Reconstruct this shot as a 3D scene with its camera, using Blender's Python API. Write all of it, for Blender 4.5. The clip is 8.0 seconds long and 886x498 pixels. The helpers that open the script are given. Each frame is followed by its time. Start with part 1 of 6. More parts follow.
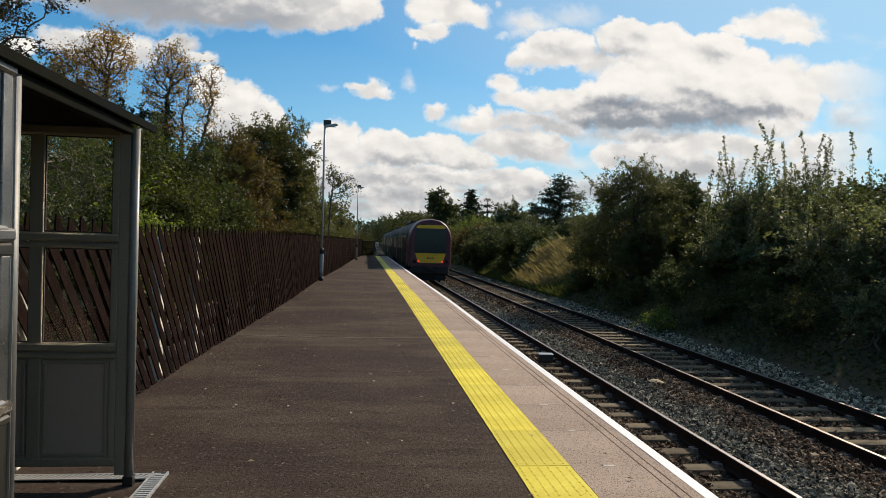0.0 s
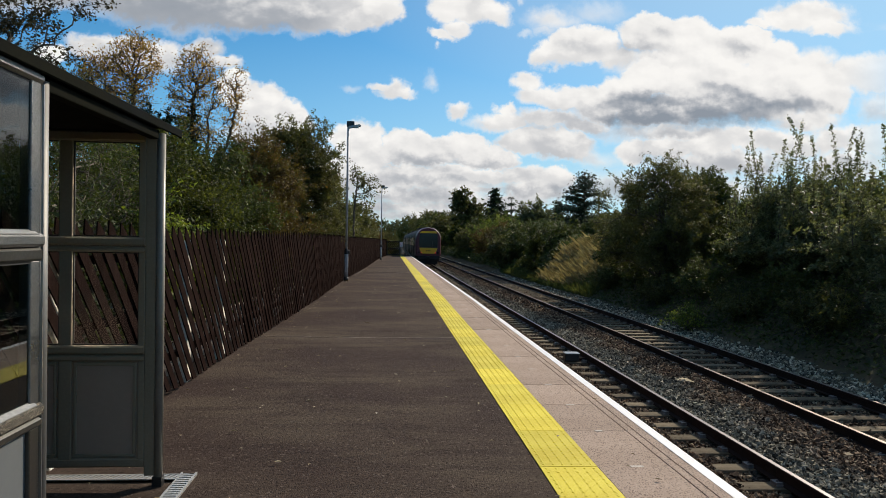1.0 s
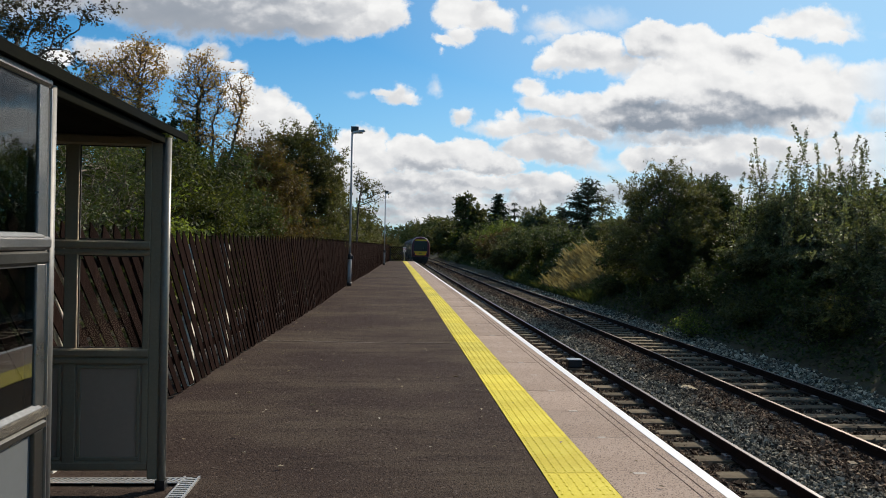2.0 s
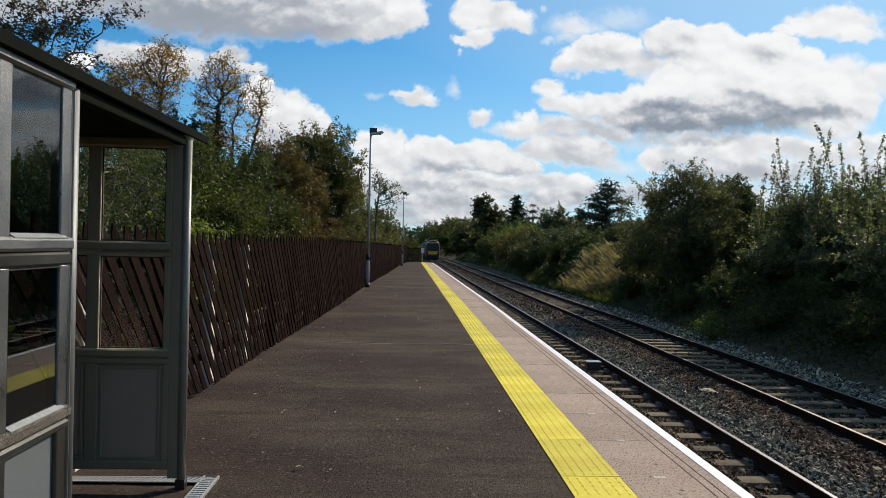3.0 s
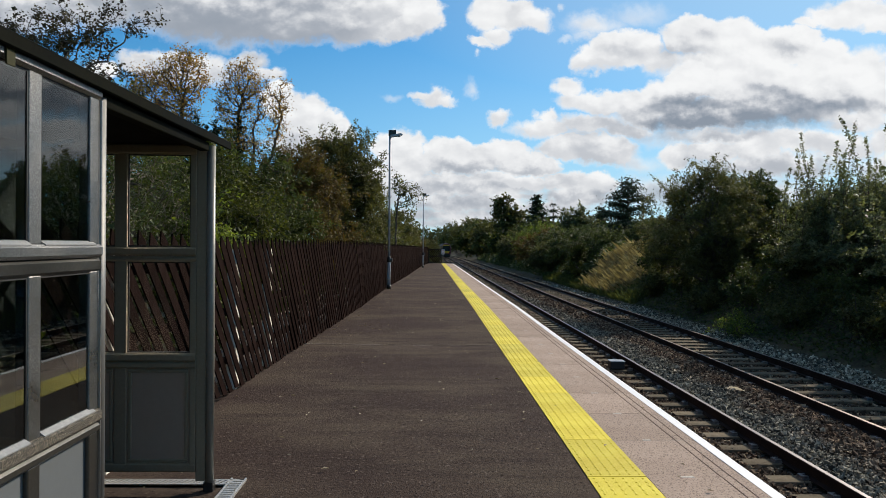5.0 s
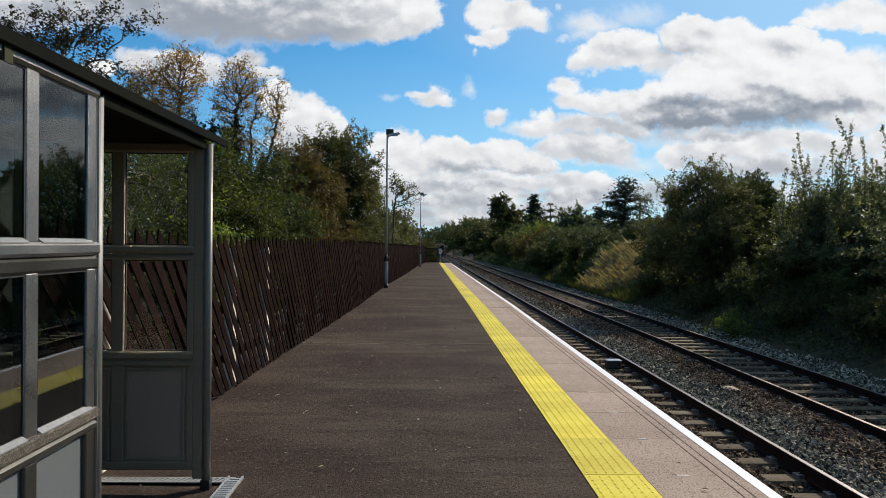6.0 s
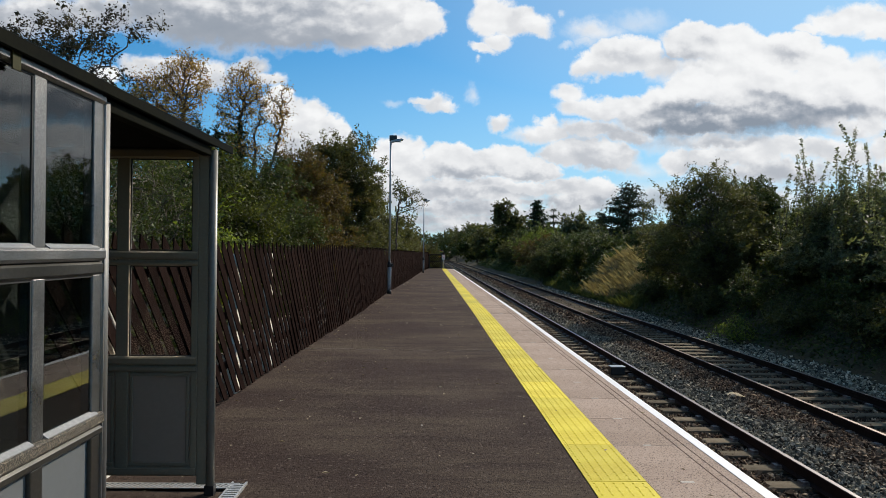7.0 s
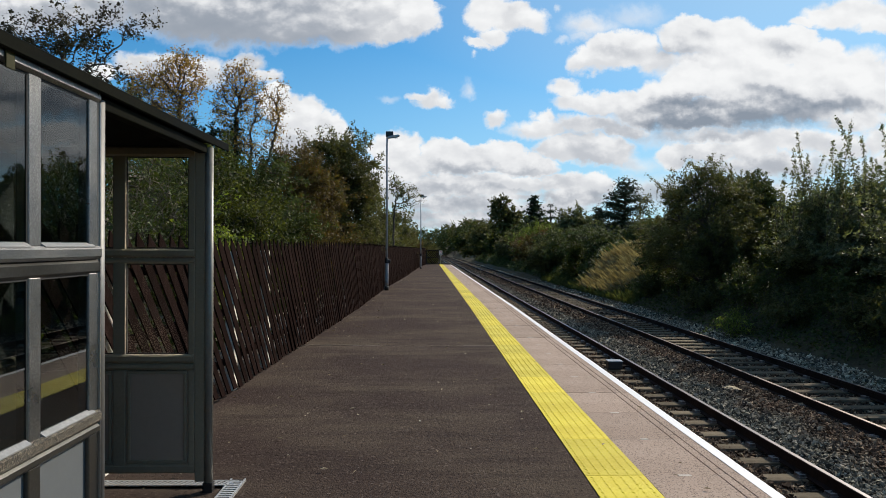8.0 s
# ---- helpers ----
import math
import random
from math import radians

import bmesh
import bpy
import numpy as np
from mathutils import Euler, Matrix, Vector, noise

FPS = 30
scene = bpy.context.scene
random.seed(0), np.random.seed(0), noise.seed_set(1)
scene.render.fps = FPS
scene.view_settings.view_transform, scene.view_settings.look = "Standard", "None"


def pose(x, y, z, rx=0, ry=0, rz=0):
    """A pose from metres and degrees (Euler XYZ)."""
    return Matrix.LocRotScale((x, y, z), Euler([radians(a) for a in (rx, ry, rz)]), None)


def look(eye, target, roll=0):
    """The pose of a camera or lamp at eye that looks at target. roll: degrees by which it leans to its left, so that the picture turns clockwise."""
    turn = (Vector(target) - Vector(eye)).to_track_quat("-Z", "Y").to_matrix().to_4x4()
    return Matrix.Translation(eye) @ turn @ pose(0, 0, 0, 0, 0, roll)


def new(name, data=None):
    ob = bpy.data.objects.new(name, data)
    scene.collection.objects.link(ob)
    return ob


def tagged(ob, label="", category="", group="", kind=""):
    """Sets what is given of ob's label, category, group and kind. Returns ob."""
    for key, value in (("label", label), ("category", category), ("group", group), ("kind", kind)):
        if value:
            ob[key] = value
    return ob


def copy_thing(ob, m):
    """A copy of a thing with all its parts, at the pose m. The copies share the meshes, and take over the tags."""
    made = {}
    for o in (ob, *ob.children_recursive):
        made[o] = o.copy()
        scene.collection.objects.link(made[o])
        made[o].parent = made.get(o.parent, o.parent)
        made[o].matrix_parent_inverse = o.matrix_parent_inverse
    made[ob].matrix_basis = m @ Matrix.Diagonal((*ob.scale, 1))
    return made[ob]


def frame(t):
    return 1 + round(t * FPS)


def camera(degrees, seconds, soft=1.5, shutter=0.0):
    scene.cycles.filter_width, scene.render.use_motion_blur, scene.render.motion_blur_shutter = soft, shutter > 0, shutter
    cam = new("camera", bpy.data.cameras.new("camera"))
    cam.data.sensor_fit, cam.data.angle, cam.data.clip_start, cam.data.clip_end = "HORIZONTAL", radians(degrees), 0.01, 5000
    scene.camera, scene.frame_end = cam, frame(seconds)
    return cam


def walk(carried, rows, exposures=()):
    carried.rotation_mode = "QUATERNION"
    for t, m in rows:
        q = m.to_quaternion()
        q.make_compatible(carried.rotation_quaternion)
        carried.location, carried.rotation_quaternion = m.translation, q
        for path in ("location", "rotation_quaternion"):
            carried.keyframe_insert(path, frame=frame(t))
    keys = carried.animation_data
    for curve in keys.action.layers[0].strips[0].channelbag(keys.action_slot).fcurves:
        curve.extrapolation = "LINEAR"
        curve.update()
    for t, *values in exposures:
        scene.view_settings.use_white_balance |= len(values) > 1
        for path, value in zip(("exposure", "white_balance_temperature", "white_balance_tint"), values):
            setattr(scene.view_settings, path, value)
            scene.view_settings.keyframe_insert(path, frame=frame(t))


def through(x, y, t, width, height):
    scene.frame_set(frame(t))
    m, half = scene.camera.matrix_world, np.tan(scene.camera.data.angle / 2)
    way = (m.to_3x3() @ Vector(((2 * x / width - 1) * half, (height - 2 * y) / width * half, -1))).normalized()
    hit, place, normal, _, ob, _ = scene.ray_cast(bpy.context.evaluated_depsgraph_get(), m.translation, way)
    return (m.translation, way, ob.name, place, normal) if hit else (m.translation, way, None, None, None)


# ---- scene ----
# Camera: held by hand on the platform, it turns a little to the left and hardly moves.
# The world: x across to the right, y along the platform, z up from the platform's surface.
cam = camera(64.45, 8.0, soft=0.65)
WALK = [
    # seconds, yaw, pitch, roll, x, y, z
    (0.0, -6.467, -0.849, -1.615, 0.011, 0.011, 1.593),
    (0.5, -5.44, -0.752, -1.356, 0.021, 0.021, 1.593),
    (1.0, -4.496, -0.956, -0.992, 0.018, 0.024, 1.599),
    (1.5, -4.528, -0.681, -1.075, 0.014, 0.015, 1.596),
    (3.0, -2.764, -0.446, -1.389, 0.011, 0.026, 1.599),
    (3.5, -1.889, -0.643, -0.721, 0.013, 0.022, 1.596),
    (4.0, -1.43, -0.302, -0.491, 0.011, 0.015, 1.598),
    (4.5, -1.043, -0.342, -0.476, -0.002, 0.023, 1.601),
    (6.0, -1.333, -0.449, -0.634, 0.001, 0.011, 1.597),
    (6.5, -0.986, -0.241, -0.697, -0.003, 0.007, 1.596),
    (7.0, -1.084, 0.035, -0.657, -0.005, 0.005, 1.596),
    (7.5, -1.32, -0.009, -0.462, 0.005, -0.001, 1.6),
    (8.0, -1.306, -0.306, -0.265, 0.0, 0.0, 1.597),
]
walk(cam, [(t, pose(x, y, z, 90 + pitch, roll, yaw)) for t, yaw, pitch, roll, x, y, z in WALK], exposures=[(0.0, 0.0, 7050, 11), (0.5, 0.0, 6930, 11), (1.5, 0.0, 6700, 10), (3.0, 0.0, 6520, 10), (8.0, 0.0, 6500, 10)])

# ---- light: a sun ahead and to the right, a blue sky with broken cumulus ----
SUN_AZ, SUN_EL = 45.0, 34.0   # degrees: clockwise from +y, above the horizon
sun = new("sun", bpy.data.lights.new("sun", "SUN"))
sun.data.energy, sun.data.angle, sun.data.color = 5.0, radians(0.53), (1.0, 0.90, 0.76)
sun.matrix_world = look((0, 0, 0), (-math.sin(radians(SUN_AZ)) * math.cos(radians(SUN_EL)),
                                    -math.cos(radians(SUN_AZ)) * math.cos(radians(SUN_EL)), -math.sin(radians(SUN_EL))))


class Net:
    """Short-hand to wire shader nodes."""

    def __init__(self, tree):
        self.tree, self.nodes, self.links = tree, tree.nodes, tree.links

    def put(self, socket, value):
        if value is None:
            return
        if isinstance(value, bpy.types.NodeSocket):
            self.links.new(value, socket)
        elif isinstance(value, (tuple, list)) and len(value) == 3 and socket.type == "RGBA":
            socket.default_value = (*value, 1)
        else:
            socket.default_value = value

    def math(self, op, a, b=None, c=None, clamp=False):
        n = self.nodes.new("ShaderNodeMath")
        n.operation, n.use_clamp = op, clamp
        for s, v in zip(n.inputs, (a, b, c)):
            self.put(s, v)
        return n.outputs[0]

    def vec(self, op, a, b=None, out=0):
        n = self.nodes.new("ShaderNodeVectorMath")
        n.operation = op
        self.put(n.inputs[0], a)
        if b is not None:
            self.put(n.inputs[3] if op == "SCALE" else n.inputs[1], b)
        return n.outputs[out]

    def noise(self, where, scale, detail=4.0, rough=0.55, colour=False, dist=0.0):
        n = self.nodes.new("ShaderNodeTexNoise")
        self.put(n.inputs["Vector"], where)
        n.inputs["Scale"].default_value, n.inputs["Detail"].default_value = scale, detail
        n.inputs["Roughness"].default_value, n.inputs["Distortion"].default_value = rough, dist
        return n.outputs["Color" if colour else "Fac"]

    def span(self, value, a, b, c=0.0, d=1.0, smooth=True):
        n = self.nodes.new("ShaderNodeMapRange")
        n.interpolation_type, n.clamp = "SMOOTHSTEP" if smooth else "LINEAR", not smooth
        self.put(n.inputs[0], value)
        for i, v in enumerate((a, b, c, d)):
            n.inputs[i + 1].default_value = v
        return n.outputs[0]

    def mix(self, fac, a, b, mode="MIX"):
        n = self.nodes.new("ShaderNodeMix")
        n.data_type, n.blend_type = "RGBA", mode
        self.put(n.inputs[0], fac)
        self.put(n.inputs[6], a)
        self.put(n.inputs[7], b)
        return n.outputs[2]

    def ramp(self, fac, *stops):
        n = self.nodes.new("ShaderNodeValToRGB")
        e = n.color_ramp.elements
        while len(e) < len(stops):
            e.new(0.5)
        for el, (p, c) in zip(e, stops):
            el.position, el.color = p, (*c, 1)
        self.put(n.inputs[0], fac)
        return n.outputs[0]


def cloud_head():
    """A node group: lays one head of cumulus over the cloud so far."""
    group = bpy.data.node_groups.new("cloud_head", "ShaderNodeTree")
    for name, kind in (("Where", "Vector"), ("Rags", "Float"), ("Lumps", "Float"), ("Cover", "Float"), ("Sunlit", "Float"), ("Place", "Vector"), ("Inverse Size", "Vector"),
                       ("Rim", "Float"), ("Beneath", "Float"), ("On Top", "Float"), ("Weight", "Float")):
        group.interface.new_socket(name, in_out="INPUT", socket_type="NodeSocket" + kind)
    for name in ("Cover", "Sunlit"):
        group.interface.new_socket(name, in_out="OUTPUT", socket_type="NodeSocketFloat")
    n = Net(group)
    where, rags, lumps, cover, sunlit, place, inverse, rim, beneath, on_top, weight = n.nodes.new("NodeGroupInput").outputs[:11]

    def smoothstep(value, a, b, c, d):
        m = n.nodes.new("ShaderNodeMapRange")
        m.interpolation_type, m.clamp = "SMOOTHSTEP", False
        for socket, v in zip(m.inputs, (value, a, b, c, d)):
            n.put(socket, v)
        return m.outputs[0]

    q = n.vec("MULTIPLY", n.vec("SUBTRACT", where, place), inverse)
    alpha = smoothstep(n.math("ADD", n.vec("LENGTH", q, out=1), rags), 1.12, rim, 0.0, 1.0)
    light = smoothstep(n.math("ADD", n.vec("DOT_PRODUCT", q, (0.15, 1.0, 0), out=1), lumps), -0.40, 1.0, beneath, on_top)
    sunlit = n.math("MULTIPLY_ADD", n.math("SUBTRACT", light, sunlit), alpha, sunlit)
    cover = n.math("MAXIMUM", cover, n.math("MULTIPLY", alpha, weight))
    out = n.nodes.new("NodeGroupOutput")
    n.links.new(cover, out.inputs[0])
    n.links.new(sunlit, out.inputs[1])
    return group


def make_clouds():
    """A node group: how far cloud covers a direction and how sunlit it is there; directions are tangents of the angles from the platform's line.
    The cumulus is heaped head by head, the farther ones first, each white on top and grey beneath."""
    group = bpy.data.node_groups.new("clouds", "ShaderNodeTree")
    group.interface.new_socket("Where", in_out="INPUT", socket_type="NodeSocketVector")
    group.interface.new_socket("Cover", in_out="OUTPUT", socket_type="NodeSocketFloat")
    group.interface.new_socket("Sunlit", in_out="OUTPUT", socket_type="NodeSocketFloat")
    n = Net(group)
    uv = n.nodes.new("NodeGroupInput").outputs[0]
    wob = n.vec("SCALE", n.vec("SUBTRACT", n.noise(uv, 14.0, 2.0, 0.5, True), (0.5, 0.5, 0.5)), 0.045)
    curl = n.vec("SCALE", n.vec("SUBTRACT", n.noise(uv, 48.0, 6.0, 0.62, True), (0.5, 0.5, 0.5)), 0.026)
    puffed = n.vec("ADD", n.vec("ADD", uv, curl), n.vec("MULTIPLY", wob, (1.0, 0.7, 0.0)))
    rags = n.math("MULTIPLY", n.math("SUBTRACT", n.noise(uv, 36.0, 9.0, 0.58), 0.5), 0.62)
    tall = n.vec("MULTIPLY", uv, (1.0, 1.5, 1.0))
    lumps = n.math("MULTIPLY", n.math("SUBTRACT", n.noise(tall, 19.0, 4.0, 0.5), n.noise(n.vec("ADD", tall, (0.006, 0.016, 0)), 19.0, 4.0, 0.5)), 2.6)
    head, state = cloud_head(), [0.0, 1.0]

    def puff(cu, cv, ru, rv, grey, soft):
        """One head: its place, half sizes, how grey it is beneath and how soft its rim."""
        g = n.nodes.new("ShaderNodeGroup")
        g.node_tree = head
        for socket, v in zip(g.inputs, (puffed, rags, lumps, state[0], state[1], (cu, cv, 0), (1 / ru, 1 / rv, 0), 1.12 - min(1.1, soft + 0.1), 1.0 - 1.15 * grey,
                                        1.0 - (0.4 if soft > 0.7 else 0.2) * grey, 1.0 if soft < 0.85 else max(0.4, 1.45 - 0.65 * soft))):
            n.put(socket, v)
        state[:] = g.outputs[:2]

    # high bank over the platform
    puff(-0.553, 0.323, 0.105, 0.034, 0.55, 0.5)
    puff(-0.467, 0.325, 0.096, 0.032, 0.6, 0.5)
    puff(-0.342, 0.335, 0.113, 0.050, 0.62, 0.35)
    puff(-0.263, 0.336, 0.161, 0.061, 0.7, 0.35)
    puff(-0.151, 0.331, 0.121, 0.050, 0.62, 0.35)
    puff(-0.207, 0.306, 0.088, 0.027, 0.66, 0.4)
    puff(-0.087, 0.316, 0.076, 0.032, 0.45, 0.3)
    puff(-0.044, 0.325, 0.061, 0.040, 0.3, 0.22)
    puff(-0.012, 0.325, 0.032, 0.029, 0.12, 0.2)
    puff(-0.047, 0.303, 0.036, 0.019, 0.28, 0.3)
    puff(-0.286, 0.324, 0.153, 0.035, 0.72, 0.7)
    puff(-0.159, 0.311, 0.088, 0.024, 0.62, 0.8)
    # strip behind the tall trees
    puff(-0.365, 0.250, 0.074, 0.024, 0.35, 0.4)
    puff(-0.408, 0.254, 0.040, 0.019, 0.3, 0.4)
    puff(-0.317, 0.246, 0.044, 0.027, 0.32, 0.4)
    puff(-0.258, 0.255, 0.031, 0.019, 0.4, 0.5)
    puff(-0.232, 0.236, 0.029, 0.013, 0.3, 0.5)
    puff(-0.465, 0.240, 0.025, 0.017, 0.08, 0.3)
    # white heap behind the hedge trees
    puff(-0.214, 0.202, 0.029, 0.025, 0.06, 0.22)
    puff(-0.183, 0.183, 0.036, 0.034, 0.16, 0.18)
    puff(-0.148, 0.165, 0.031, 0.029, 0.18, 0.18)
    puff(-0.174, 0.143, 0.066, 0.025, 0.42, 0.4)
    puff(-0.126, 0.150, 0.021, 0.022, 0.25, 0.3)
    # small scraps
    puff(-0.054, 0.211, 0.019, 0.007, 0.05, 1.6)
    puff(0.003, 0.209, 0.029, 0.016, 0.2, 0.5)
    puff(-0.016, 0.217, 0.019, 0.009, 0.12, 0.6)
    puff(0.024, 0.204, 0.016, 0.010, 0.15, 0.6)
    puff(0.056, 0.222, 0.014, 0.013, 0.1, 1.3)
    puff(0.098, 0.184, 0.017, 0.014, 0.18, 0.5)
    puff(0.062, 0.271, 0.009, 0.006, 0, 1.2)
    puff(0.189, 0.338, 0.008, 0.005, 0, 1.5)
    # upper scrap
    puff(0.117, 0.330, 0.045, 0.027, 0.2, 0.3)
    puff(0.081, 0.336, 0.031, 0.032, 0.08, 0.3)
    puff(0.149, 0.324, 0.027, 0.018, 0.1, 0.5)
    puff(0.097, 0.301, 0.027, 0.014, 0.12, 0.4)
    puff(0.073, 0.288, 0.021, 0.010, 0.08, 0.4)
    # veil beside the great heap
    puff(0.236, 0.316, 0.053, 0.021, 0.1, 0.9)
    puff(0.226, 0.302, 0.032, 0.011, 0.05, 1.2)
    puff(0.295, 0.329, 0.053, 0.019, 0.05, 1.5)
    puff(0.190, 0.296, 0.019, 0.006, 0, 1.5)
    puff(0.618, 0.341, 0.072, 0.027, 0.08, 0.4)
    puff(0.577, 0.334, 0.048, 0.019, 0.06, 0.4)
    puff(0.540, 0.327, 0.021, 0.011, 0.04, 0.5)
    puff(0.643, 0.321, 0.048, 0.016, 0.05, 0.5)
    puff(0.632, 0.267, 0.048, 0.021, 0.05, 0.8)
    # great heap, upper tier
    puff(0.377, 0.299, 0.050, 0.031, 0.1, 0.16)
    puff(0.430, 0.292, 0.051, 0.035, 0.06, 0.16)
    puff(0.479, 0.280, 0.048, 0.032, 0.06, 0.2)
    puff(0.520, 0.291, 0.047, 0.032, 0.08, 0.16)
    puff(0.562, 0.270, 0.042, 0.035, 0.06, 0.2)
    puff(0.283, 0.280, 0.058, 0.029, 0.1, 0.2)
    puff(0.220, 0.269, 0.031, 0.019, 0.12, 0.3)
    puff(0.243, 0.260, 0.048, 0.016, 0.2, 0.5)
    puff(0.439, 0.257, 0.145, 0.029, 0.1, 0.5)
    puff(0.324, 0.265, 0.056, 0.018, 0.2, 0.6)
    puff(0.275, 0.277, 0.044, 0.018, 0.34, 0.9)
    puff(0.361, 0.281, 0.050, 0.021, 0.52, 1)
    puff(0.512, 0.287, 0.037, 0.016, 0.46, 1.1)
    puff(0.393, 0.300, 0.024, 0.013, 0.3, 1.2)
    puff(0.587, 0.251, 0.072, 0.032, 0.06, 0.3)
    puff(0.636, 0.244, 0.056, 0.027, 0.08, 0.3)
    # great heap, lower tier
    puff(0.378, 0.233, 0.050, 0.026, 0.06, 0.2)
    puff(0.337, 0.207, 0.048, 0.032, 0.1, 0.25)
    puff(0.268, 0.204, 0.072, 0.021, 0.16, 0.3)
    puff(0.191, 0.227, 0.029, 0.018, 0.1, 0.4)
    puff(0.211, 0.208, 0.040, 0.018, 0.18, 0.4)
    puff(0.447, 0.229, 0.072, 0.035, 0.08, 0.3)
    puff(0.513, 0.230, 0.072, 0.039, 0.1, 0.3)
    puff(0.587, 0.227, 0.080, 0.037, 0.08, 0.3)
    puff(0.641, 0.224, 0.048, 0.032, 0.1, 0.3)
    puff(0.301, 0.186, 0.072, 0.024, 0.35, 0.6)
    puff(0.456, 0.192, 0.153, 0.032, 0.9, 0.8)
    puff(0.354, 0.179, 0.088, 0.021, 0.98, 0.8)
    puff(0.554, 0.202, 0.096, 0.031, 0.85, 0.9)
    puff(0.472, 0.221, 0.032, 0.014, 0.6, 1.2)
    puff(0.629, 0.191, 0.048, 0.032, 0.22, 0.7)
    puff(0.608, 0.211, 0.048, 0.014, 0.5, 1.2)
    puff(0.604, 0.177, 0.072, 0.018, 0.18, 0.8)
    puff(0.464, 0.175, 0.161, 0.014, 0.8, 1)
    puff(0.431, 0.195, 0.141, 0.031, 0.92, 0.55)
    puff(0.542, 0.200, 0.113, 0.029, 0.88, 0.55)
    puff(0.366, 0.181, 0.088, 0.019, 0.95, 0.6)
    puff(0.604, 0.185, 0.080, 0.021, 0.25, 0.7)
    puff(0.432, 0.161, 0.185, 0.021, 0.45, 0.8)
    puff(0.382, 0.186, 0.056, 0.016, 0.9, 0.5)
    # lower shelf
    puff(0.161, 0.183, 0.021, 0.011, 0.04, 0.5)
    puff(0.163, 0.167, 0.056, 0.016, 0.2, 0.5)
    puff(0.220, 0.171, 0.064, 0.018, 0.3, 0.5)
    puff(0.277, 0.167, 0.048, 0.016, 0.4, 0.6)
    puff(0.196, 0.138, 0.048, 0.021, 0.25, 0.3)
    puff(0.249, 0.136, 0.051, 0.027, 0.38, 0.3)
    puff(0.265, 0.126, 0.040, 0.018, 0.4, 0.5)
    puff(0.220, 0.157, 0.048, 0.013, 0.35, 0.9)
    # shelf behind the bank trees
    puff(0.351, 0.130, 0.034, 0.023, 0.12, 0.4)
    puff(0.404, 0.138, 0.048, 0.021, 0.25, 0.35)
    puff(0.465, 0.142, 0.053, 0.021, 0.28, 0.35)
    puff(0.522, 0.153, 0.064, 0.023, 0.2, 0.5)
    puff(0.588, 0.147, 0.072, 0.024, 0.25, 0.5)
    puff(0.490, 0.120, 0.177, 0.027, 0.45, 0.7)
    puff(0.294, 0.119, 0.048, 0.019, 0.2, 1)
    puff(0.654, 0.155, 0.048, 0.032, 0.2, 0.6)
    puff(0.727, 0.255, 0.088, 0.032, 0.1, 0.35)
    puff(0.721, 0.156, 0.088, 0.031, 0.18, 0.4)
    puff(0.688, 0.116, 0.096, 0.032, 0.38, 0.6)
    puff(0.761, 0.205, 0.088, 0.035, 0.4, 0.6)
    # far heap over the line
    puff(-0.054, 0.135, 0.035, 0.027, 0.16, 0.3)
    puff(-0.028, 0.130, 0.027, 0.024, 0.16, 0.25)
    puff(-0.007, 0.118, 0.027, 0.019, 0.26, 0.3)
    puff(0.031, 0.131, 0.042, 0.023, 0.13, 0.18)
    puff(0.081, 0.127, 0.032, 0.019, 0.21, 0.2)
    puff(0.112, 0.129, 0.037, 0.024, 0.1, 0.18)
    puff(0.144, 0.118, 0.035, 0.019, 0.18, 0.25)
    puff(0.166, 0.111, 0.021, 0.014, 0.16, 0.3)
    puff(0.051, 0.112, 0.088, 0.016, 0.55, 0.6)
    puff(0.116, 0.107, 0.072, 0.013, 0.52, 0.7)
    puff(0.019, 0.101, 0.064, 0.007, 0.59, 0.8)
    puff(0.091, 0.098, 0.088, 0.006, 0.63, 0.8)
    puff(-0.036, 0.105, 0.056, 0.026, 0.22, 0.5)
    # low bands
    puff(0.075, 0.092, 0.153, 0.013, 0.42, 0.5)
    puff(0.003, 0.078, 0.088, 0.021, 0.44, 0.5)
    puff(0.076, 0.080, 0.105, 0.016, 0.49, 0.5)
    puff(0.140, 0.089, 0.045, 0.012, 0.23, 0.3)
    puff(0.197, 0.087, 0.043, 0.018, 0.31, 0.3)
    puff(0.239, 0.084, 0.029, 0.019, 0.18, 0.25)
    puff(0.213, 0.068, 0.064, 0.016, 0.59, 0.5)
    puff(0.100, 0.070, 0.129, 0.010, 0.49, 0.8)
    puff(0.052, 0.058, 0.129, 0.018, 0.52, 0.6)
    puff(0.165, 0.054, 0.096, 0.014, 0.55, 0.6)
    puff(0.036, 0.043, 0.177, 0.013, 0.62, 0.8)
    puff(0.100, 0.032, 0.225, 0.018, 0.47, 0.7)
    puff(0.319, 0.077, 0.080, 0.032, 0.45, 0.9)
    puff(-0.093, 0.080, 0.096, 0.048, 0.39, 0.6)
    puff(0.441, 0.079, 0.161, 0.032, 0.52, 0.8)
    out = n.nodes.new("NodeGroupOutput")
    n.links.new(state[0], out.inputs[0])
    n.links.new(n.math("ADD", state[1], n.math("MULTIPLY", lumps, 0.10)), out.inputs[1])
    return group


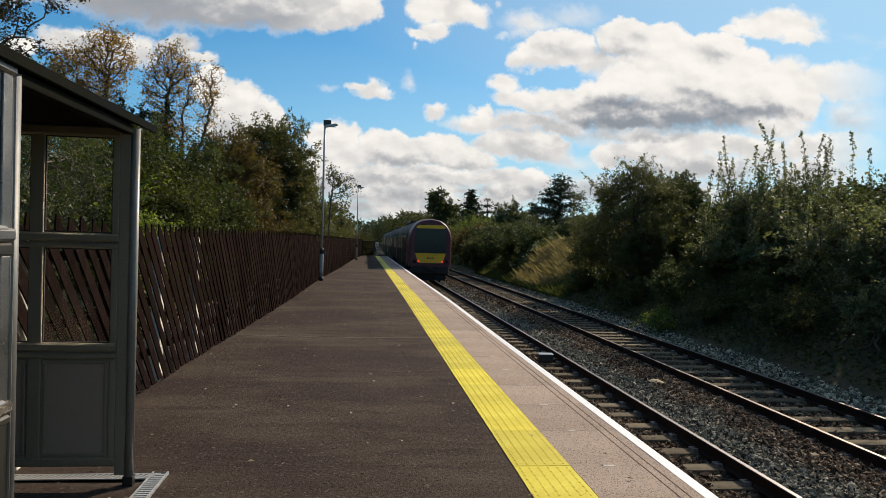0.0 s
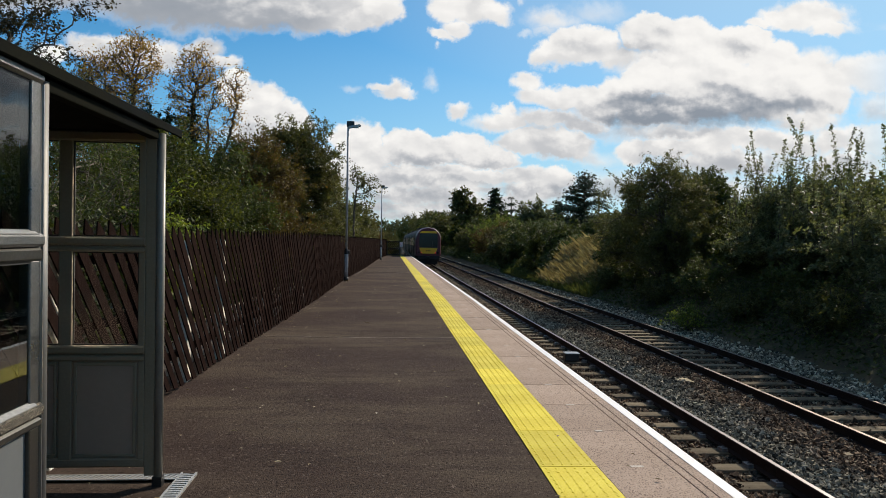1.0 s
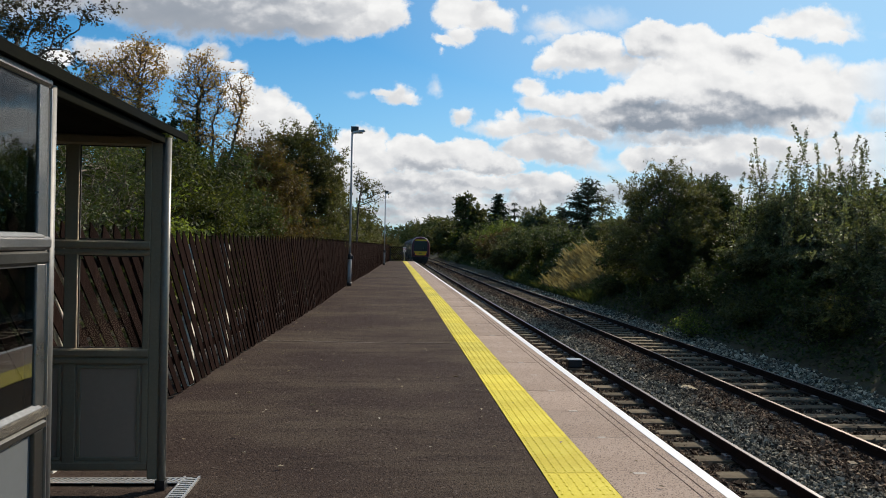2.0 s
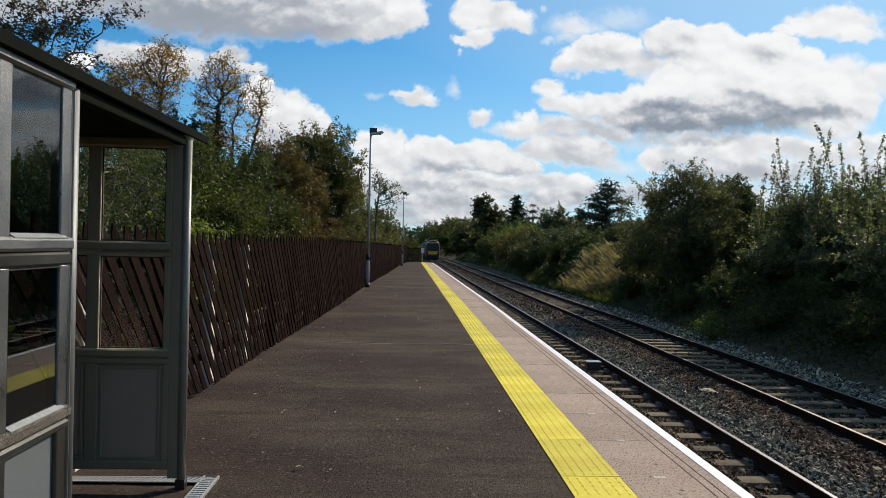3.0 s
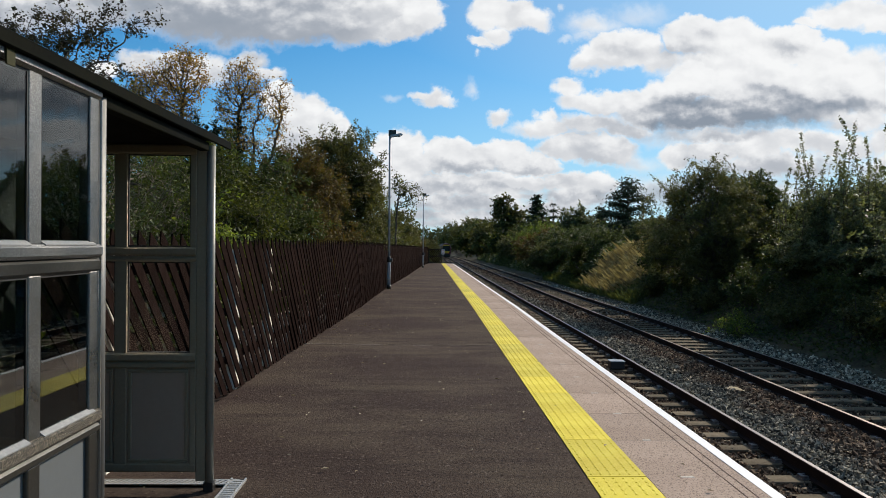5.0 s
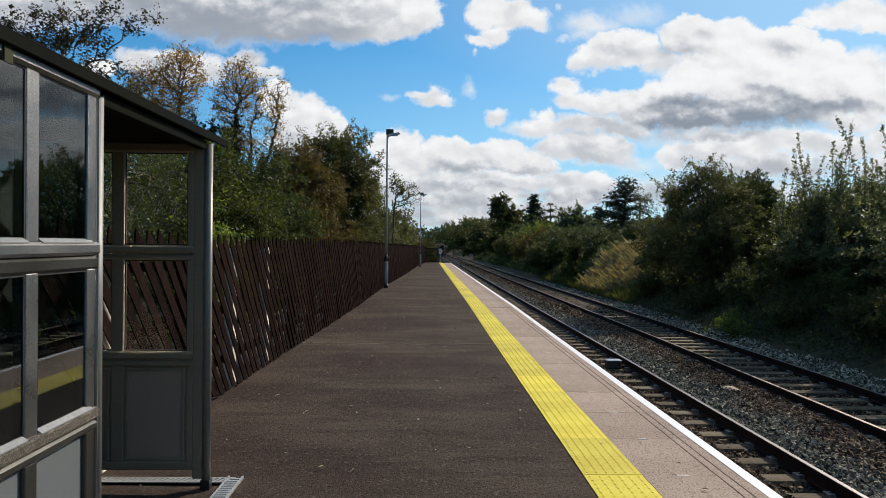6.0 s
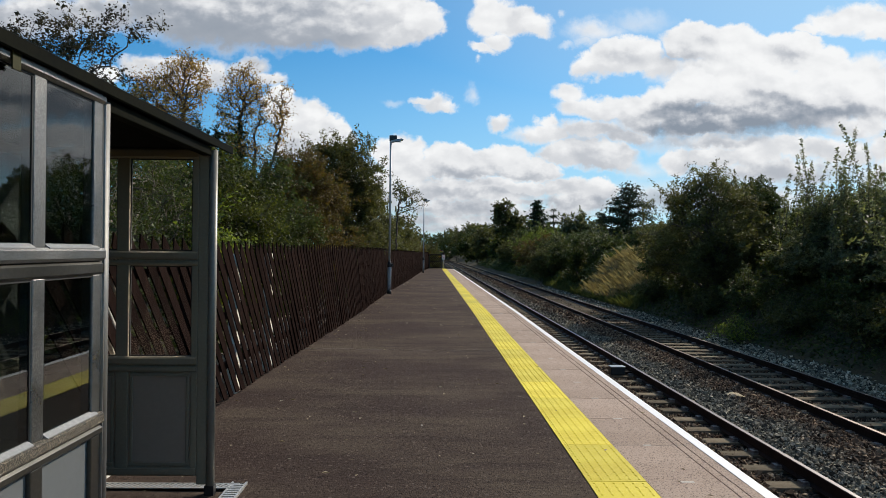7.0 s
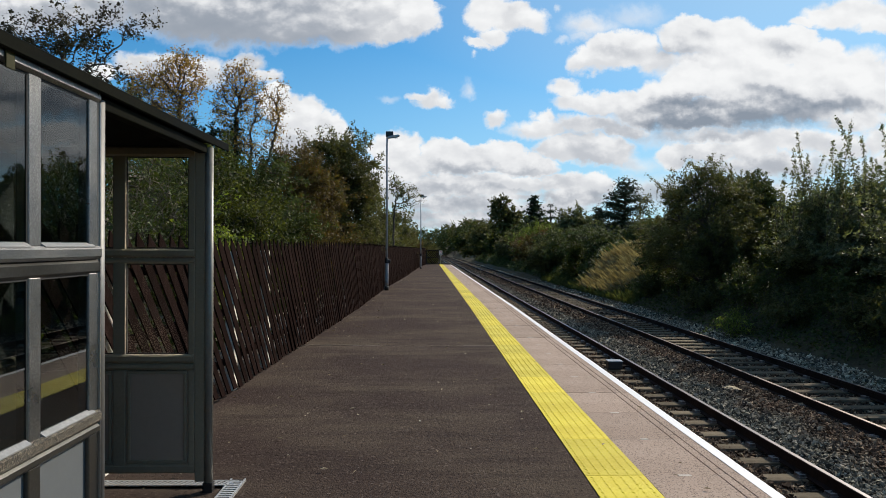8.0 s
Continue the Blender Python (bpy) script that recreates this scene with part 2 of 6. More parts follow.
def make_sky():
    world = bpy.data.worlds.new("sky")
    world.use_nodes = True
    scene.world = world
    n = Net(world.node_tree)
    n.nodes.clear()
    sky = n.nodes.new("ShaderNodeTexSky")
    sky.sky_type, sky.sun_disc = "NISHITA", False
    sky.sun_elevation, sky.sun_rotation = radians(SUN_EL), radians(SUN_AZ)
    sky.air_density, sky.dust_density, sky.ozone_density = 1.0, 0.3, 3.0
    way = n.vec("NORMALIZE", n.nodes.new("ShaderNodeTexCoord").outputs["Generated"])
    sep = n.nodes.new("ShaderNodeSeparateXYZ")
    n.put(sep.inputs[0], way)
    dx, dy, dz = sep.outputs
    ahead = n.math("MAXIMUM", dy, 0.12)
    u, v = n.math("DIVIDE", dx, ahead), n.math("DIVIDE", dz, ahead)
    flat = n.nodes.new("ShaderNodeCombineXYZ")
    n.put(flat.inputs[0], u)
    n.put(flat.inputs[1], v)
    heaps = n.nodes.new("ShaderNodeGroup")
    heaps.node_tree = make_clouds()
    n.put(heaps.inputs[0], flat.outputs[0])
    # broken cloud over the rest of the sky
    high = n.math("ADD", n.math("ABSOLUTE", dz), 0.16)
    over = n.nodes.new("ShaderNodeCombineXYZ")
    n.put(over.inputs[0], n.math("DIVIDE", dx, high))
    n.put(over.inputs[1], n.math("DIVIDE", dy, high))
    rest = n.math("MULTIPLY", n.math("SUBTRACT", n.noise(over.outputs[0], 1.1, 8.0, 0.58), 0.52), 3.4)
    away = n.math("MAXIMUM", n.span(n.math("ABSOLUTE", u), 0.66, 0.85), n.math("MAXIMUM", n.span(v, 0.36, 0.46), n.span(dy, 0.35, 0.15)))
    here = n.math("SUBTRACT", 1.0, away)
    cover = n.math("ADD", n.math("MULTIPLY", heaps.outputs[0], here), n.math("MULTIPLY", n.span(rest, 0.0, 0.42), away))
    shade = n.math("ADD", n.math("MULTIPLY", heaps.outputs[1], here), n.math("MULTIPLY", n.span(rest, 0.2, 1.3, 0.95, 0.4), away))
    cloud = n.ramp(shade, (0.0, (0.265, 0.31, 0.375)), (0.35, (0.41, 0.445, 0.50)), (0.6, (0.58, 0.605, 0.645)), (0.82, (0.77, 0.785, 0.805)), (1.0, (0.925, 0.935, 0.94)))
    blue = n.vec("MULTIPLY", sky.outputs[0], (0.0265, 0.0915, 0.121))
    # thin white haze low down and towards the sun
    haze = n.math("MULTIPLY", n.span(v, 0.40, 0.0, 0.0, 0.85), n.span(u, -0.45, 0.55, 0.3, 1.0))
    sunward = n.vec("DOT_PRODUCT", way, (math.sin(radians(SUN_AZ)) * math.cos(radians(SUN_EL)), math.cos(radians(SUN_AZ)) * math.cos(radians(SUN_EL)), math.sin(radians(SUN_EL))), out=1)
    haze = n.math("MAXIMUM", haze, n.span(sunward, 0.58, 1.0, 0.0, 0.6))
    blue = n.mix(haze, blue, (0.56, 0.72, 0.85))
    back = n.nodes.new("ShaderNodeBackground")
    n.put(back.inputs[0], n.mix(cover, blue, cloud))
    back.inputs[1].default_value = 1.0
    n.links.new(back.outputs[0], n.nodes.new("ShaderNodeOutputWorld").inputs[0])


make_sky()


# ---- materials ----
def material(name, base, rough=0.7, metal=0.0, second=None, third=None, scales=(3.0, 40.0), amounts=(0.5, 0.5), bump=0.0, bump_scale=60.0,
             spec=0.5, vary=0.0, island=0.0, rough_vary=0.1, stretch=(1, 1, 1), speckle=None, ior=1.5):
    """A painted, stony or wooden surface: two colours mixed by noise at two scales, fine relief, and a change from piece to piece."""
    m = bpy.data.materials.new(name)
    m.use_nodes = True
    n = Net(m.node_tree)
    p = m.node_tree.nodes["Principled BSDF"]
    where = n.vec("MULTIPLY", n.nodes.new("ShaderNodeTexCoord").outputs["Object"], stretch)
    big, small = n.noise(where, scales[0], 5.0, 0.6), n.noise(where, scales[1], 4.0, 0.6)
    colour = n.mix(n.span(big, 0.5 - 0.5 * amounts[0] * 0.6, 0.5 + 0.2, 0.0, amounts[0]), base, second or tuple(c * 0.6 for c in base))
    colour = n.mix(n.span(small, 0.42, 0.68, 0.0, amounts[1]), colour, third or tuple(min(1, c * 1.45) for c in base))
    if speckle:
        size, tint, share = speckle
        vor = n.nodes.new("ShaderNodeTexVoronoi")
        n.put(vor.inputs["Vector"], where)
        vor.inputs["Scale"].default_value = size
        sep = n.nodes.new("ShaderNodeSeparateColor")
        n.put(sep.inputs[0], vor.outputs["Color"])
        colour = n.mix(n.span(sep.outputs[0], 1 - share, 1 - share * 0.6, 0.0, 0.7), colour, tint)
    if vary:
        rnd = n.nodes.new("ShaderNodeObjectInfo").outputs["Random"]
        colour = n.mix(1.0, colour, n.ramp(rnd, (0.0, (1 - vary,) * 3), (1.0, (1 + vary * 0.4,) * 3)), "MULTIPLY")
    if island:
        rnd = n.nodes.new("ShaderNodeNewGeometry").outputs["Random Per Island"]
        colour = n.mix(1.0, colour, n.ramp(rnd, (0.0, (1 - island,) * 3), (1.0, (1 + island * 0.5,) * 3)), "MULTIPLY")
    n.put(p.inputs["Base Color"], colour)
    n.put(p.inputs["Roughness"], n.span(big, 0.3, 0.7, max(0.02, rough - rough_vary), min(1.0, rough + rough_vary)))
    p.inputs["Metallic"].default_value = metal
    p.inputs["Specular IOR Level"].default_value = spec
    p.inputs["IOR"].default_value = ior
    if bump:
        b = n.nodes.new("ShaderNodeBump")
        b.inputs["Strength"].default_value, b.inputs["Distance"].default_value = bump, 0.01
        n.put(b.inputs["Height"], n.noise(where, bump_scale, 3.0, 0.6))
        n.put(p.inputs["Normal"], b.outputs[0])
    return m


def leaf_material(name, *tones, through=0.3, rough=0.6, spec=0.18):
    """Leaves: one tone to each leaf, some daylight coming through them."""
    m = bpy.data.materials.new(name)
    m.use_nodes = True
    n = Net(m.node_tree)
    p = m.node_tree.nodes["Principled BSDF"]
    geo = n.nodes.new("ShaderNodeNewGeometry")
    rnd = geo.outputs["Random Per Island"]
    stops = [(i / (len(tones) - 1), t) for i, t in enumerate(tones)]
    patch = n.noise(geo.outputs["Position"], 1.5, 4.0)
    colour = n.ramp(n.math("ADD", n.math("MULTIPLY", rnd, 0.60), n.span(patch, 0.34, 0.66, -0.16, 0.52, False), clamp=True), *stops)
    n.put(p.inputs["Base Color"], colour)
    p.inputs["Roughness"].default_value, p.inputs["Specular IOR Level"].default_value = rough, spec
    tr = n.nodes.new("ShaderNodeBsdfTranslucent")
    n.put(tr.inputs[0], n.mix(1.0, colour, (1.25, 1.3, 0.6), "MULTIPLY"))
    mx = n.nodes.new("ShaderNodeMixShader")
    mx.inputs[0].default_value = through
    n.links.new(p.outputs[0], mx.inputs[1])
    n.links.new(tr.outputs[0], mx.inputs[2])
    n.links.new(mx.outputs[0], m.node_tree.nodes["Material Output"].inputs[0])
    return m


def plain(name, base, rough=0.4, metal=0.0, spec=0.5, glow=0.0, coat=0.0):
    m = bpy.data.materials.new(name)
    m.use_nodes = True
    p = m.node_tree.nodes["Principled BSDF"]
    p.inputs["Base Color"].default_value = (*base, 1)
    p.inputs["Roughness"].default_value, p.inputs["Metallic"].default_value = rough, metal
    p.inputs["Specular IOR Level"].default_value, p.inputs["Coat Weight"].default_value = spec, coat
    if glow:
        p.inputs["Emission Color"].default_value, p.inputs["Emission Strength"].default_value = (*base, 1), glow
    return m


def glass_material(name, tint, ior=1.5):
    m = bpy.data.materials.new(name)
    m.use_nodes = True
    p = m.node_tree.nodes["Principled BSDF"]
    p.inputs["Base Color"].default_value = (*tint, 1)
    p.inputs["Roughness"].default_value, p.inputs["IOR"].default_value = 0.0, ior
    p.inputs["Transmission Weight"].default_value = 1.0
    return m


def asphalt_material():
    """Rolled asphalt: fine chippings, worn bands across it, drifts of dust and damp stains."""
    m = bpy.data.materials.new("asphalt")
    m.use_nodes = True
    n = Net(m.node_tree)
    p = m.node_tree.nodes["Principled BSDF"]
    where = n.nodes.new("ShaderNodeTexCoord").outputs["Object"]
    drift = n.noise(n.vec("MULTIPLY", where, (0.55, 0.8, 1)), 0.75, 6.0, 0.6)
    bands = n.noise(n.vec("MULTIPLY", where, (0.5, 2.6, 1)), 1.6, 5.0, 0.62)
    grain, fine = n.noise(where, 38.0, 5.0, 0.7), n.noise(where, 130.0, 3.0, 0.6)
    colour = n.mix(n.span(drift, 0.36, 0.66), (0.050, 0.0345, 0.0295), (0.092, 0.071, 0.054))
    colour = n.mix(n.span(bands, 0.46, 0.68, 0.0, 0.55), colour, (0.036, 0.026, 0.023))
    colour = n.mix(n.span(grain, 0.52, 0.68, 0.0, 0.65), colour, (0.098, 0.073, 0.060))
    colour = n.mix(n.span(grain, 0.46, 0.34, 0.0, 0.75), colour, (0.017, 0.012, 0.011))
    vor = n.nodes.new("ShaderNodeTexVoronoi")
    n.put(vor.inputs["Vector"], where)
    vor.inputs["Scale"].default_value = 62.0
    sep = n.nodes.new("ShaderNodeSeparateColor")
    n.put(sep.inputs[0], vor.outputs["Color"])
    colour = n.mix(n.span(sep.outputs[0], 0.955, 0.985, 0.0, 0.6), colour, (0.150, 0.118, 0.100))
    n.put(p.inputs["Base Color"], colour)
    n.put(p.inputs["Roughness"], n.span(drift, 0.3, 0.7, 0.82, 0.95))
    p.inputs["Specular IOR Level"].default_value, p.inputs["IOR"].default_value = 0.2, 1.2
    b = n.nodes.new("ShaderNodeBump")
    b.inputs["Strength"].default_value, b.inputs["Distance"].default_value = 1.0, 0.012
    n.put(b.inputs["Height"], n.math("ADD", grain, n.math("MULTIPLY", fine, 0.5)))
    n.put(p.inputs["Normal"], b.outputs[0])
    return m


ASPHALT = asphalt_material()
COPING = material("coping_concrete", (0.43, 0.322, 0.255), 0.8, second=(0.345, 0.258, 0.206), third=(0.52, 0.42, 0.34), scales=(1.3, 60.0), amounts=(0.6, 0.6),
                  bump=0.5, bump_scale=110.0, spec=0.2, vary=0.12, speckle=(125.0, (0.12, 0.092, 0.075), 0.24), ior=1.25)
SEAM = material("asphalt_seam_fill", (0.20, 0.165, 0.135), 0.9, scales=(4.0, 60.0))
JOINT = material("joint_mortar", (0.36, 0.30, 0.25), 0.9, scales=(4.0, 60.0))
TACTILE = material("tactile_yellow", (0.79, 0.65, 0.018), 0.6, second=(0.58, 0.43, 0.03), third=(0.80, 0.63, 0.06), scales=(2.2, 60.0), amounts=(0.55, 0.5),
                   bump=0.2, bump_scale=120.0, spec=0.35, vary=0.2)
WHITE = material("white_line_paint", (0.80, 0.80, 0.79), 0.6, second=(0.68, 0.67, 0.65), third=(0.85, 0.85, 0.85), scales=(1.5, 50.0), amounts=(0.5, 0.4))
PATCH = material("pale_mortar", (0.50, 0.45, 0.39), 0.9, scales=(9.0, 60.0))
BRICK = material("platform_wall", (0.22, 0.17, 0.14), 0.9, scales=(2.0, 30.0), bump=0.4)
FENCE = material("fence_stain", (0.0185, 0.0105, 0.0088), 0.85, second=(0.010, 0.006, 0.005), third=(0.034, 0.0195, 0.0165), scales=(1.4, 30.0), amounts=(0.6, 0.5),
                 bump=0.3, bump_scale=40.0, spec=0.06, vary=0.35, stretch=(1, 1, 0.25), ior=1.15)
POSTS = material("fence_post_concrete", (0.74, 0.70, 0.62), 0.9, scales=(3.0, 50.0), bump=0.3)
STEEL = material("galvanised_steel", (0.32, 0.33, 0.35), 0.45, 0.8, second=(0.25, 0.26, 0.28), third=(0.42, 0.43, 0.45), scales=(5.0, 40.0))
LAMP_GREY = material("lamp_paint", (0.38, 0.39, 0.41), 0.5, 0.0, second=(0.25, 0.26, 0.28), third=(0.40, 0.41, 0.43), scales=(4.0, 40.0))
BLACK = material("black_paint", (0.012, 0.012, 0.013), 0.45, second=(0.02, 0.02, 0.02), scales=(3.0, 40.0))
FRAME = material("shelter_frame_coating", (0.105, 0.102, 0.094), 0.36, 0.85, second=(0.08, 0.078, 0.072), third=(0.14, 0.137, 0.128), scales=(2.5, 70.0), amounts=(0.5, 0.4), rough_vary=0.08)
POST_COAT = material("shelter_post_coating", (0.20, 0.188, 0.16), 0.38, 0.2, second=(0.165, 0.155, 0.132), third=(0.24, 0.226, 0.193), scales=(2.5, 40.0), ior=1.4)
CHEQUER = material("textured_aluminium", (0.17, 0.17, 0.168), 0.36, 0.92, second=(0.12, 0.12, 0.118), third=(0.28, 0.275, 0.268), scales=(6.0, 160.0), amounts=(0.5, 0.8), bump=0.25, bump_scale=420.0)
# Chequered sill rail: warm glints off its relief are painted as pale flecks.
SILL_FLECKS = material("sill_glint_flecks", (0.050, 0.044, 0.036), 0.45, 0.5, second=(0.03, 0.027, 0.022), third=(0.40, 0.34, 0.25), scales=(5.0, 150.0), amounts=(0.5, 0.8), bump=0.9, bump_scale=260.0)
PANEL = material("shelter_panel", (0.125, 0.135, 0.14), 0.42, second=(0.108, 0.116, 0.12), third=(0.14, 0.15, 0.155), scales=(1.2, 30.0), amounts=(0.5, 0.3))
# Shade-side copies of frame and panel; platform bounce is mixed into their colour.
FRAME_DARK = material("shelter_shade_frame", (0.215, 0.182, 0.128), 0.6, second=(0.175, 0.148, 0.104), third=(0.25, 0.212, 0.150), scales=(2.5, 60.0), amounts=(0.5, 0.4), spec=0.25, ior=1.3)
DARK_PANEL = material("shelter_shade_panel", (0.305, 0.238, 0.186), 0.65, second=(0.27, 0.212, 0.166), third=(0.335, 0.262, 0.205), scales=(1.2, 30.0), amounts=(0.5, 0.3), spec=0.2, ior=1.25)
# Upper back panels, darkened in colour so the interior reads as unlit.
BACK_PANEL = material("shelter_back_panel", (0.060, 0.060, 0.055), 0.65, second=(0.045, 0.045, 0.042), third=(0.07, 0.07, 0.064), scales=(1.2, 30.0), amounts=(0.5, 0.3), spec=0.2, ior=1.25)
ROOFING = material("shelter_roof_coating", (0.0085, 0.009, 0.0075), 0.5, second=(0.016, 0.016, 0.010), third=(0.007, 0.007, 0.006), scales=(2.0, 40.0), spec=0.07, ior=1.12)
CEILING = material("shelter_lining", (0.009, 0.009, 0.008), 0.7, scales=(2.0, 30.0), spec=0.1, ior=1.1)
GLASS = glass_material("tinted_glass", (0.22, 0.28, 0.28), 1.53)
SILVER = material("bright_post_coating", (0.16, 0.157, 0.15), 0.5, 0.5, second=(0.13, 0.127, 0.12), third=(0.20, 0.196, 0.186), scales=(2.5, 40.0))
THIN_GLASS = glass_material("thin_glazing", (0.93, 0.95, 0.945), 1.36)
# Ledge colour is brightened for the sky its slope would catch.
LEDGE = material("skylit_ledge_tone", (0.27, 0.27, 0.265), 0.4, 0.2, second=(0.21, 0.21, 0.205), scales=(3.0, 60.0))
RUBBER = plain("black_rubber", (0.01, 0.01, 0.01), 0.6)
GRATE = material("drain_grate_steel", (0.58, 0.58, 0.56), 0.45, 0.6, second=(0.42, 0.41, 0.39), scales=(6.0, 60.0))
PIT = plain("drain_shadow", (0.01, 0.01, 0.01), 0.9)
RUST = material("rail_rust", (0.024, 0.014, 0.011), 0.8, 0.1, second=(0.013, 0.009, 0.008), third=(0.042, 0.025, 0.017), scales=(3.0, 60.0), bump=0.2, spec=0.2, ior=1.25)
CLIP = material("clip_steel", (0.17, 0.15, 0.14), 0.6, 0.3, second=(0.10, 0.085, 0.075), scales=(3.0, 60.0))
SHINE = material("rail_head_steel", (0.17, 0.155, 0.155), 0.5, 0.8, second=(0.11, 0.098, 0.096), scales=(2.0, 40.0), stretch=(6, 0.3, 1))
DULL = material("rail_head_dull", (0.16, 0.12, 0.10), 0.5, 0.6, second=(0.10, 0.07, 0.055), scales=(2.0, 40.0), stretch=(6, 0.3, 1))
SLEEPER = material("sleeper_timber", (0.17, 0.135, 0.088), 0.85, second=(0.085, 0.066, 0.046), third=(0.24, 0.20, 0.14), scales=(2.0, 26.0), amounts=(0.7, 0.5), bump=0.5, bump_scale=30.0,
                   spec=0.2, vary=0.4, stretch=(0.5, 3, 3), ior=1.25)
BARK = material("bark", (0.075, 0.060, 0.046), 0.9, second=(0.045, 0.038, 0.030), third=(0.12, 0.10, 0.08), scales=(3.0, 40.0), bump=0.6, bump_scale=30.0, spec=0.2, stretch=(1, 1, 0.3))
BARK_PALE = material("pale_bark", (0.17, 0.14, 0.11), 0.9, second=(0.10, 0.085, 0.07), scales=(3.0, 40.0), bump=0.5, bump_scale=30.0, spec=0.2)


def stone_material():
    """Ballast: grey chippings in the six-foot and on the shoulder, whose colour is brightened as if sunlit, browner
    beside the rails where the rust and brake dust lie.
    """
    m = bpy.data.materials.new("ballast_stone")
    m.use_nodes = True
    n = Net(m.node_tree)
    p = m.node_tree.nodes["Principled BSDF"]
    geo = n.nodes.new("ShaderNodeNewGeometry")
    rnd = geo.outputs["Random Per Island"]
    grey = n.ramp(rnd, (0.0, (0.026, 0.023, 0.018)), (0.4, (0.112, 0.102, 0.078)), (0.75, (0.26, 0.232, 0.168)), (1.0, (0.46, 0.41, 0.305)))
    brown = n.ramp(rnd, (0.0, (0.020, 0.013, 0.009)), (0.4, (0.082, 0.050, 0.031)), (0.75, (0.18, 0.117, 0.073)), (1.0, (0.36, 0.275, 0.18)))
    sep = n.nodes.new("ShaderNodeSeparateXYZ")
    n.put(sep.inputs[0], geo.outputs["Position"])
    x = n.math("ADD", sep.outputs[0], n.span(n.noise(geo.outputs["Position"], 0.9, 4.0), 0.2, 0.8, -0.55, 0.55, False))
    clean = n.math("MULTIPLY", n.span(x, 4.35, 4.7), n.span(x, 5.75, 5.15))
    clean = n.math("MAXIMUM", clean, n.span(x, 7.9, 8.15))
    # lifts the shoulder's colour to make up for sun the thicket blocks
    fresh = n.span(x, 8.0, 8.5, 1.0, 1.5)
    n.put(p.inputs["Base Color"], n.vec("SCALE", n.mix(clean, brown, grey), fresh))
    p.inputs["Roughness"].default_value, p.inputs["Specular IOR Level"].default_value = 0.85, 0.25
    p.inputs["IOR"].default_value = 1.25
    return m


def ground_material():
    """Earth with leaf litter and worn grass."""
    m = material("earth", (0.072, 0.058, 0.036), 0.95, second=(0.042, 0.035, 0.021), third=(0.090, 0.090, 0.040), scales=(0.5, 9.0), amounts=(0.7, 0.7), bump=0.8, bump_scale=14.0, spec=0.15)
    return m


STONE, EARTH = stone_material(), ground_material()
# Near-black bed colour paints the shade between the loose stones.
BED = material("ballast_gap_shade", (0.022, 0.017, 0.013), 0.95, second=(0.014, 0.011, 0.009), third=(0.05, 0.04, 0.032), scales=(1.2, 55.0), amounts=(0.6, 0.7), bump=0.9, bump_scale=45.0, spec=0.15,
               speckle=(24.0, (0.12, 0.10, 0.082), 0.35), ior=1.2)
LEAF_DARK = leaf_material("leaf_dark_green", (0.028, 0.036, 0.013), (0.064, 0.080, 0.026), (0.120, 0.140, 0.046))
LEAF_GREEN = leaf_material("leaf_green", (0.015, 0.020, 0.006), (0.046, 0.054, 0.013), (0.135, 0.145, 0.033), through=0.38)
LEAF_LIME = leaf_material("leaf_lime", (0.05, 0.07, 0.016), (0.13, 0.165, 0.034), (0.30, 0.35, 0.075), through=0.4)
LEAF_RUSSET = leaf_material("leaf_russet", (0.040, 0.031, 0.013), (0.108, 0.066, 0.026), (0.115, 0.100, 0.032), (0.165, 0.090, 0.037), through=0.36)
LEAF_GOLD = leaf_material("leaf_gold", (0.14, 0.074, 0.023), (0.29, 0.158, 0.048), (0.44, 0.275, 0.085), (0.18, 0.105, 0.042), through=0.45)
LEAF_OLIVE = leaf_material("leaf_olive", (0.040, 0.041, 0.017), (0.096, 0.095, 0.037), (0.176, 0.172, 0.073), through=0.37)
LEAF_GREY = leaf_material("leaf_grey_green", (0.042, 0.046, 0.024), (0.115, 0.124, 0.066), (0.25, 0.26, 0.15), through=0.42, spec=0.25, rough=0.55)
LEAF_PURPLE = leaf_material("leaf_dusky", (0.022, 0.020, 0.014), (0.048, 0.040, 0.024), (0.085, 0.070, 0.036), through=0.25)
NEEDLE = leaf_material("needles", (0.015, 0.025, 0.015), (0.034, 0.050, 0.028), (0.056, 0.078, 0.040), through=0.15)
STRAW = leaf_material("dry_grass_blades", (0.15, 0.108, 0.060), (0.26, 0.195, 0.112), (0.40, 0.315, 0.20), through=0.35)
GRASS = leaf_material("green_grass_blades", (0.048, 0.055, 0.018), (0.088, 0.098, 0.032), (0.15, 0.155, 0.058), through=0.35)
IVY = leaf_material("ivy_leaf", (0.010, 0.018, 0.006), (0.022, 0.036, 0.012), (0.045, 0.065, 0.02), through=0.15, rough=0.35)


# ---- builders ----
def part(name, data, mat, parent=None, label="", m=None):
    """Links a bmesh or mesh as ONE object, under a thing or a part if one is given."""
    if isinstance(data, bmesh.types.BMesh):
        me = bpy.data.meshes.new(name)
        data.to_mesh(me)
        data.free()
        data = me
    if mat and not data.materials:
        data.materials.append(mat)
    ob = new(name, data)
    if parent:
        ob.parent = parent
    if m is not None:
        ob.matrix_basis = m
    return tagged(ob, label)


def thing(name, label, category, m=None, group="", kind=""):
    ob = new(name)
    ob.empty_display_size = 0.1
    if m is not None:
        ob.matrix_basis = m
    return tagged(ob, label, category, group, kind)


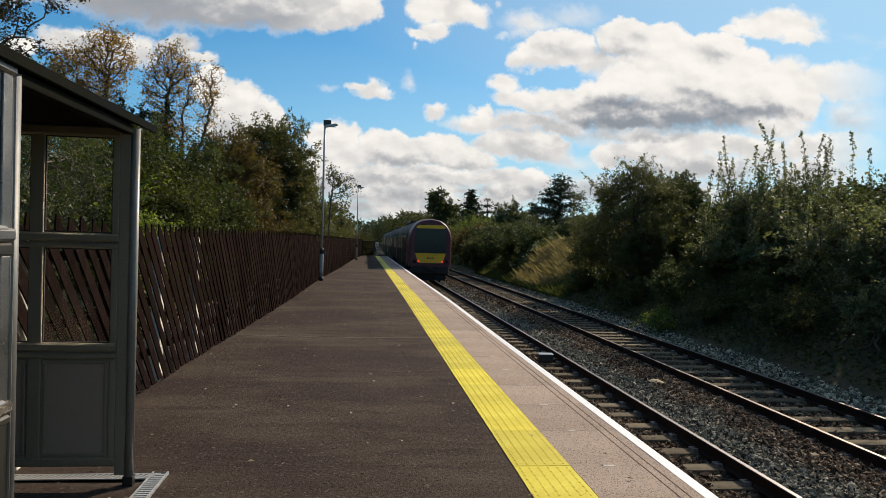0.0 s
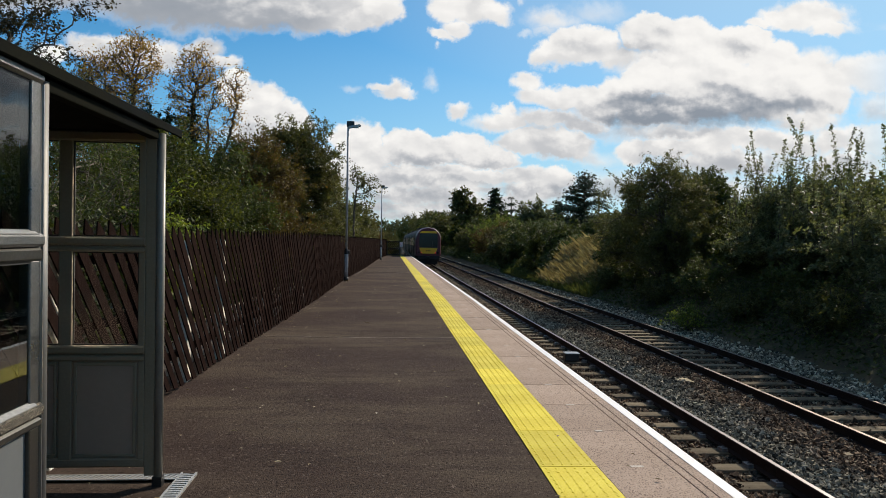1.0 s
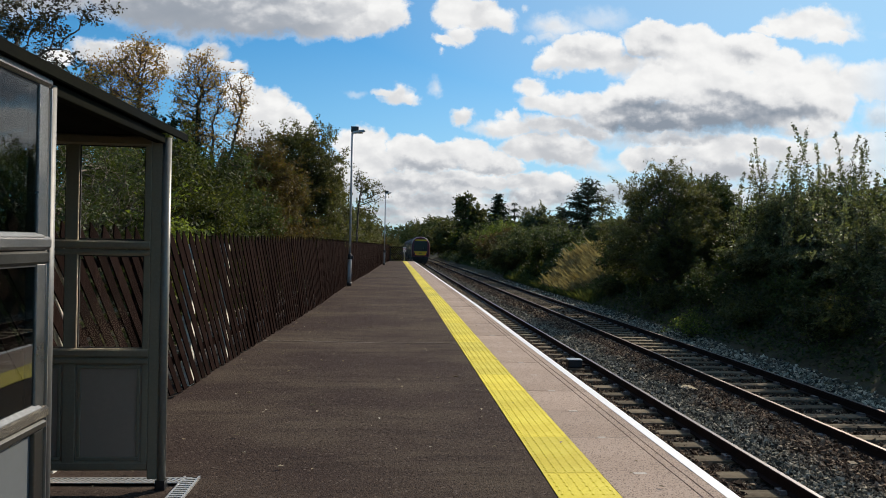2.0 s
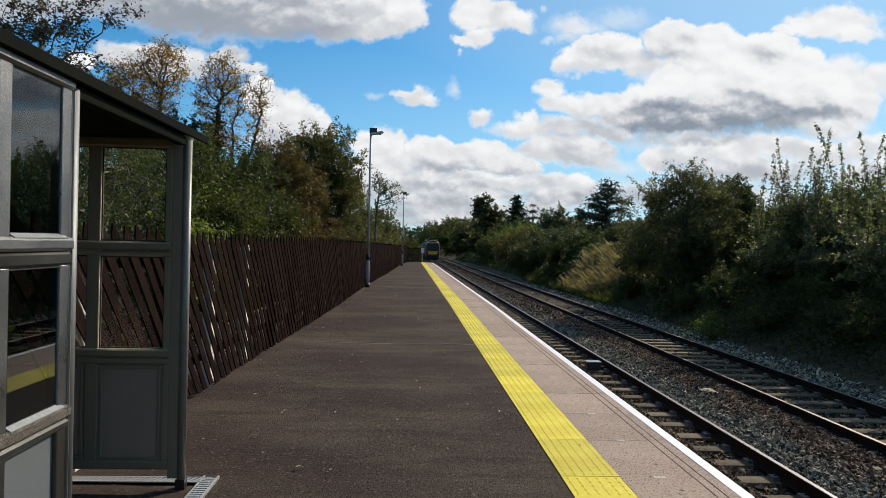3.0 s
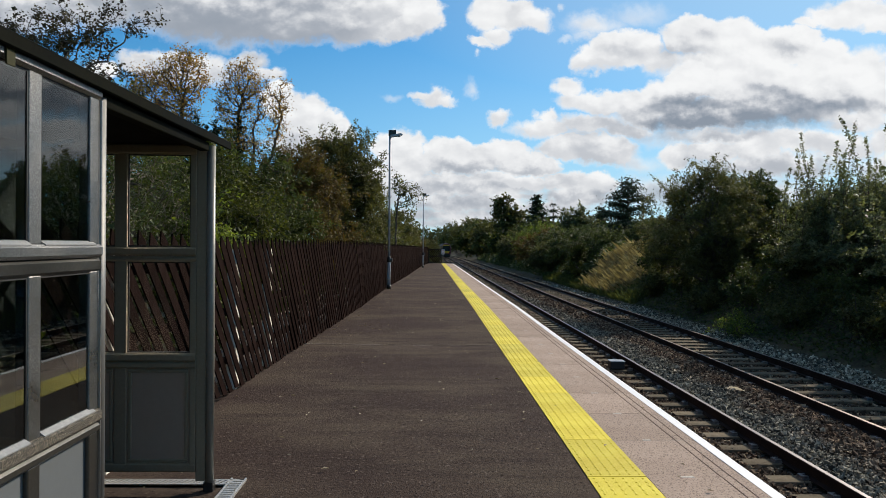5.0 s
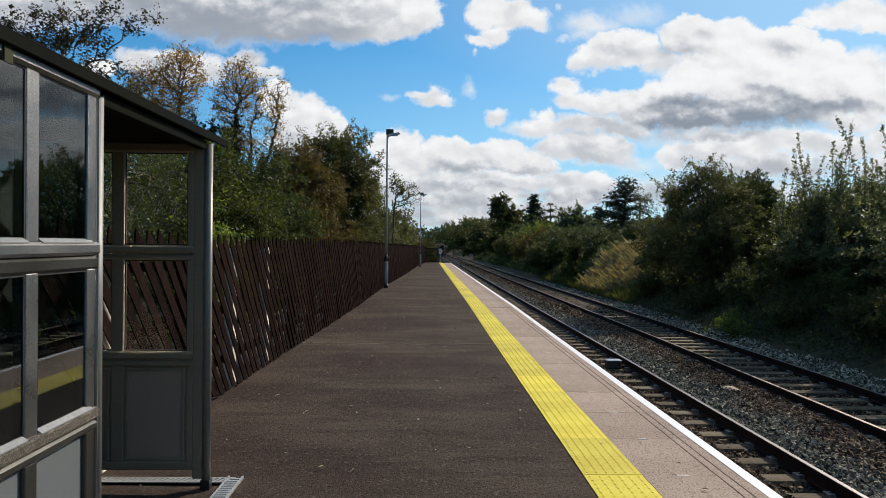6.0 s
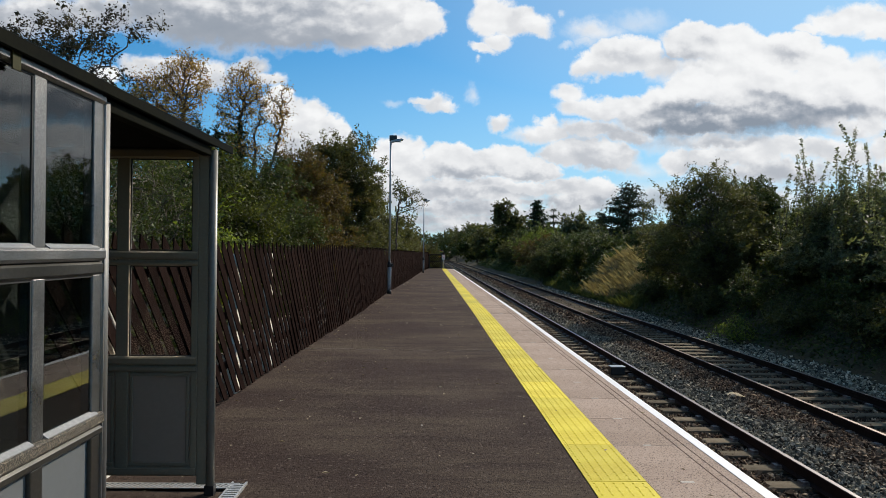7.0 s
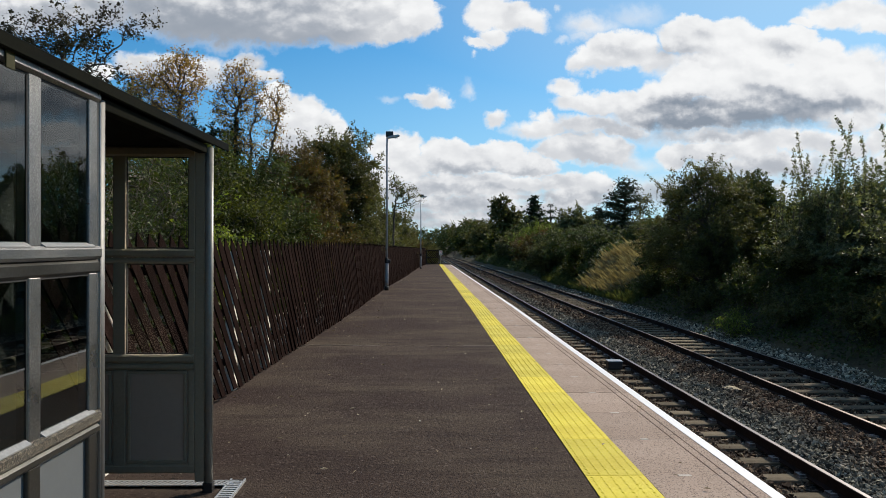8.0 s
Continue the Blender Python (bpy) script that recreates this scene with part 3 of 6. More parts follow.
def box(bm, x0, x1, y0, y1, z0, z1, bevel=0.0):
    """Adds a block, with its edges eased if bevel is given."""
    made = bmesh.ops.create_cube(bm, size=1.0, matrix=Matrix.LocRotScale(((x0 + x1) / 2, (y0 + y1) / 2, (z0 + z1) / 2), None, (x1 - x0, y1 - y0, z1 - z0)))
    if bevel:
        edges = {e for v in made["verts"] for e in v.link_edges}
        bmesh.ops.bevel(bm, geom=list(edges), offset=bevel, segments=2, profile=0.5, affect="EDGES")
    return bm


def block(x0, x1, y0, y1, z0, z1, bevel=0.0):
    return box(bmesh.new(), x0, x1, y0, y1, z0, z1, bevel)


def turned(bm, profile, sides=16, at=(0, 0, 0)):
    """Adds a turned solid round the z axis from (radius, z) pairs."""
    rings = []
    for r, z in profile:
        rings.append([bm.verts.new((at[0] + r * math.cos(2 * math.pi * i / sides), at[1] + r * math.sin(2 * math.pi * i / sides), at[2] + z)) for i in range(sides)])
    for a, b in zip(rings, rings[1:]):
        for i in range(sides):
            f = bm.faces.new((a[i], a[(i + 1) % sides], b[(i + 1) % sides], b[i]))
            f.smooth = True
    bm.faces.new(rings[0][::-1])
    bm.faces.new(rings[-1])
    return bm


def prism(bm, outline, y0, y1):
    """Adds a solid with an outline of (x, z) pairs, anticlockwise seen from -y, drawn out along y."""
    a = [bm.verts.new((x, y0, z)) for x, z in outline]
    b = [bm.verts.new((x, y1, z)) for x, z in outline]
    bm.faces.new(a)
    bm.faces.new(b[::-1])
    for i in range(len(a)):
        j = (i + 1) % len(a)
        bm.faces.new((a[j], a[i], b[i], b[j]))
    return bm


def mesh_of(name, verts, faces):
    """A mesh from arrays: verts (n, 3), faces (m, 3 or 4)."""
    verts, faces = np.asarray(verts, np.float32), np.asarray(faces, np.int32)
    me = bpy.data.meshes.new(name)
    k = faces.shape[1]
    me.vertices.add(len(verts))
    me.vertices.foreach_set("co", verts.ravel())
    me.loops.add(faces.size)
    me.loops.foreach_set("vertex_index", faces.ravel())
    me.polygons.add(len(faces))
    me.polygons.foreach_set("loop_start", np.arange(0, faces.size, k, dtype=np.int32))
    me.polygons.foreach_set("use_smooth", np.zeros(len(faces), bool))
    me.update(calc_edges=True)
    me.validate()
    return me


def smooth(me):
    me.polygons.foreach_set("use_smooth", np.ones(len(me.polygons), bool))
    return me


def swept(name, outline, ys, at):
    """A closed outline of (x, z) pairs carried along y; at(y) gives the shift in x and z."""
    k, verts, faces = len(outline), [], []
    for y in ys:
        sx, sz = at(y)
        verts += [(x + sx, y, z + sz) for x, z in outline]
    for i in range(len(ys) - 1):
        for j in range(k):
            a, b = i * k + j, i * k + (j + 1) % k
            faces.append((b, a, a + k, b + k))
    return mesh_of(name, verts, faces)


# ---- the lie of the land ----
def fall(y):
    """The line and the platform fall gently away from the camera."""
    return -0.0064 * np.clip(np.asarray(y, float) - 18.0, 0.0, 230.0)


def bend(y):
    """The tracks swing a little to the right, then away to the left."""
    return np.interp(y, (18, 30, 45, 70, 100, 150, 180, 220, 260, 320, 400, 520), (0, 0.05, 0.12, 0.22, 0.35, 0.6, 0.6, 0.25, -0.7, -3.2, -8.5, -20.0))


def edge_bend(y):
    return np.interp(y, (12, 60), (0.0, 0.11))


def fence_x(y):
    return np.interp(y, (4.9, 6.9, 9.8, 14.5, 17.9, 26.5, 38.4, 57.7, 71.0), (-2.17, -2.09, -2.0, -1.8, -1.68, -1.56, -1.14, -0.66, -0.08))


RAIL_Z, TRACKS, PLATFORM_END = -0.945, (3.75, 7.19), 71.0


def land_z(x, y):
    """The height of the earth: level behind the fence, a trough for the line, a bank beyond it."""
    x, y = np.broadcast_arrays(np.asarray(x, float), np.asarray(y, float))
    s = np.clip((x - 8.45 - bend(y)) / 5.2, 0, 1)
    bank = -1.22 + 2.75 * s * s * (3 - 2 * s)
    w = np.clip((x + 3.2) / 2.6, 0, 1)
    left = -0.25 - 0.97 * w * w * (3 - 2 * w)
    z = np.where(x > 8.0, bank, left) + fall(y)
    rough = np.sin(x * 1.7 + 0.6 * np.sin(y * 0.9)) * np.sin(y * 1.3 + 0.5 * np.sin(x * 1.1)) * 0.09 + np.sin(x * 0.43 + y * 0.31) * 0.12
    return z + rough * np.clip((x - 9.2) / 2.0, 0, 1) + 0.6 * rough * np.clip((-3.4 - x) / 1.5, 0, 1)


def make_ground():
    xs = np.concatenate([[-4000, -1500, -600, -250, -120, -60, -35], np.arange(-24, -3, 0.9), np.arange(-3, 8, 1.0), np.arange(8, 18, 0.3), np.arange(18, 36, 1.5), [45, 70, 120, 260, 600, 1500, 4000]])
    ys = np.concatenate([[-4000, -1500, -500, -200, -90, -45], np.arange(-25, 5, 1.5), np.arange(5, 60, 0.5), np.arange(60, 130, 2.0), np.arange(130, 420, 10.0), [500, 700, 1100, 2000, 4000]])
    gx, gy = np.meshgrid(xs, ys)
    verts = np.stack([gx, gy, land_z(gx, gy)], -1).reshape(-1, 3)
    i = (np.arange(len(ys) - 1)[:, None] * len(xs) + np.arange(len(xs) - 1)).ravel()
    ground = part("ground", smooth(mesh_of("ground", verts, np.stack([i, i + 1, i + 1 + len(xs), i + len(xs)], -1))), EARTH)
    tagged(ground, "dark earth bank and level ground beside the railway", "ground", kind="structure")


make_ground()


# ---- platform ----
SLAB, TILE_X, COPE_X, EDGE_X, TILE_Y0 = 0.9144, 1.102, 1.516, 2.295, 5.756


def lay(x, y):
    """The pose of a slab on the platform."""
    tilt = math.degrees(math.atan2(float(fall(y + 1) - fall(y - 1)), 2))
    return pose(x + float(edge_bend(y)), y, float(fall(y)), tilt, 0, 0)


def make_platform():
    ys = np.arange(-24.0, PLATFORM_END + 0.01, 1.0)
    verts, faces = [], []
    cols = np.linspace(0, 1, 7)
    for y in ys:
        left = -3.6 if y < 4.95 else float(fence_x(y)) - 0.35
        right = TILE_X + float(edge_bend(y)) + 0.002
        verts += [(left + (right - left) * c, y, float(fall(y)) + 0.012 * math.sin(c * 3.14) * math.sin(y * 0.7 + c * 5)) for c in cols]
    for i in range(len(ys) - 1):
        for j in range(6):
            a = i * 7 + j
            faces.append((a, a + 1, a + 8, a + 7))
    platform = part("platform", smooth(mesh_of("platform", verts, faces)), ASPHALT)
    tagged(platform, "long brown-grey asphalt station platform with pale coping", "platform", kind="structure")
    # core below the surface, with the wall on the track side
    part("platform_wall", swept("platform_wall", [(-3.6, -1.3), (2.19, -1.3), (2.19, -0.085), (-0.5, -0.085), (-3.6, -0.085)], ys, lambda y: (float(edge_bend(y)) if y > 5 else 0.0, float(fall(y)))),
         BRICK, platform, "dark brick wall below the coping")
    # seams across the asphalt, laid on its gentle waves
    for y in (11.17, 33.0, 52.0):
        seam, left, right = bmesh.new(), float(fence_x(y)) - 0.35, TILE_X + float(edge_bend(y))
        for i in range(30):
            a, b = left + 0.3 + (right - left - 0.3) * i / 30, left + 0.3 + (right - left - 0.3) * (i + 1) / 30
            c, wob = ((a + b) / 2 - left) / (right - left), 0.02 * math.sin(i * 1.3)
            wave = sum(w * 0.012 * math.sin(c * 3.14) * math.sin(yy * 0.7 + c * 5) for yy, w in ((math.floor(y), 1 - y % 1), (math.floor(y) + 1, y % 1)))
            box(seam, a, b, y + wob - 0.012, y + wob + 0.012, wave - 0.02, wave + 0.003)
        part("asphalt_seam", seam, SEAM, platform, m=pose(0, 0, float(fall(y))))
    # coping slabs with two fine grooves
    groove = 0.006
    outline = [(0, -0.1), (0.779, -0.1), (0.779, -0.012), (0.769, 0.0)]
    for g in (0.595, 0.524):
        outline += [(g + groove, 0.0), (g + groove * 0.6, -0.008), (g - groove * 0.6, -0.008), (g - groove, 0.0)]
    outline += [(0.004, 0.0), (0, -0.004)]
    slab = bmesh.new()
    prism(slab, outline, -SLAB / 2 + 0.003, SLAB / 2 - 0.003)
    slab_mesh = bpy.data.meshes.new("coping_slab")
    slab.to_mesh(slab_mesh)
    # tactile tiles: ribs and rows of blisters
    tile = bmesh.new()
    box(tile, 0.002, 0.411, -SLAB / 2 + 0.002, SLAB / 2 - 0.002, -0.05, 0.004)
    for i in range(6):
        for j in range(12):
            x, y = 0.037 + i * 0.0674, -SLAB / 2 + 0.045 + j * 0.075
            low = [tile.verts.new((x + 0.011 * math.cos(a * math.pi / 3), y + 0.013 * math.sin(a * math.pi / 3), 0.0035)) for a in range(6)]
            top = [tile.verts.new((x + 0.006 * math.cos(a * math.pi / 3), y + 0.008 * math.sin(a * math.pi / 3), 0.0085)) for a in range(6)]
            tile.faces.new(top)
            for a in range(6):
                tile.faces.new((low[a], low[(a + 1) % 6], top[(a + 1) % 6], top[a]))
    for i in range(24):
        x = 0.010 + i * 0.01705
        box(tile, x - 0.0032, x + 0.0032, -SLAB / 2 + 0.004, SLAB / 2 - 0.004, 0.003, 0.0046)
    tile_mesh = bpy.data.meshes.new("tactile_tile")
    tile.to_mesh(tile_mesh)
    k0, k1 = -int((TILE_Y0 + 18) / SLAB), int((PLATFORM_END - TILE_Y0) / SLAB)
    rng = random.Random(4)
    for k in range(k0, k1):
        y = TILE_Y0 + (k + 0.5) * SLAB
        part("coping_slab", slab_mesh, COPING, platform, m=lay(COPE_X, y) @ pose(0, 0, 0.003 + rng.uniform(-0.0015, 0.0015)))
        part("tactile_tile", tile_mesh, TACTILE, platform, m=lay(TILE_X, y) @ pose(0, 0, 0.003 + rng.uniform(-0.001, 0.001)))
    pad = bmesh.new()
    for k in range(k0, k1 + 1):
        y = TILE_Y0 + k * SLAB
        x, z = COPE_X + float(edge_bend(y)), float(fall(y))
        box(pad, x, x + 0.66, y - 0.0045, y + 0.0045, z - 0.05, z + 0.0015)
        if -8 < y < 45:
            half = 0.03 + 0.02 * rng.random()
            part("lifting_patch", block(x + 0.285 - half, x + 0.285 + half, y - 0.017, y + 0.017, z - 0.01, z + 0.0052, 0.002), PATCH, platform, "pale mortar patch on a joint")
    tagged(part("joint_mortar", pad, JOINT, platform, "pale mortar joints between coping slabs"), kind="stuff")
    line_ys = np.arange(-18.0, PLATFORM_END - 0.5, 1.0)
    line = swept("white_edge_line", [(2.196, 0.0), (2.284, 0.0), (2.284, 0.0065), (2.196, 0.0065)], line_ys, lambda y: (float(edge_bend(y)), float(fall(y))))
    part("white_edge_line", line, WHITE, platform, "bright white painted line along the edge")
    return platform


make_platform()


# ---- the two tracks ----
def rail_outline():
    """A flat-bottom rail, head up, the top of the head at z = 0."""
    return [(-0.07, -0.159), (0.07, -0.159), (0.07, -0.150), (0.012, -0.132), (0.009, -0.05), (0.035, -0.036), (0.035, -0.006),
            (0.028, -0.0), (-0.028, -0.0), (-0.035, -0.006), (-0.035, -0.036), (-0.009, -0.05), (-0.012, -0.132), (-0.07, -0.150)]


def make_tracks():
    ys = np.concatenate([np.arange(-40, 180, 4.0), np.arange(180, 521, 10.0)])
    bed_outline = [(2.25, -1.45), (9.0, -1.6), (8.75, -1.23), (8.5, -1.10), (8.05, -1.10), (7.98, -1.15), (6.45, -1.15), (6.38, -1.10), (5.4, -1.07), (4.62, -1.10), (4.56, -1.15), (4.02, -1.15), (3.88, -1.098), (2.25, -1.098)]
    bed = part("track_bed", swept("track_bed", bed_outline, ys, lambda y: (float(bend(y)), float(fall(y)))), BED)
    tagged(bed, "brown and grey stone ballast bed under two tracks", "ballast", kind="structure")
    sleeper_mesh = bpy.data.meshes.new("sleeper")
    bm = block(-1.3, 1.3, -0.125, 0.125, -0.14, 0.0, 0.012)
    bm.to_mesh(sleeper_mesh)
    clip = bmesh.new()
    path = [(0.075, -0.045), (0.11, -0.05), (0.135, -0.02), (0.13, 0.025), (0.10, 0.045), (0.075, 0.03)]
    for (x0, y0), (x1, y1) in zip(path, path[1:]):
        box(clip, min(x0, x1) - 0.011, max(x0, x1) + 0.011, min(y0, y1) - 0.011, max(y0, y1) + 0.011, 0.012, 0.042)
    box(clip, 0.045, 0.15, -0.07, 0.07, 0.0, 0.014)
    clip_mesh = bpy.data.meshes.new("rail_clip")
    clip.to_mesh(clip_mesh)
    rng = random.Random(8)
    for c in TRACKS:
        name = "near platform" if c < 5 else "farther"
        track = thing("railway_track", "timber-sleepered railway track with dark rusty rails, " + ("beside the platform" if c < 5 else "beside the bank"), "track", kind="structure")
        for side in (-1, 1):
            x = c + side * 0.7525
            rail = part("rail", swept("rail", [(px + x, pz + RAIL_Z) for px, pz in rail_outline()], ys, lambda y: (float(bend(y)), float(fall(y)))), RUST, track, "dark rusty steel rail")
            head = [(x - 0.026, RAIL_Z - 0.004), (x + 0.030, RAIL_Z - 0.004), (x + 0.030, RAIL_Z + 0.0012), (x - 0.026, RAIL_Z + 0.0012)]
            part("running_surface", swept("running_surface", head, ys, lambda y: (float(bend(y)), float(fall(y)))), SHINE if c < 5 else DULL, rail, "polished steel running surface" if c < 5 else "dull running surface")
        y, count = 4.3 if c < 5 else 4.6, 0
        rest_v = []
        while y < 240:
            step = rng.uniform(0.625, 0.66)
            m = pose(c + float(bend(y)) + rng.uniform(-0.025, 0.025), y, RAIL_Z - 0.161 + float(fall(y)), 0, 0, rng.uniform(-0.7, 0.7))
            if y < 95:
                part("sleeper", sleeper_mesh, SLEEPER, track, m=m)
                if y < 42:
                    for side in (-1, 1):
                        for turn in (0, 180):
                            part("rail_clip", clip_mesh, CLIP, track, m=pose(c + float(bend(y)) + side * 0.7525, y, RAIL_Z - 0.160 + float(fall(y)), 0, 0, turn))
            else:
                rest_v.append(m)
            y += step
        far = bmesh.new()
        for m in rest_v:
            x, yy, z = m.translation
            box(far, x - 1.3, x + 1.3, yy - 0.125, yy + 0.125, z - 0.14, z)
        tagged(part("sleeper_row", far, SLEEPER, track), kind="stuff")


make_tracks()


def make_ballast():
    """Loose chippings: angular blocks strewn over the bed."""
    rng = np.random.default_rng(11)
    corners = np.array([(1, 0, 0), (-1, 0, 0), (0, 1, 0), (0, -1, 0), (0, 0, 1), (0, 0, -1)], float) * 0.62
    tris = np.array([(0, 2, 4), (2, 1, 4), (1, 3, 4), (3, 0, 4), (2, 0, 5), (1, 2, 5), (3, 1, 5), (0, 3, 5)])
    verts, faces, count = [], [], 0

    def strew(num, x0, x1, y0, y1, size):
        nonlocal count
        x, y = rng.uniform(x0, x1, num), rng.uniform(0, 1, num) ** 1.15 * (y1 - y0) + y0
        dist = np.minimum(np.abs(x - TRACKS[0]), np.abs(x - TRACKS[1]))
        on_sleeper = (dist < 0.9) & (x > 3.95) & (rng.uniform(0, 1, num) < 0.3)
        lift = np.where((x < 3.0) & (rng.uniform(0, 1, num) < 0.5), 0.018, 0.0)
        near_rail = np.minimum.reduce([np.abs(x - c - s * 0.7525) for c in TRACKS for s in (-1, 1)]) < 0.10
        keep = ~(on_sleeper | near_rail) & (x < 9.26 + 0.10 * rng.normal(size=num) + 0.1 * np.sin(y * 1.3))
        x, y, lift = x[keep], y[keep], lift[keep]
        k = len(x)
        top = np.interp(x, (2.25, 3.88, 4.02, 4.56, 4.62, 5.4, 6.38, 6.45, 7.98, 8.05, 8.5, 8.75, 9.0), (-1.093, -1.093, -1.145, -1.145, -1.095, -1.065, -1.095, -1.145, -1.145, -1.095, -1.095, -1.2, -1.4))
        top = np.where(x > 8.4, np.maximum(top, land_z(x + bend(y), y) - fall(y)), top)
        s = size * rng.lognormal(0.0, 0.28, k)
        z = top + lift + s * rng.uniform(-0.15, 0.3, k)
        q = rng.normal(size=(k, 4))
        q /= np.linalg.norm(q, axis=1, keepdims=True)
        w, a, b, c = q.T
        rot = np.stack([1 - 2 * (b * b + c * c), 2 * (a * b - c * w), 2 * (a * c + b * w), 2 * (a * b + c * w), 1 - 2 * (a * a + c * c), 2 * (b * c - a * w),
                        2 * (a * c - b * w), 2 * (b * c + a * w), 1 - 2 * (a * a + b * b)], -1).reshape(k, 3, 3)
        shape = (corners[None] + rng.uniform(-0.26, 0.26, (k, 6, 3))) * rng.uniform(0.62, 1.3, (k, 1, 3))
        p = np.einsum("kij,kvj->kvi", rot, shape) * s[:, None, None] + np.stack([x + bend(y), y, z + fall(y)], -1)[:, None]
        verts.append(p.reshape(-1, 3))
        faces.append((tris[None] + (count + 6 * np.arange(k))[:, None, None]).reshape(-1, 3))
        count += 6 * k

    strew(42000, 4.6, 6.35, 5.5, 26, 0.038)
    strew(34000, 2.35, 4.6, 6.0, 26, 0.036)
    strew(14000, 6.3, 8.1, 8.5, 30, 0.042)
    strew(15000, 8.0, 9.3, 9, 34, 0.050)
    strew(20000, 2.35, 9.5, 26, 62, 0.060)
    strew(7000, 2.35, 8.9, 60, 130, 0.09)
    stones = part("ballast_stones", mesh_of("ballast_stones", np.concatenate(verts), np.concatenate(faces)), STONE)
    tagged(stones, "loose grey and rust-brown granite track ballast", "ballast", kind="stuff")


make_ballast()


# ---- fence along the back of the platform: leaning pales on concrete posts ----
LEAN, PALE_STEP, FENCE_TOP = 0.86, 0.2, 1.65


def pale_mesh(height, lean, name="pale", width=0.125, thick=0.012):
    """A pale that leans along +y on its way down, its head cut to a point."""
    bm = bmesh.new()
    h, w = height, width / 2
    outline = [(-w, 0.03), (w, 0.03), (w - lean * (h - 0.10), h - 0.07), (-lean * (h - 0.05) , h), (-w - lean * (h - 0.10), h - 0.10)]
    a = [bm.verts.new((0.0, y, z)) for y, z in outline]
    b = [bm.verts.new((thick, y, z)) for y, z in outline]
    bm.faces.new(a[::-1])
    bm.faces.new(b)
    for i in range(5):
        j = (i + 1) % 5
        bm.faces.new((a[i], a[j], b[j], b[i]))
    me = bpy.data.meshes.new(name)
    bm.to_mesh(me)
    bm.free()
    return me


def make_fence():
    fence = thing("fence", "dark brown timber fence with leaning pointed pales", "fence")
    variants = [pale_mesh(FENCE_TOP + d, LEAN, width=w) for d, w in ((0.0, 0.116), (0.015, 0.110), (-0.012, 0.122), (0.006, 0.108))]
    rng = random.Random(3)
    y, far, count = 5.0, bmesh.new(), 0
    while y < PLATFORM_END + 1.0:
        z = float(fall(y)) + 0.07 * min(1.0, max(0.0, (7.6 - y) / 2.0))
        turn = -math.degrees(math.atan2(float(fence_x(y + 0.5) - fence_x(y - 0.5)), 1.0))
        m = pose(float(fence_x(y)) + rng.uniform(-0.004, 0.004), y, z + rng.uniform(-0.012, 0.012), 0, 0, turn)
        if count < 300:
            part("pale", variants[rng.randrange(4)], FENCE, fence, m=m)
        else:
            far.from_mesh(variants[0])
            bmesh.ops.transform(far, matrix=m, verts=far.verts[-10:])
        count += 1
        y += PALE_STEP * rng.uniform(0.97, 1.03)
    tagged(part("pale_row", far, FENCE, fence), kind="stuff")
    ys = np.arange(4.2, PLATFORM_END + 0.6, 1.5)
    for z in (0.32, 0.86, 1.38):
        part("fence_rail", swept("fence_rail", [(-0.15, z - 0.035), (-0.105, z - 0.035), (-0.105, z + 0.035), (-0.15, z + 0.035)], ys,
                                 lambda y: (float(fence_x(y)), float(fall(y)))), FENCE, fence)
    post = bpy.data.meshes.new("fence_post")
    block(-0.05, 0.05, -0.07, 0.07, -0.3, 1.52, 0.008).to_mesh(post)
    dark_post = post.copy()
    y = 4.94
    while y < PLATFORM_END:
        pale_post = y < 10 and not 6 < y < 7
        part("fence_post", post if pale_post else dark_post, POSTS if pale_post else FENCE, fence, "pale concrete post behind the pales" if pale_post else "", m=pose(float(fence_x(y)) - (0.085 if pale_post else 0.06), y, float(fall(y))))
        y += 1.42
    # the return of the fence behind the shelter
    back = thing("fence", "dark brown timber fence behind the shelter", "fence")
    me = pale_mesh(FENCE_TOP, LEAN)
    y = -16.0
    while y < 5.9:
        part("pale", me, FENCE, back, m=pose(-3.15, y, 0.0))
        y += PALE_STEP
    for z in (0.32, 0.86, 1.38):
        part("fence_rail", block(-3.23, -3.155, -17.2, 5.9, z - 0.045, z + 0.045), FENCE, back)


make_fence()


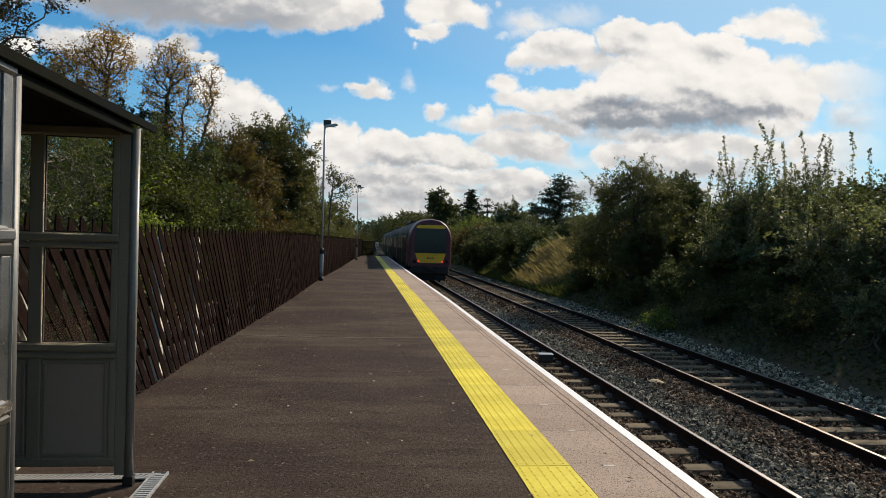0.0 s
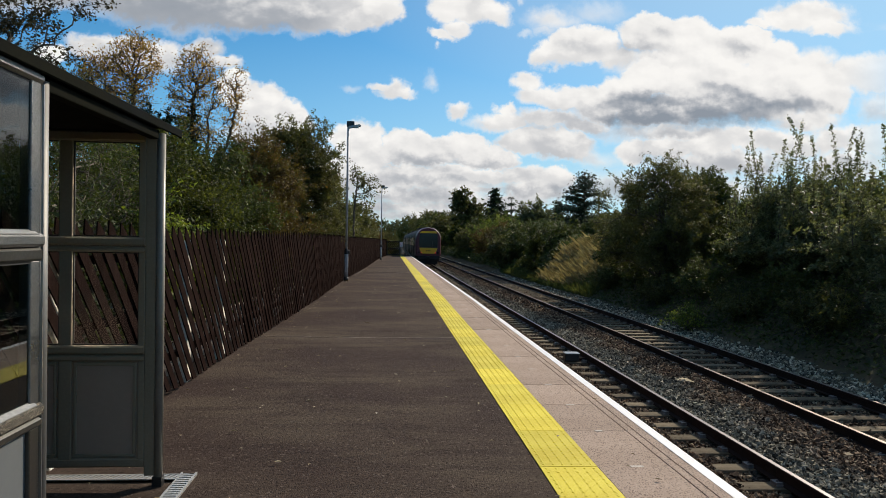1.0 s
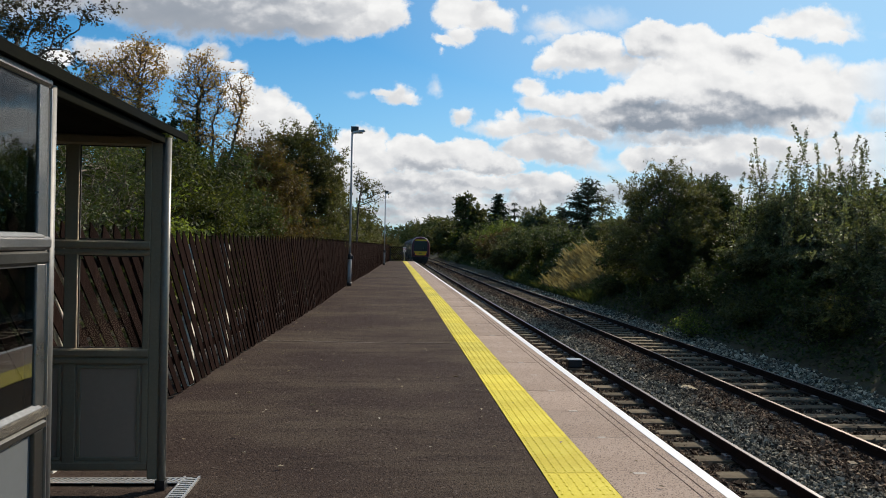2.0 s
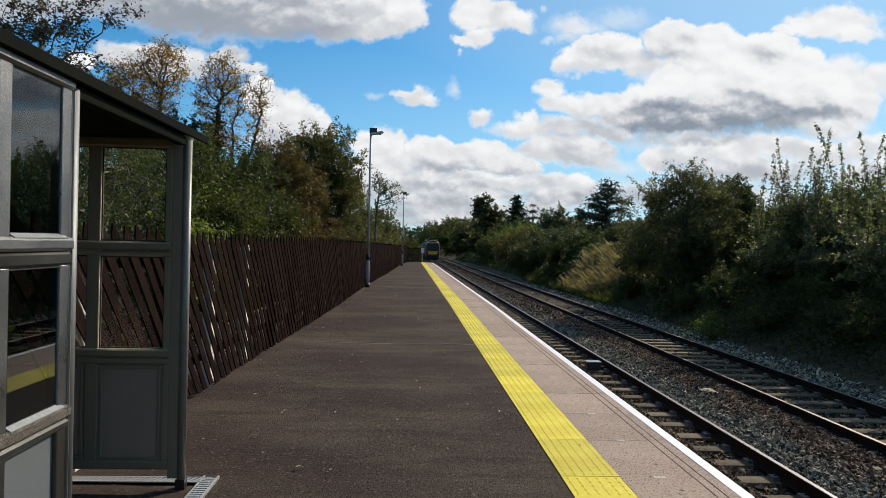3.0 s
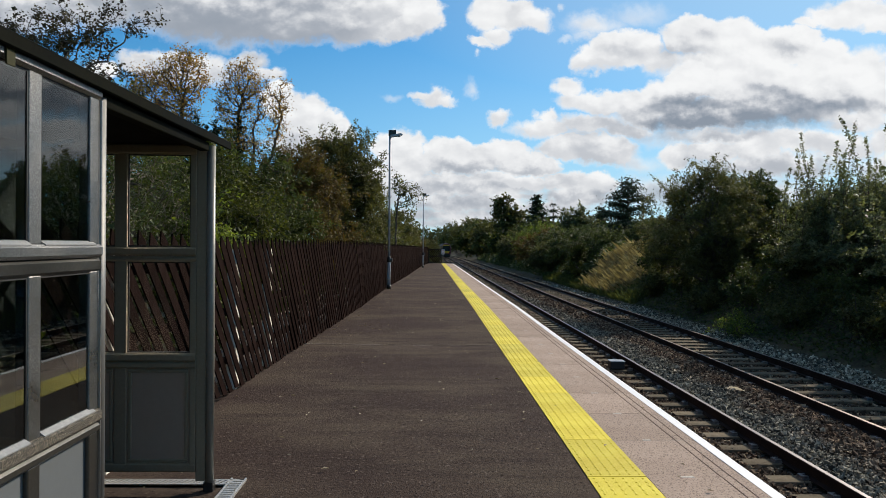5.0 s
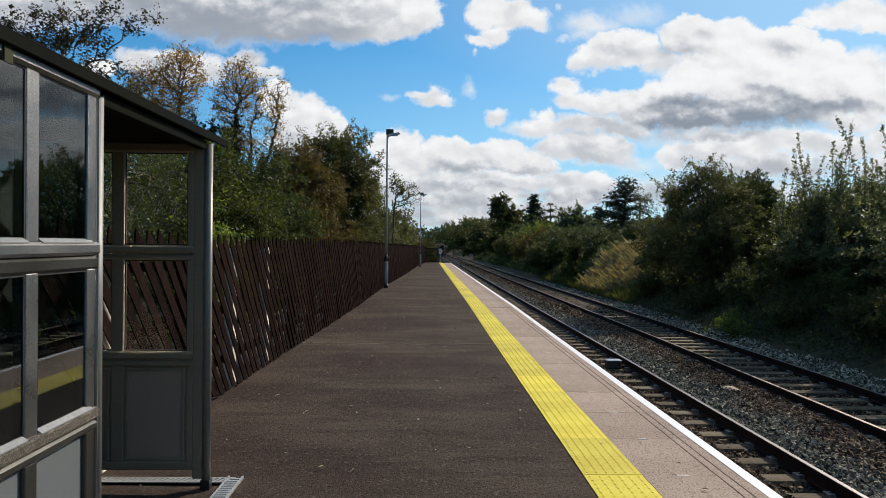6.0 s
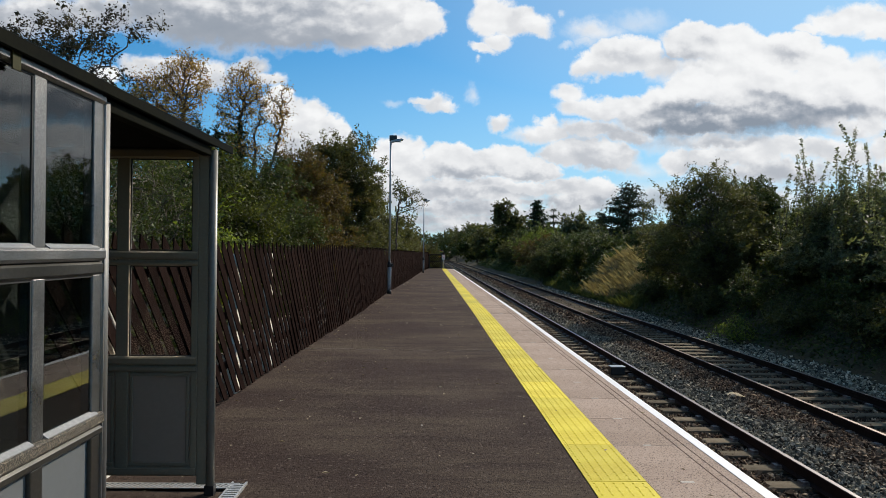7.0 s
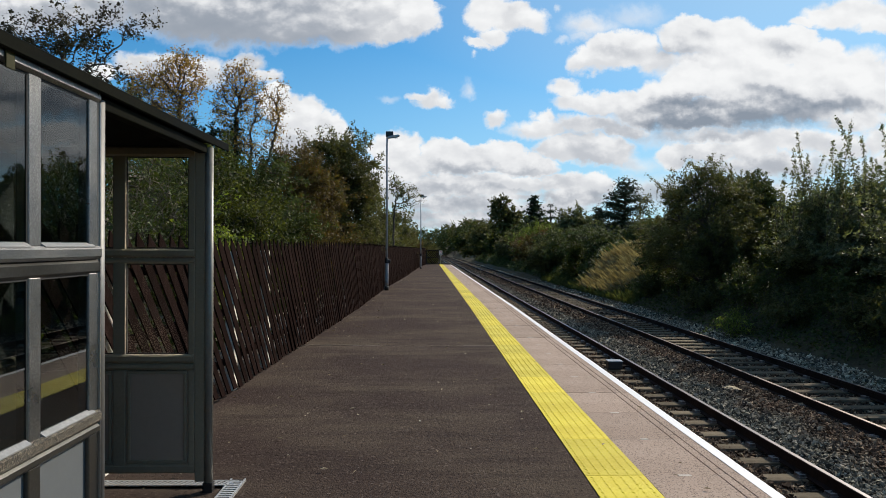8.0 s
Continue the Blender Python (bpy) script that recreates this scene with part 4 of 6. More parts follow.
# ---- lamp columns ----
def make_lamp():
    """A folding column with a wider foot, a bracket block and a flat lantern over the platform."""
    lamp = thing("street_lamp", "grey steel platform lamp column with flat lantern", "lamp", group="platform lamps")
    part("column_foot", turned(bmesh.new(), [(0.082, 0.0), (0.082, 0.17)], 16), BLACK, lamp, "black band at the foot")
    part("base", turned(bmesh.new(), [(0.072, 0.17), (0.072, 0.98), (0.066, 1.0)], 16), LAMP_GREY, lamp)
    hinge = turned(bmesh.new(), [(0.076, 0.99), (0.08, 1.02), (0.08, 1.10), (0.055, 1.17), (0.045, 1.2)], 16)
    part("hinge_collar", box(hinge, 0.05, 0.13, -0.05, 0.05, 1.0, 1.12, 0.01), BLACK, lamp, "black hinge collar")
    part("column", turned(bmesh.new(), [(0.042, 1.2), (0.038, 5.55)], 14), LAMP_GREY, lamp)
    part("access_door", block(-0.04, 0.04, -0.078, -0.066, 0.35, 0.85, 0.004), LAMP_GREY, lamp)
    part("bracket", block(-0.05, 0.22, -0.07, 0.07, 5.57, 5.77, 0.012), BLACK, lamp, "black control box on top")
    arm = bmesh.new()
    prism(arm, [(0.02, 5.51), (0.42, 5.59), (0.46, 5.62), (0.40, 5.66), (0.02, 5.59)], -0.09, 0.09)
    lantern = part("lantern", arm, LAMP_GREY, lamp, "flat grey lantern")
    part("lens", block(0.14, 0.38, -0.07, 0.07, 5.536, 5.548), plain("lamp_lens", (0.5, 0.5, 0.48), 0.2), lantern, "milky lens, unlit", m=pose(0, 0, 0))
    return lamp


lamp = make_lamp()
lamp.matrix_basis = pose(-1.46, 25.56, float(fall(25.56)) - 0.01)
copy_thing(lamp, pose(-0.48, 54.6, float(fall(54.6)) - 0.01))


# ---- waiting shelter ----
SH_X, SH_Y, SH_BACK, SH_NEAR, POST_A = -1.44, 4.585, -2.62, 0.6, 3.097


def make_shelter():
    shelter = thing("waiting_shelter", "grey metal and glass platform waiting shelter, dark roof", "shelter")

    def rail(bm, along, a, b, z0, z1, across, depth, slope=0.012):
        """A frame rail with a chamfered upper ledge. along 'y': on the front or back wall; 'x': on an end wall."""
        d = depth / 2
        out = [(-d, z0 + slope), (-d + slope, z0), (d - slope, z0), (d, z0 + slope), (d, z1 - slope), (d - slope, z1), (-d + slope, z1), (-d, z1 - slope)]
        if along == "y":
            prism(bm, [(across + x, z) for x, z in out], a, b)
        else:
            lo = len(bm.verts)
            prism(bm, out, -b, -a)
            bm.verts.ensure_lookup_table()
            bmesh.ops.transform(bm, matrix=Matrix.Translation((0, across, 0)) @ Matrix.Rotation(radians(90), 4, "Z"), verts=bm.verts[lo:])
        return bm

    def wall(along, across, stops, front, depth=0.06, solid=False):
        """A glazed wall between the stops; each rail, mullion, panel and pane is a part."""
        a, b = stops[0], stops[-1]
        glazing = GLASS if front else THIN_GLASS
        sill, mid, head = 0.885, 1.586 if front else 1.565, 2.207 if front else 2.165
        for name, z0, z1, mat, d in (("bottom_rail", 0.115, 0.175, FRAME if front else FRAME_DARK, depth), ("sill_rail_lower", 0.785, 0.828, FRAME if front else FRAME_DARK, depth + 0.014), ("sill_rail", 0.831, sill, SILL_FLECKS if front else FRAME_DARK, depth + 0.03),
                                     ("middle_rail_lower", 1.47, mid - 0.057, FRAME if front else FRAME_DARK, depth + 0.01), ("middle_rail", mid - 0.054, mid, CHEQUER if front else FRAME_DARK, depth + 0.03), ("top_rail", head - 0.005, 2.248 if front else 2.225, CHEQUER if front else FRAME_DARK, depth + 0.02)):
            part(name, rail(bmesh.new(), along, a, b, z0, z1, across, d), mat, shelter)
        for s in stops:
            for z0, z1 in ((0.115, 0.79), (sill - 0.005, 1.475), (mid - 0.002, head)):
                w = (0.075 if front or s == a else 0.040) if s in (a, b) else 0.040
                lo, hi = max(a, s - w), min(b, s + w)
                bm = block(lo, hi, across - depth / 2 + 0.004, across + depth / 2 - 0.004, z0, z1, 0.006) if along == "x" else block(across - depth / 2 + 0.004, across + depth / 2 - 0.004, lo, hi, z0, z1, 0.006)
                part("mullion", bm, (CHEQUER if z0 > 0.5 else FRAME) if front else FRAME_DARK, shelter)
        for s0, s1 in zip(stops, stops[1:]):
            lo, hi = s0 + 0.035, s1 - 0.035
            for name, z0, z1, mat, d in (("lower_panel", 0.17, 0.79, PANEL if front else DARK_PANEL, 0.016), ("pane", sill - 0.005, 1.475, glazing, 0.006), ("pane", mid - 0.002, head, glazing, 0.006)):
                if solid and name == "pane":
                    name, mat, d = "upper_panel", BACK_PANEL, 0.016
                set_at = across + (0.015 if front and name == "pane" else 0.0)
                bm = block(lo, hi, set_at - d / 2, set_at + d / 2, z0, z1) if along == "x" else block(set_at - d / 2, set_at + d / 2, lo, hi, z0, z1)
                ob = part(name, bm, mat, shelter, "clear glass pane" if name == "pane" else "smooth grey infill panel")
                if name == "pane":
                    ob.visible_shadow = front
                    seal = bmesh.new()
                    for (l0, l1, h0, h1) in ((lo, hi, z0, z0 + 0.012), (lo, hi, z1 - 0.012, z1), (lo, lo + 0.012, z0 + 0.012, z1 - 0.012), (hi - 0.012, hi, z0 + 0.012, z1 - 0.012)):
                        if along == "x":
                            box(seal, l0, l1, set_at - 0.006, set_at + 0.006, h0, h1)
                        else:
                            box(seal, set_at - 0.006, set_at + 0.006, l0, l1, h0, h1)
                    part("gasket", seal, RUBBER, ob)

        if front:
            for s0, s1 in zip(stops, stops[1:]):
                for z in (sill, mid):
                    ledge = bmesh.new()
                    prism(ledge, [(across + 0.004, z - 0.004), (across + 0.040, z - 0.004), (across + 0.040, z), (across + 0.014, z + 0.017), (across + 0.004, z + 0.017)], s0 + 0.045, s1 - 0.045)
                    part("ledge", ledge, LEDGE, shelter, "sloping window ledge, toned bright as if skylit")
        else:
            for s0, s1 in zip(stops, stops[1:]):
                if along == "x":
                    trim = bmesh.new()
                    lo, hi = s0 + 0.05, s1 - 0.05
                    for l0, l1, h0, h1 in ((lo, hi, 0.178, 0.20), (lo, hi, 0.757, 0.78), (lo, lo + 0.02, 0.20, 0.757), (hi - 0.02, hi, 0.20, 0.757)):
                        box(trim, l0, l1, across - 0.018, across - 0.006, h0, h1, 0.004)
                    part("panel_bead", trim, FRAME_DARK, shelter)

    # front wall along the platform, up to the doorway; the end walls; the back
    wall("y", SH_X + 0.0, [0.65, 1.13, 1.61, 2.09, 2.57, 3.052], True)
    wall("x", SH_Y, [SH_BACK, -1.978, -1.497], False, 0.05)
    wall("x", SH_NEAR, [SH_BACK, -1.985, -1.50], False, 0.05)
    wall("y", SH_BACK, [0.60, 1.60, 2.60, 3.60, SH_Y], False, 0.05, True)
    # round-nosed posts at the doorway and corners
    def post(x, y, top, r=0.038, name="post", coat=POST_COAT):
        bm = bmesh.new()
        turned(bm, [(r, 0.05), (r, top)], 20, (x, y, 0))
        ob = part(name, bm, coat, shelter, "rounded aluminium post")
        part("post_foot", block(x - 0.03, x + 0.03, y - 0.03, y + 0.03, -0.01, 0.055), BLACK, ob, "black post foot")
    post(SH_X - 0.006, POST_A, 2.22, 0.039, "post", SILVER)
    post(SH_X + 0.030, SH_Y, 2.22, 0.027)
    part("corner_strip", block(-1.496, SH_X + 0.006, SH_Y - 0.016, SH_Y + 0.022, 0.06, 2.22, 0.004), FRAME_DARK, shelter, "dark flat strip beside the corner post")
    post(SH_X, SH_NEAR, 2.22)
    post(SH_BACK, SH_Y, 2.22)
    post(SH_BACK, SH_NEAR, 2.22)
    trim = bmesh.new()
    box(trim, SH_X + 0.028, SH_X + 0.036, 3.054, 3.059, 0.12, 2.2)
    part("post_trim", trim, plain("bright_trim", (0.5, 0.5, 0.49), 0.3, 0.9), shelter, "bright metal trim strip")
    # roof: a shallow barrel with a deep fascia
    n, verts, faces = 14, [], []
    x0, x1, y0, y1 = SH_BACK - 0.12, SH_X + 0.057, SH_NEAR - 0.35, 4.91
    for i in range(n + 1):
        t = i / n
        x, z = x0 + (x1 - x0) * t, 2.279 + 0.15 * math.sin(math.pi * t)
        verts += [(x, y0, z), (x, y1, z), (x, y0, z - 0.03), (x, y1, z - 0.03)]
    for i in range(n):
        a, b = 4 * i, 4 * i + 4
        faces += [(a, b, b + 1, a + 1), (a + 2, a + 3, b + 3, b + 2), (a, a + 2, b + 2, b), (a + 1, b + 1, b + 3, a + 3)]
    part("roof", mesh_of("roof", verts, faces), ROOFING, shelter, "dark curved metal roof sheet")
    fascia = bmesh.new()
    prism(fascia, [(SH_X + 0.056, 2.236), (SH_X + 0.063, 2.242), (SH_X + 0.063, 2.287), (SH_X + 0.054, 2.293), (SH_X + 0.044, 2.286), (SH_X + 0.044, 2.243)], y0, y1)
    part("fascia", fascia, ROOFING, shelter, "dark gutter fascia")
    gutter = bmesh.new()
    prism(gutter, [(SH_X - 0.02, 2.262), (SH_X + 0.043, 2.262), (SH_X + 0.043, 2.254), (SH_X - 0.02, 2.254)], y0 + 0.02, y1 - 0.3)
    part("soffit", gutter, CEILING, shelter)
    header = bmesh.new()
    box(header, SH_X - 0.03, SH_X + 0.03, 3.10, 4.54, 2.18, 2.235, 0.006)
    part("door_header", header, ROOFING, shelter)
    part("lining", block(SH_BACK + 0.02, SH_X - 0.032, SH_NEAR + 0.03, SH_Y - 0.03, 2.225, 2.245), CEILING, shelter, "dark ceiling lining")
    for y in (SH_NEAR, SH_Y):
        gable = bmesh.new()
        prism(gable, [(x0 + (x1 - x0) * t, 2.215) for t in (0.1, 0.93)] + [(x0 + (x1 - x0) * t, 2.235 + 0.15 * math.sin(math.pi * t)) for t in (0.93, 0.75, 0.5, 0.25, 0.1)], y - 0.015, y + 0.015)
        part("gable_panel", gable, ROOFING, shelter)
    tape = bmesh.new()
    box(tape, SH_X + 0.041, SH_X + 0.047, 2.36, 2.41, 2.18, 2.245, 0.002)
    part("tape", tape, plain("olive_tape", (0.035, 0.034, 0.012), 0.75, 0.0, 0.15), shelter, "olive tape round the top rail")
    # bench along the back
    seat = part("bench", block(SH_BACK + 0.06, SH_BACK + 0.36, 1.0, 4.1, 0.43, 0.47, 0.01), FRAME, shelter, "narrow metal bench")
    for y in (1.2, 2.5, 3.9):
        part("bench_leg", block(SH_BACK + 0.18, SH_BACK + 0.23, y - 0.02, y + 0.02, 0.0, 0.43), FRAME, seat)


make_shelter()


# ---- slotted drains round the shelter ----
def make_drain(label, length, width, m, slant):
    drain = thing("drain_channel", label, "drain", m)
    part("channel", block(0, length, -width / 2, width / 2, -0.02, 0.003), PIT, drain)
    frame_bm = bmesh.new()
    for s in (-1, 1):
        box(frame_bm, 0, length, s * (width / 2 - 0.006) - 0.006, s * (width / 2 - 0.006) + 0.006, -0.01, 0.010)
    part("frame", frame_bm, GRATE, drain)
    bar = bmesh.new()
    w = width / 2 - 0.011
    sl = w * slant
    ends = [(-0.009 - sl, -w), (0.009 - sl, -w), (0.009 + sl, w), (-0.009 + sl, w)]
    lo, hi = [bar.verts.new((x, y, -0.005)) for x, y in ends], [bar.verts.new((x, y, 0.009)) for x, y in ends]
    bar.faces.new(hi)
    for i in range(4):
        bar.faces.new((lo[i], lo[(i + 1) % 4], hi[(i + 1) % 4], hi[i]))
    me = bpy.data.meshes.new("bar")
    bar.to_mesh(me)
    x = 0.03
    while x < length - 0.02:
        part("bar", me, GRATE, drain, m=pose(x, 0, 0))
        x += 0.036


make_drain("narrow galvanised slotted drain channel across the shelter doorway", 1.30, 0.10, pose(-2.56, 4.70, 0.002), 0.5)
make_drain("galvanised drain channel along the shelter front", 3.9, 0.105, pose(-1.27, 0.88, 0.002, 0, 0, 90), 0.0)


# ---- end of the platform: gate, notice and trespass guard ----
def make_gate():
    y = 70.4
    z = float(fall(y))
    gate = thing("gate", "black timber gate with slanting slats at the platform end", "gate", pose(0, y, z))
    x0, x1, h = -0.02, 1.22, 1.5
    for x in (x0, x1):
        part("gate_post", block(x - 0.05, x + 0.05, -0.05, 0.05, 0, h + 0.06, 0.01), BLACK, gate)
    for zz in (0.12, 0.72, h - 0.1):
        part("gate_rail", block(x0, x1, -0.02, 0.02, zz - 0.045, zz + 0.045), BLACK, gate)
    a = -0.55
    while a < 1.2:
        bm = bmesh.new()
        w = 0.1
        pts = []
        for zz in (0.08, h - 0.04):
            c = a + (h - zz) * 0.85 - 0.1
            pts.append((c, zz))
        (c0, z0), (c1, z1) = pts
        lo, hi = x0 + 0.05, x1 - 0.05
        def clip_line(c0, z0, c1, z1):
            out = []
            for c, zz in ((c0, z0), (c1, z1)):
                cc = min(max(c, lo), hi)
                t = (cc - c0) / (c1 - c0)
                out.append((cc, z0 + (z1 - z0) * t))
            return out
        if max(c0, c1) > lo + 0.05 and min(c0, c1) < hi - 0.05:
            (c0, z0), (c1, z1) = clip_line(c0, z0, c1, z1)
            prism(bm, [(c0 - w / 2, z0), (c0 + w / 2, z0), (c1 + w / 2, z1), (c1 - w / 2, z1)], -0.045, -0.022)
            part("slat", bm, FENCE, gate)
        else:
            bm.free()
        a += 0.2
    sign = thing("warning_sign", "small white notice with a red ring on a grey post", "sign", pose(1.38, y - 0.1, z))
    part("sign_post", turned(bmesh.new(), [(0.035, 0.0), (0.035, 1.35)], 12), STEEL, sign)
    plate = part("plate", block(-0.15, 0.15, -0.06, -0.045, 0.92, 1.40, 0.004), WHITE, sign, "white notice plate")
    ring = bmesh.new()
    rr, rc = [(0.115, 0), (0.085, 0)], (0, -0.064, 1.22)
    loops = [[ring.verts.new((rc[0] + r * math.cos(i * math.pi / 12), rc[1], rc[2] + r * math.sin(i * math.pi / 12))) for i in range(24)] for r, _ in rr]
    for i in range(24):
        ring.faces.new((loops[0][i], loops[0][(i + 1) % 24], loops[1][(i + 1) % 24], loops[1][i]))
    part("red_ring", ring, plain("sign_red", (0.55, 0.02, 0.02), 0.4), plate, "red prohibition ring")
    bars = bmesh.new()
    for i in range(3):
        box(bars, -0.11, 0.11, -0.0645, -0.061, 0.96 + i * 0.045, 0.978 + i * 0.045)
    part("text_bars", bars, BLACK, plate)
    guard = thing("trespass_guard", "dark ribbed trespass guard laid across the platform end", "guard", pose(1.5, y + 0.3, z))
    part("base_board", block(0.0, 0.82, -0.3, 0.6, -0.02, 0.03), BLACK, guard)
    for i in range(6):
        bm = bmesh.new()
        prism(bm, [(0.01 + i * 0.135, 0.03), (0.135 + i * 0.135, 0.03), (0.0725 + i * 0.135, 0.20)], -0.3, 0.6)
        part("ridge", bm, BLACK, guard)


make_gate()


# ---- beside the track: a lubricator box and a flat stone; litter on the platform ----
def make_lineside():
    z = RAIL_Z - 0.15
    dev = thing("rail_lubricator", "dark metal trackside box with a pale lid", "trackside box", pose(4.12, 15.35, z))
    part("case", block(-0.15, 0.16, -0.12, 0.12, 0.0, 0.165, 0.015), BLACK, dev)
    part("lid", block(-0.155, 0.175, -0.13, 0.13, 0.167, 0.18, 0.005), STEEL, dev, "pale galvanised lid")
    part("bracket", block(0.19, 0.34, -0.04, 0.04, 0.02, 0.06), RUST, dev)
    rock = bmesh.new()
    bmesh.ops.create_icosphere(rock, subdivisions=2, radius=1.0)
    for v in rock.verts:
        v.co *= 1 + 0.25 * noise.noise(v.co * 1.7)
        v.co = Vector((v.co.x * 0.16, v.co.y * 0.33, v.co.z * 0.05))
    tagged(part("flat_stone", rock, material("buff_stone", (0.34, 0.27, 0.16), 0.9, scales=(6.0, 40.0), bump=0.4), None, m=pose(5.72, 13.1, -1.085, 0, 0, 20)),
           "flat buff stone lying on the ballast", "stone")
    rng = np.random.default_rng(21)
    verts, faces = [], []
    n = 420
    xs = rng.uniform(0, 1, n) ** np.where(np.arange(n) < 200, 1.0, 2.5)
    ys = np.where(np.arange(n) < 200, 4.0 + 26 * rng.uniform(0, 1, n) ** 1.5, 12.0 + 26 * rng.uniform(0, 1, n))
    for k in range(n):
        y = ys[k]
        lo = float(fence_x(max(y, 5))) + 0.1
        x = lo + (2.1 - lo) * xs[k] ** 1.3
        a, s = rng.uniform(0, 6.28), rng.uniform(0.012, 0.032)
        z = float(fall(y)) + 0.016
        c, d = math.cos(a) * s, math.sin(a) * s
        i = len(verts)
        verts += [(x - c, y - d, z), (x + d * 0.45, y - c * 0.45, z + s * 0.35), (x + c, y + d, z + s * 0.15), (x - d * 0.45, y + c * 0.45, z + s * 0.3)]
        faces.append((i, i + 1, i + 2, i + 3))
    litter = part("fallen_leaves", mesh_of("fallen_leaves", verts, faces), leaf_material("dry_leaf", (0.12, 0.08, 0.04), (0.30, 0.24, 0.15), (0.62, 0.57, 0.48), through=0.1))
    tagged(litter, "scattered dry pale leaves on the platform", "leaves", kind="stuff")


make_lineside()


# ---- plants ----
def leaves(rng, centres, size, up=0.35, slim=0.34, spread=0.27, fine=True):
    """One leaf at each centre: a slim triangle, or where leaves show singly a diamond folded along its rib."""
    n = len(centres)
    normal = rng.normal(size=(n, 3))
    normal[:, 2] = np.abs(normal[:, 2]) + up
    normal /= np.linalg.norm(normal, axis=1, keepdims=True)
    rib = np.cross(normal, rng.normal(size=(n, 3)))
    rib /= np.linalg.norm(rib, axis=1, keepdims=True) + 1e-9
    side = np.cross(normal, rib)
    s = (size * rng.lognormal(0, spread, n))[:, None]
    if fine:
        verts = np.stack([centres - rib * s * 0.45 - side * s * slim * rng.uniform(0.6, 1.3, (n, 1)), centres - rib * s * 0.3 + side * s * slim * 1.2, centres + rib * s * 0.6], 1)
        return verts.reshape(-1, 3), np.arange(3 * n).reshape(n, 3)
    mid = centres + rib * s * 0.08
    verts = np.stack([centres - rib * s * 0.5, mid + side * s * slim + normal * s * 0.09, centres + rib * s * 0.5, mid - side * s * slim + normal * s * 0.09], 1)
    return verts.reshape(-1, 3), np.arange(4 * n).reshape(n, 4)


def tubes(lines, sides=5):
    """Tapered limbs: each line is (points (k, 3), radii (k,))."""
    verts, faces, base = [], [], 0
    ang = np.arange(sides) * 2 * math.pi / sides
    for pts, rad in lines:
        pts = np.asarray(pts, float)
        way = np.gradient(pts, axis=0)
        way /= np.linalg.norm(way, axis=1, keepdims=True) + 1e-9
        ref = np.where(np.abs(way[:, 2:3]) > 0.9, [[1.0, 0, 0]], [[0, 0, 1.0]])
        a = np.cross(way, ref)
        a /= np.linalg.norm(a, axis=1, keepdims=True) + 1e-9
        b = np.cross(way, a)
        ring = pts[:, None] + (a[:, None] * np.cos(ang)[None, :, None] + b[:, None] * np.sin(ang)[None, :, None]) * np.asarray(rad)[:, None, None]
        verts.append(ring.reshape(-1, 3))
        k = len(pts)
        i, j = np.meshgrid(np.arange(k - 1), np.arange(sides), indexing="ij")
        p, q = base + i * sides + j, base + i * sides + (j + 1) % sides
        faces.append(np.stack([p, q, q + sides, p + sides], -1).reshape(-1, 4))
        base += k * sides
    return np.concatenate(verts), np.concatenate(faces)


def limb(rng, a, b, r0, r1, steps=6, sag=0.12, wander=0.07):
    """A bent limb from a to b."""
    a, b = np.asarray(a, float), np.asarray(b, float)
    t = np.linspace(0, 1, steps)[:, None]
    length = np.linalg.norm(b - a)
    pts = a + (b - a) * t
    pts[:, 2] += (np.sin(t[:, 0] * math.pi) * sag * length)
    pts[1:-1] += rng.normal(size=(steps - 2, 3)) * wander * length * 0.5
    return pts, r0 + (r1 - r0) * t[:, 0] ** 0.8


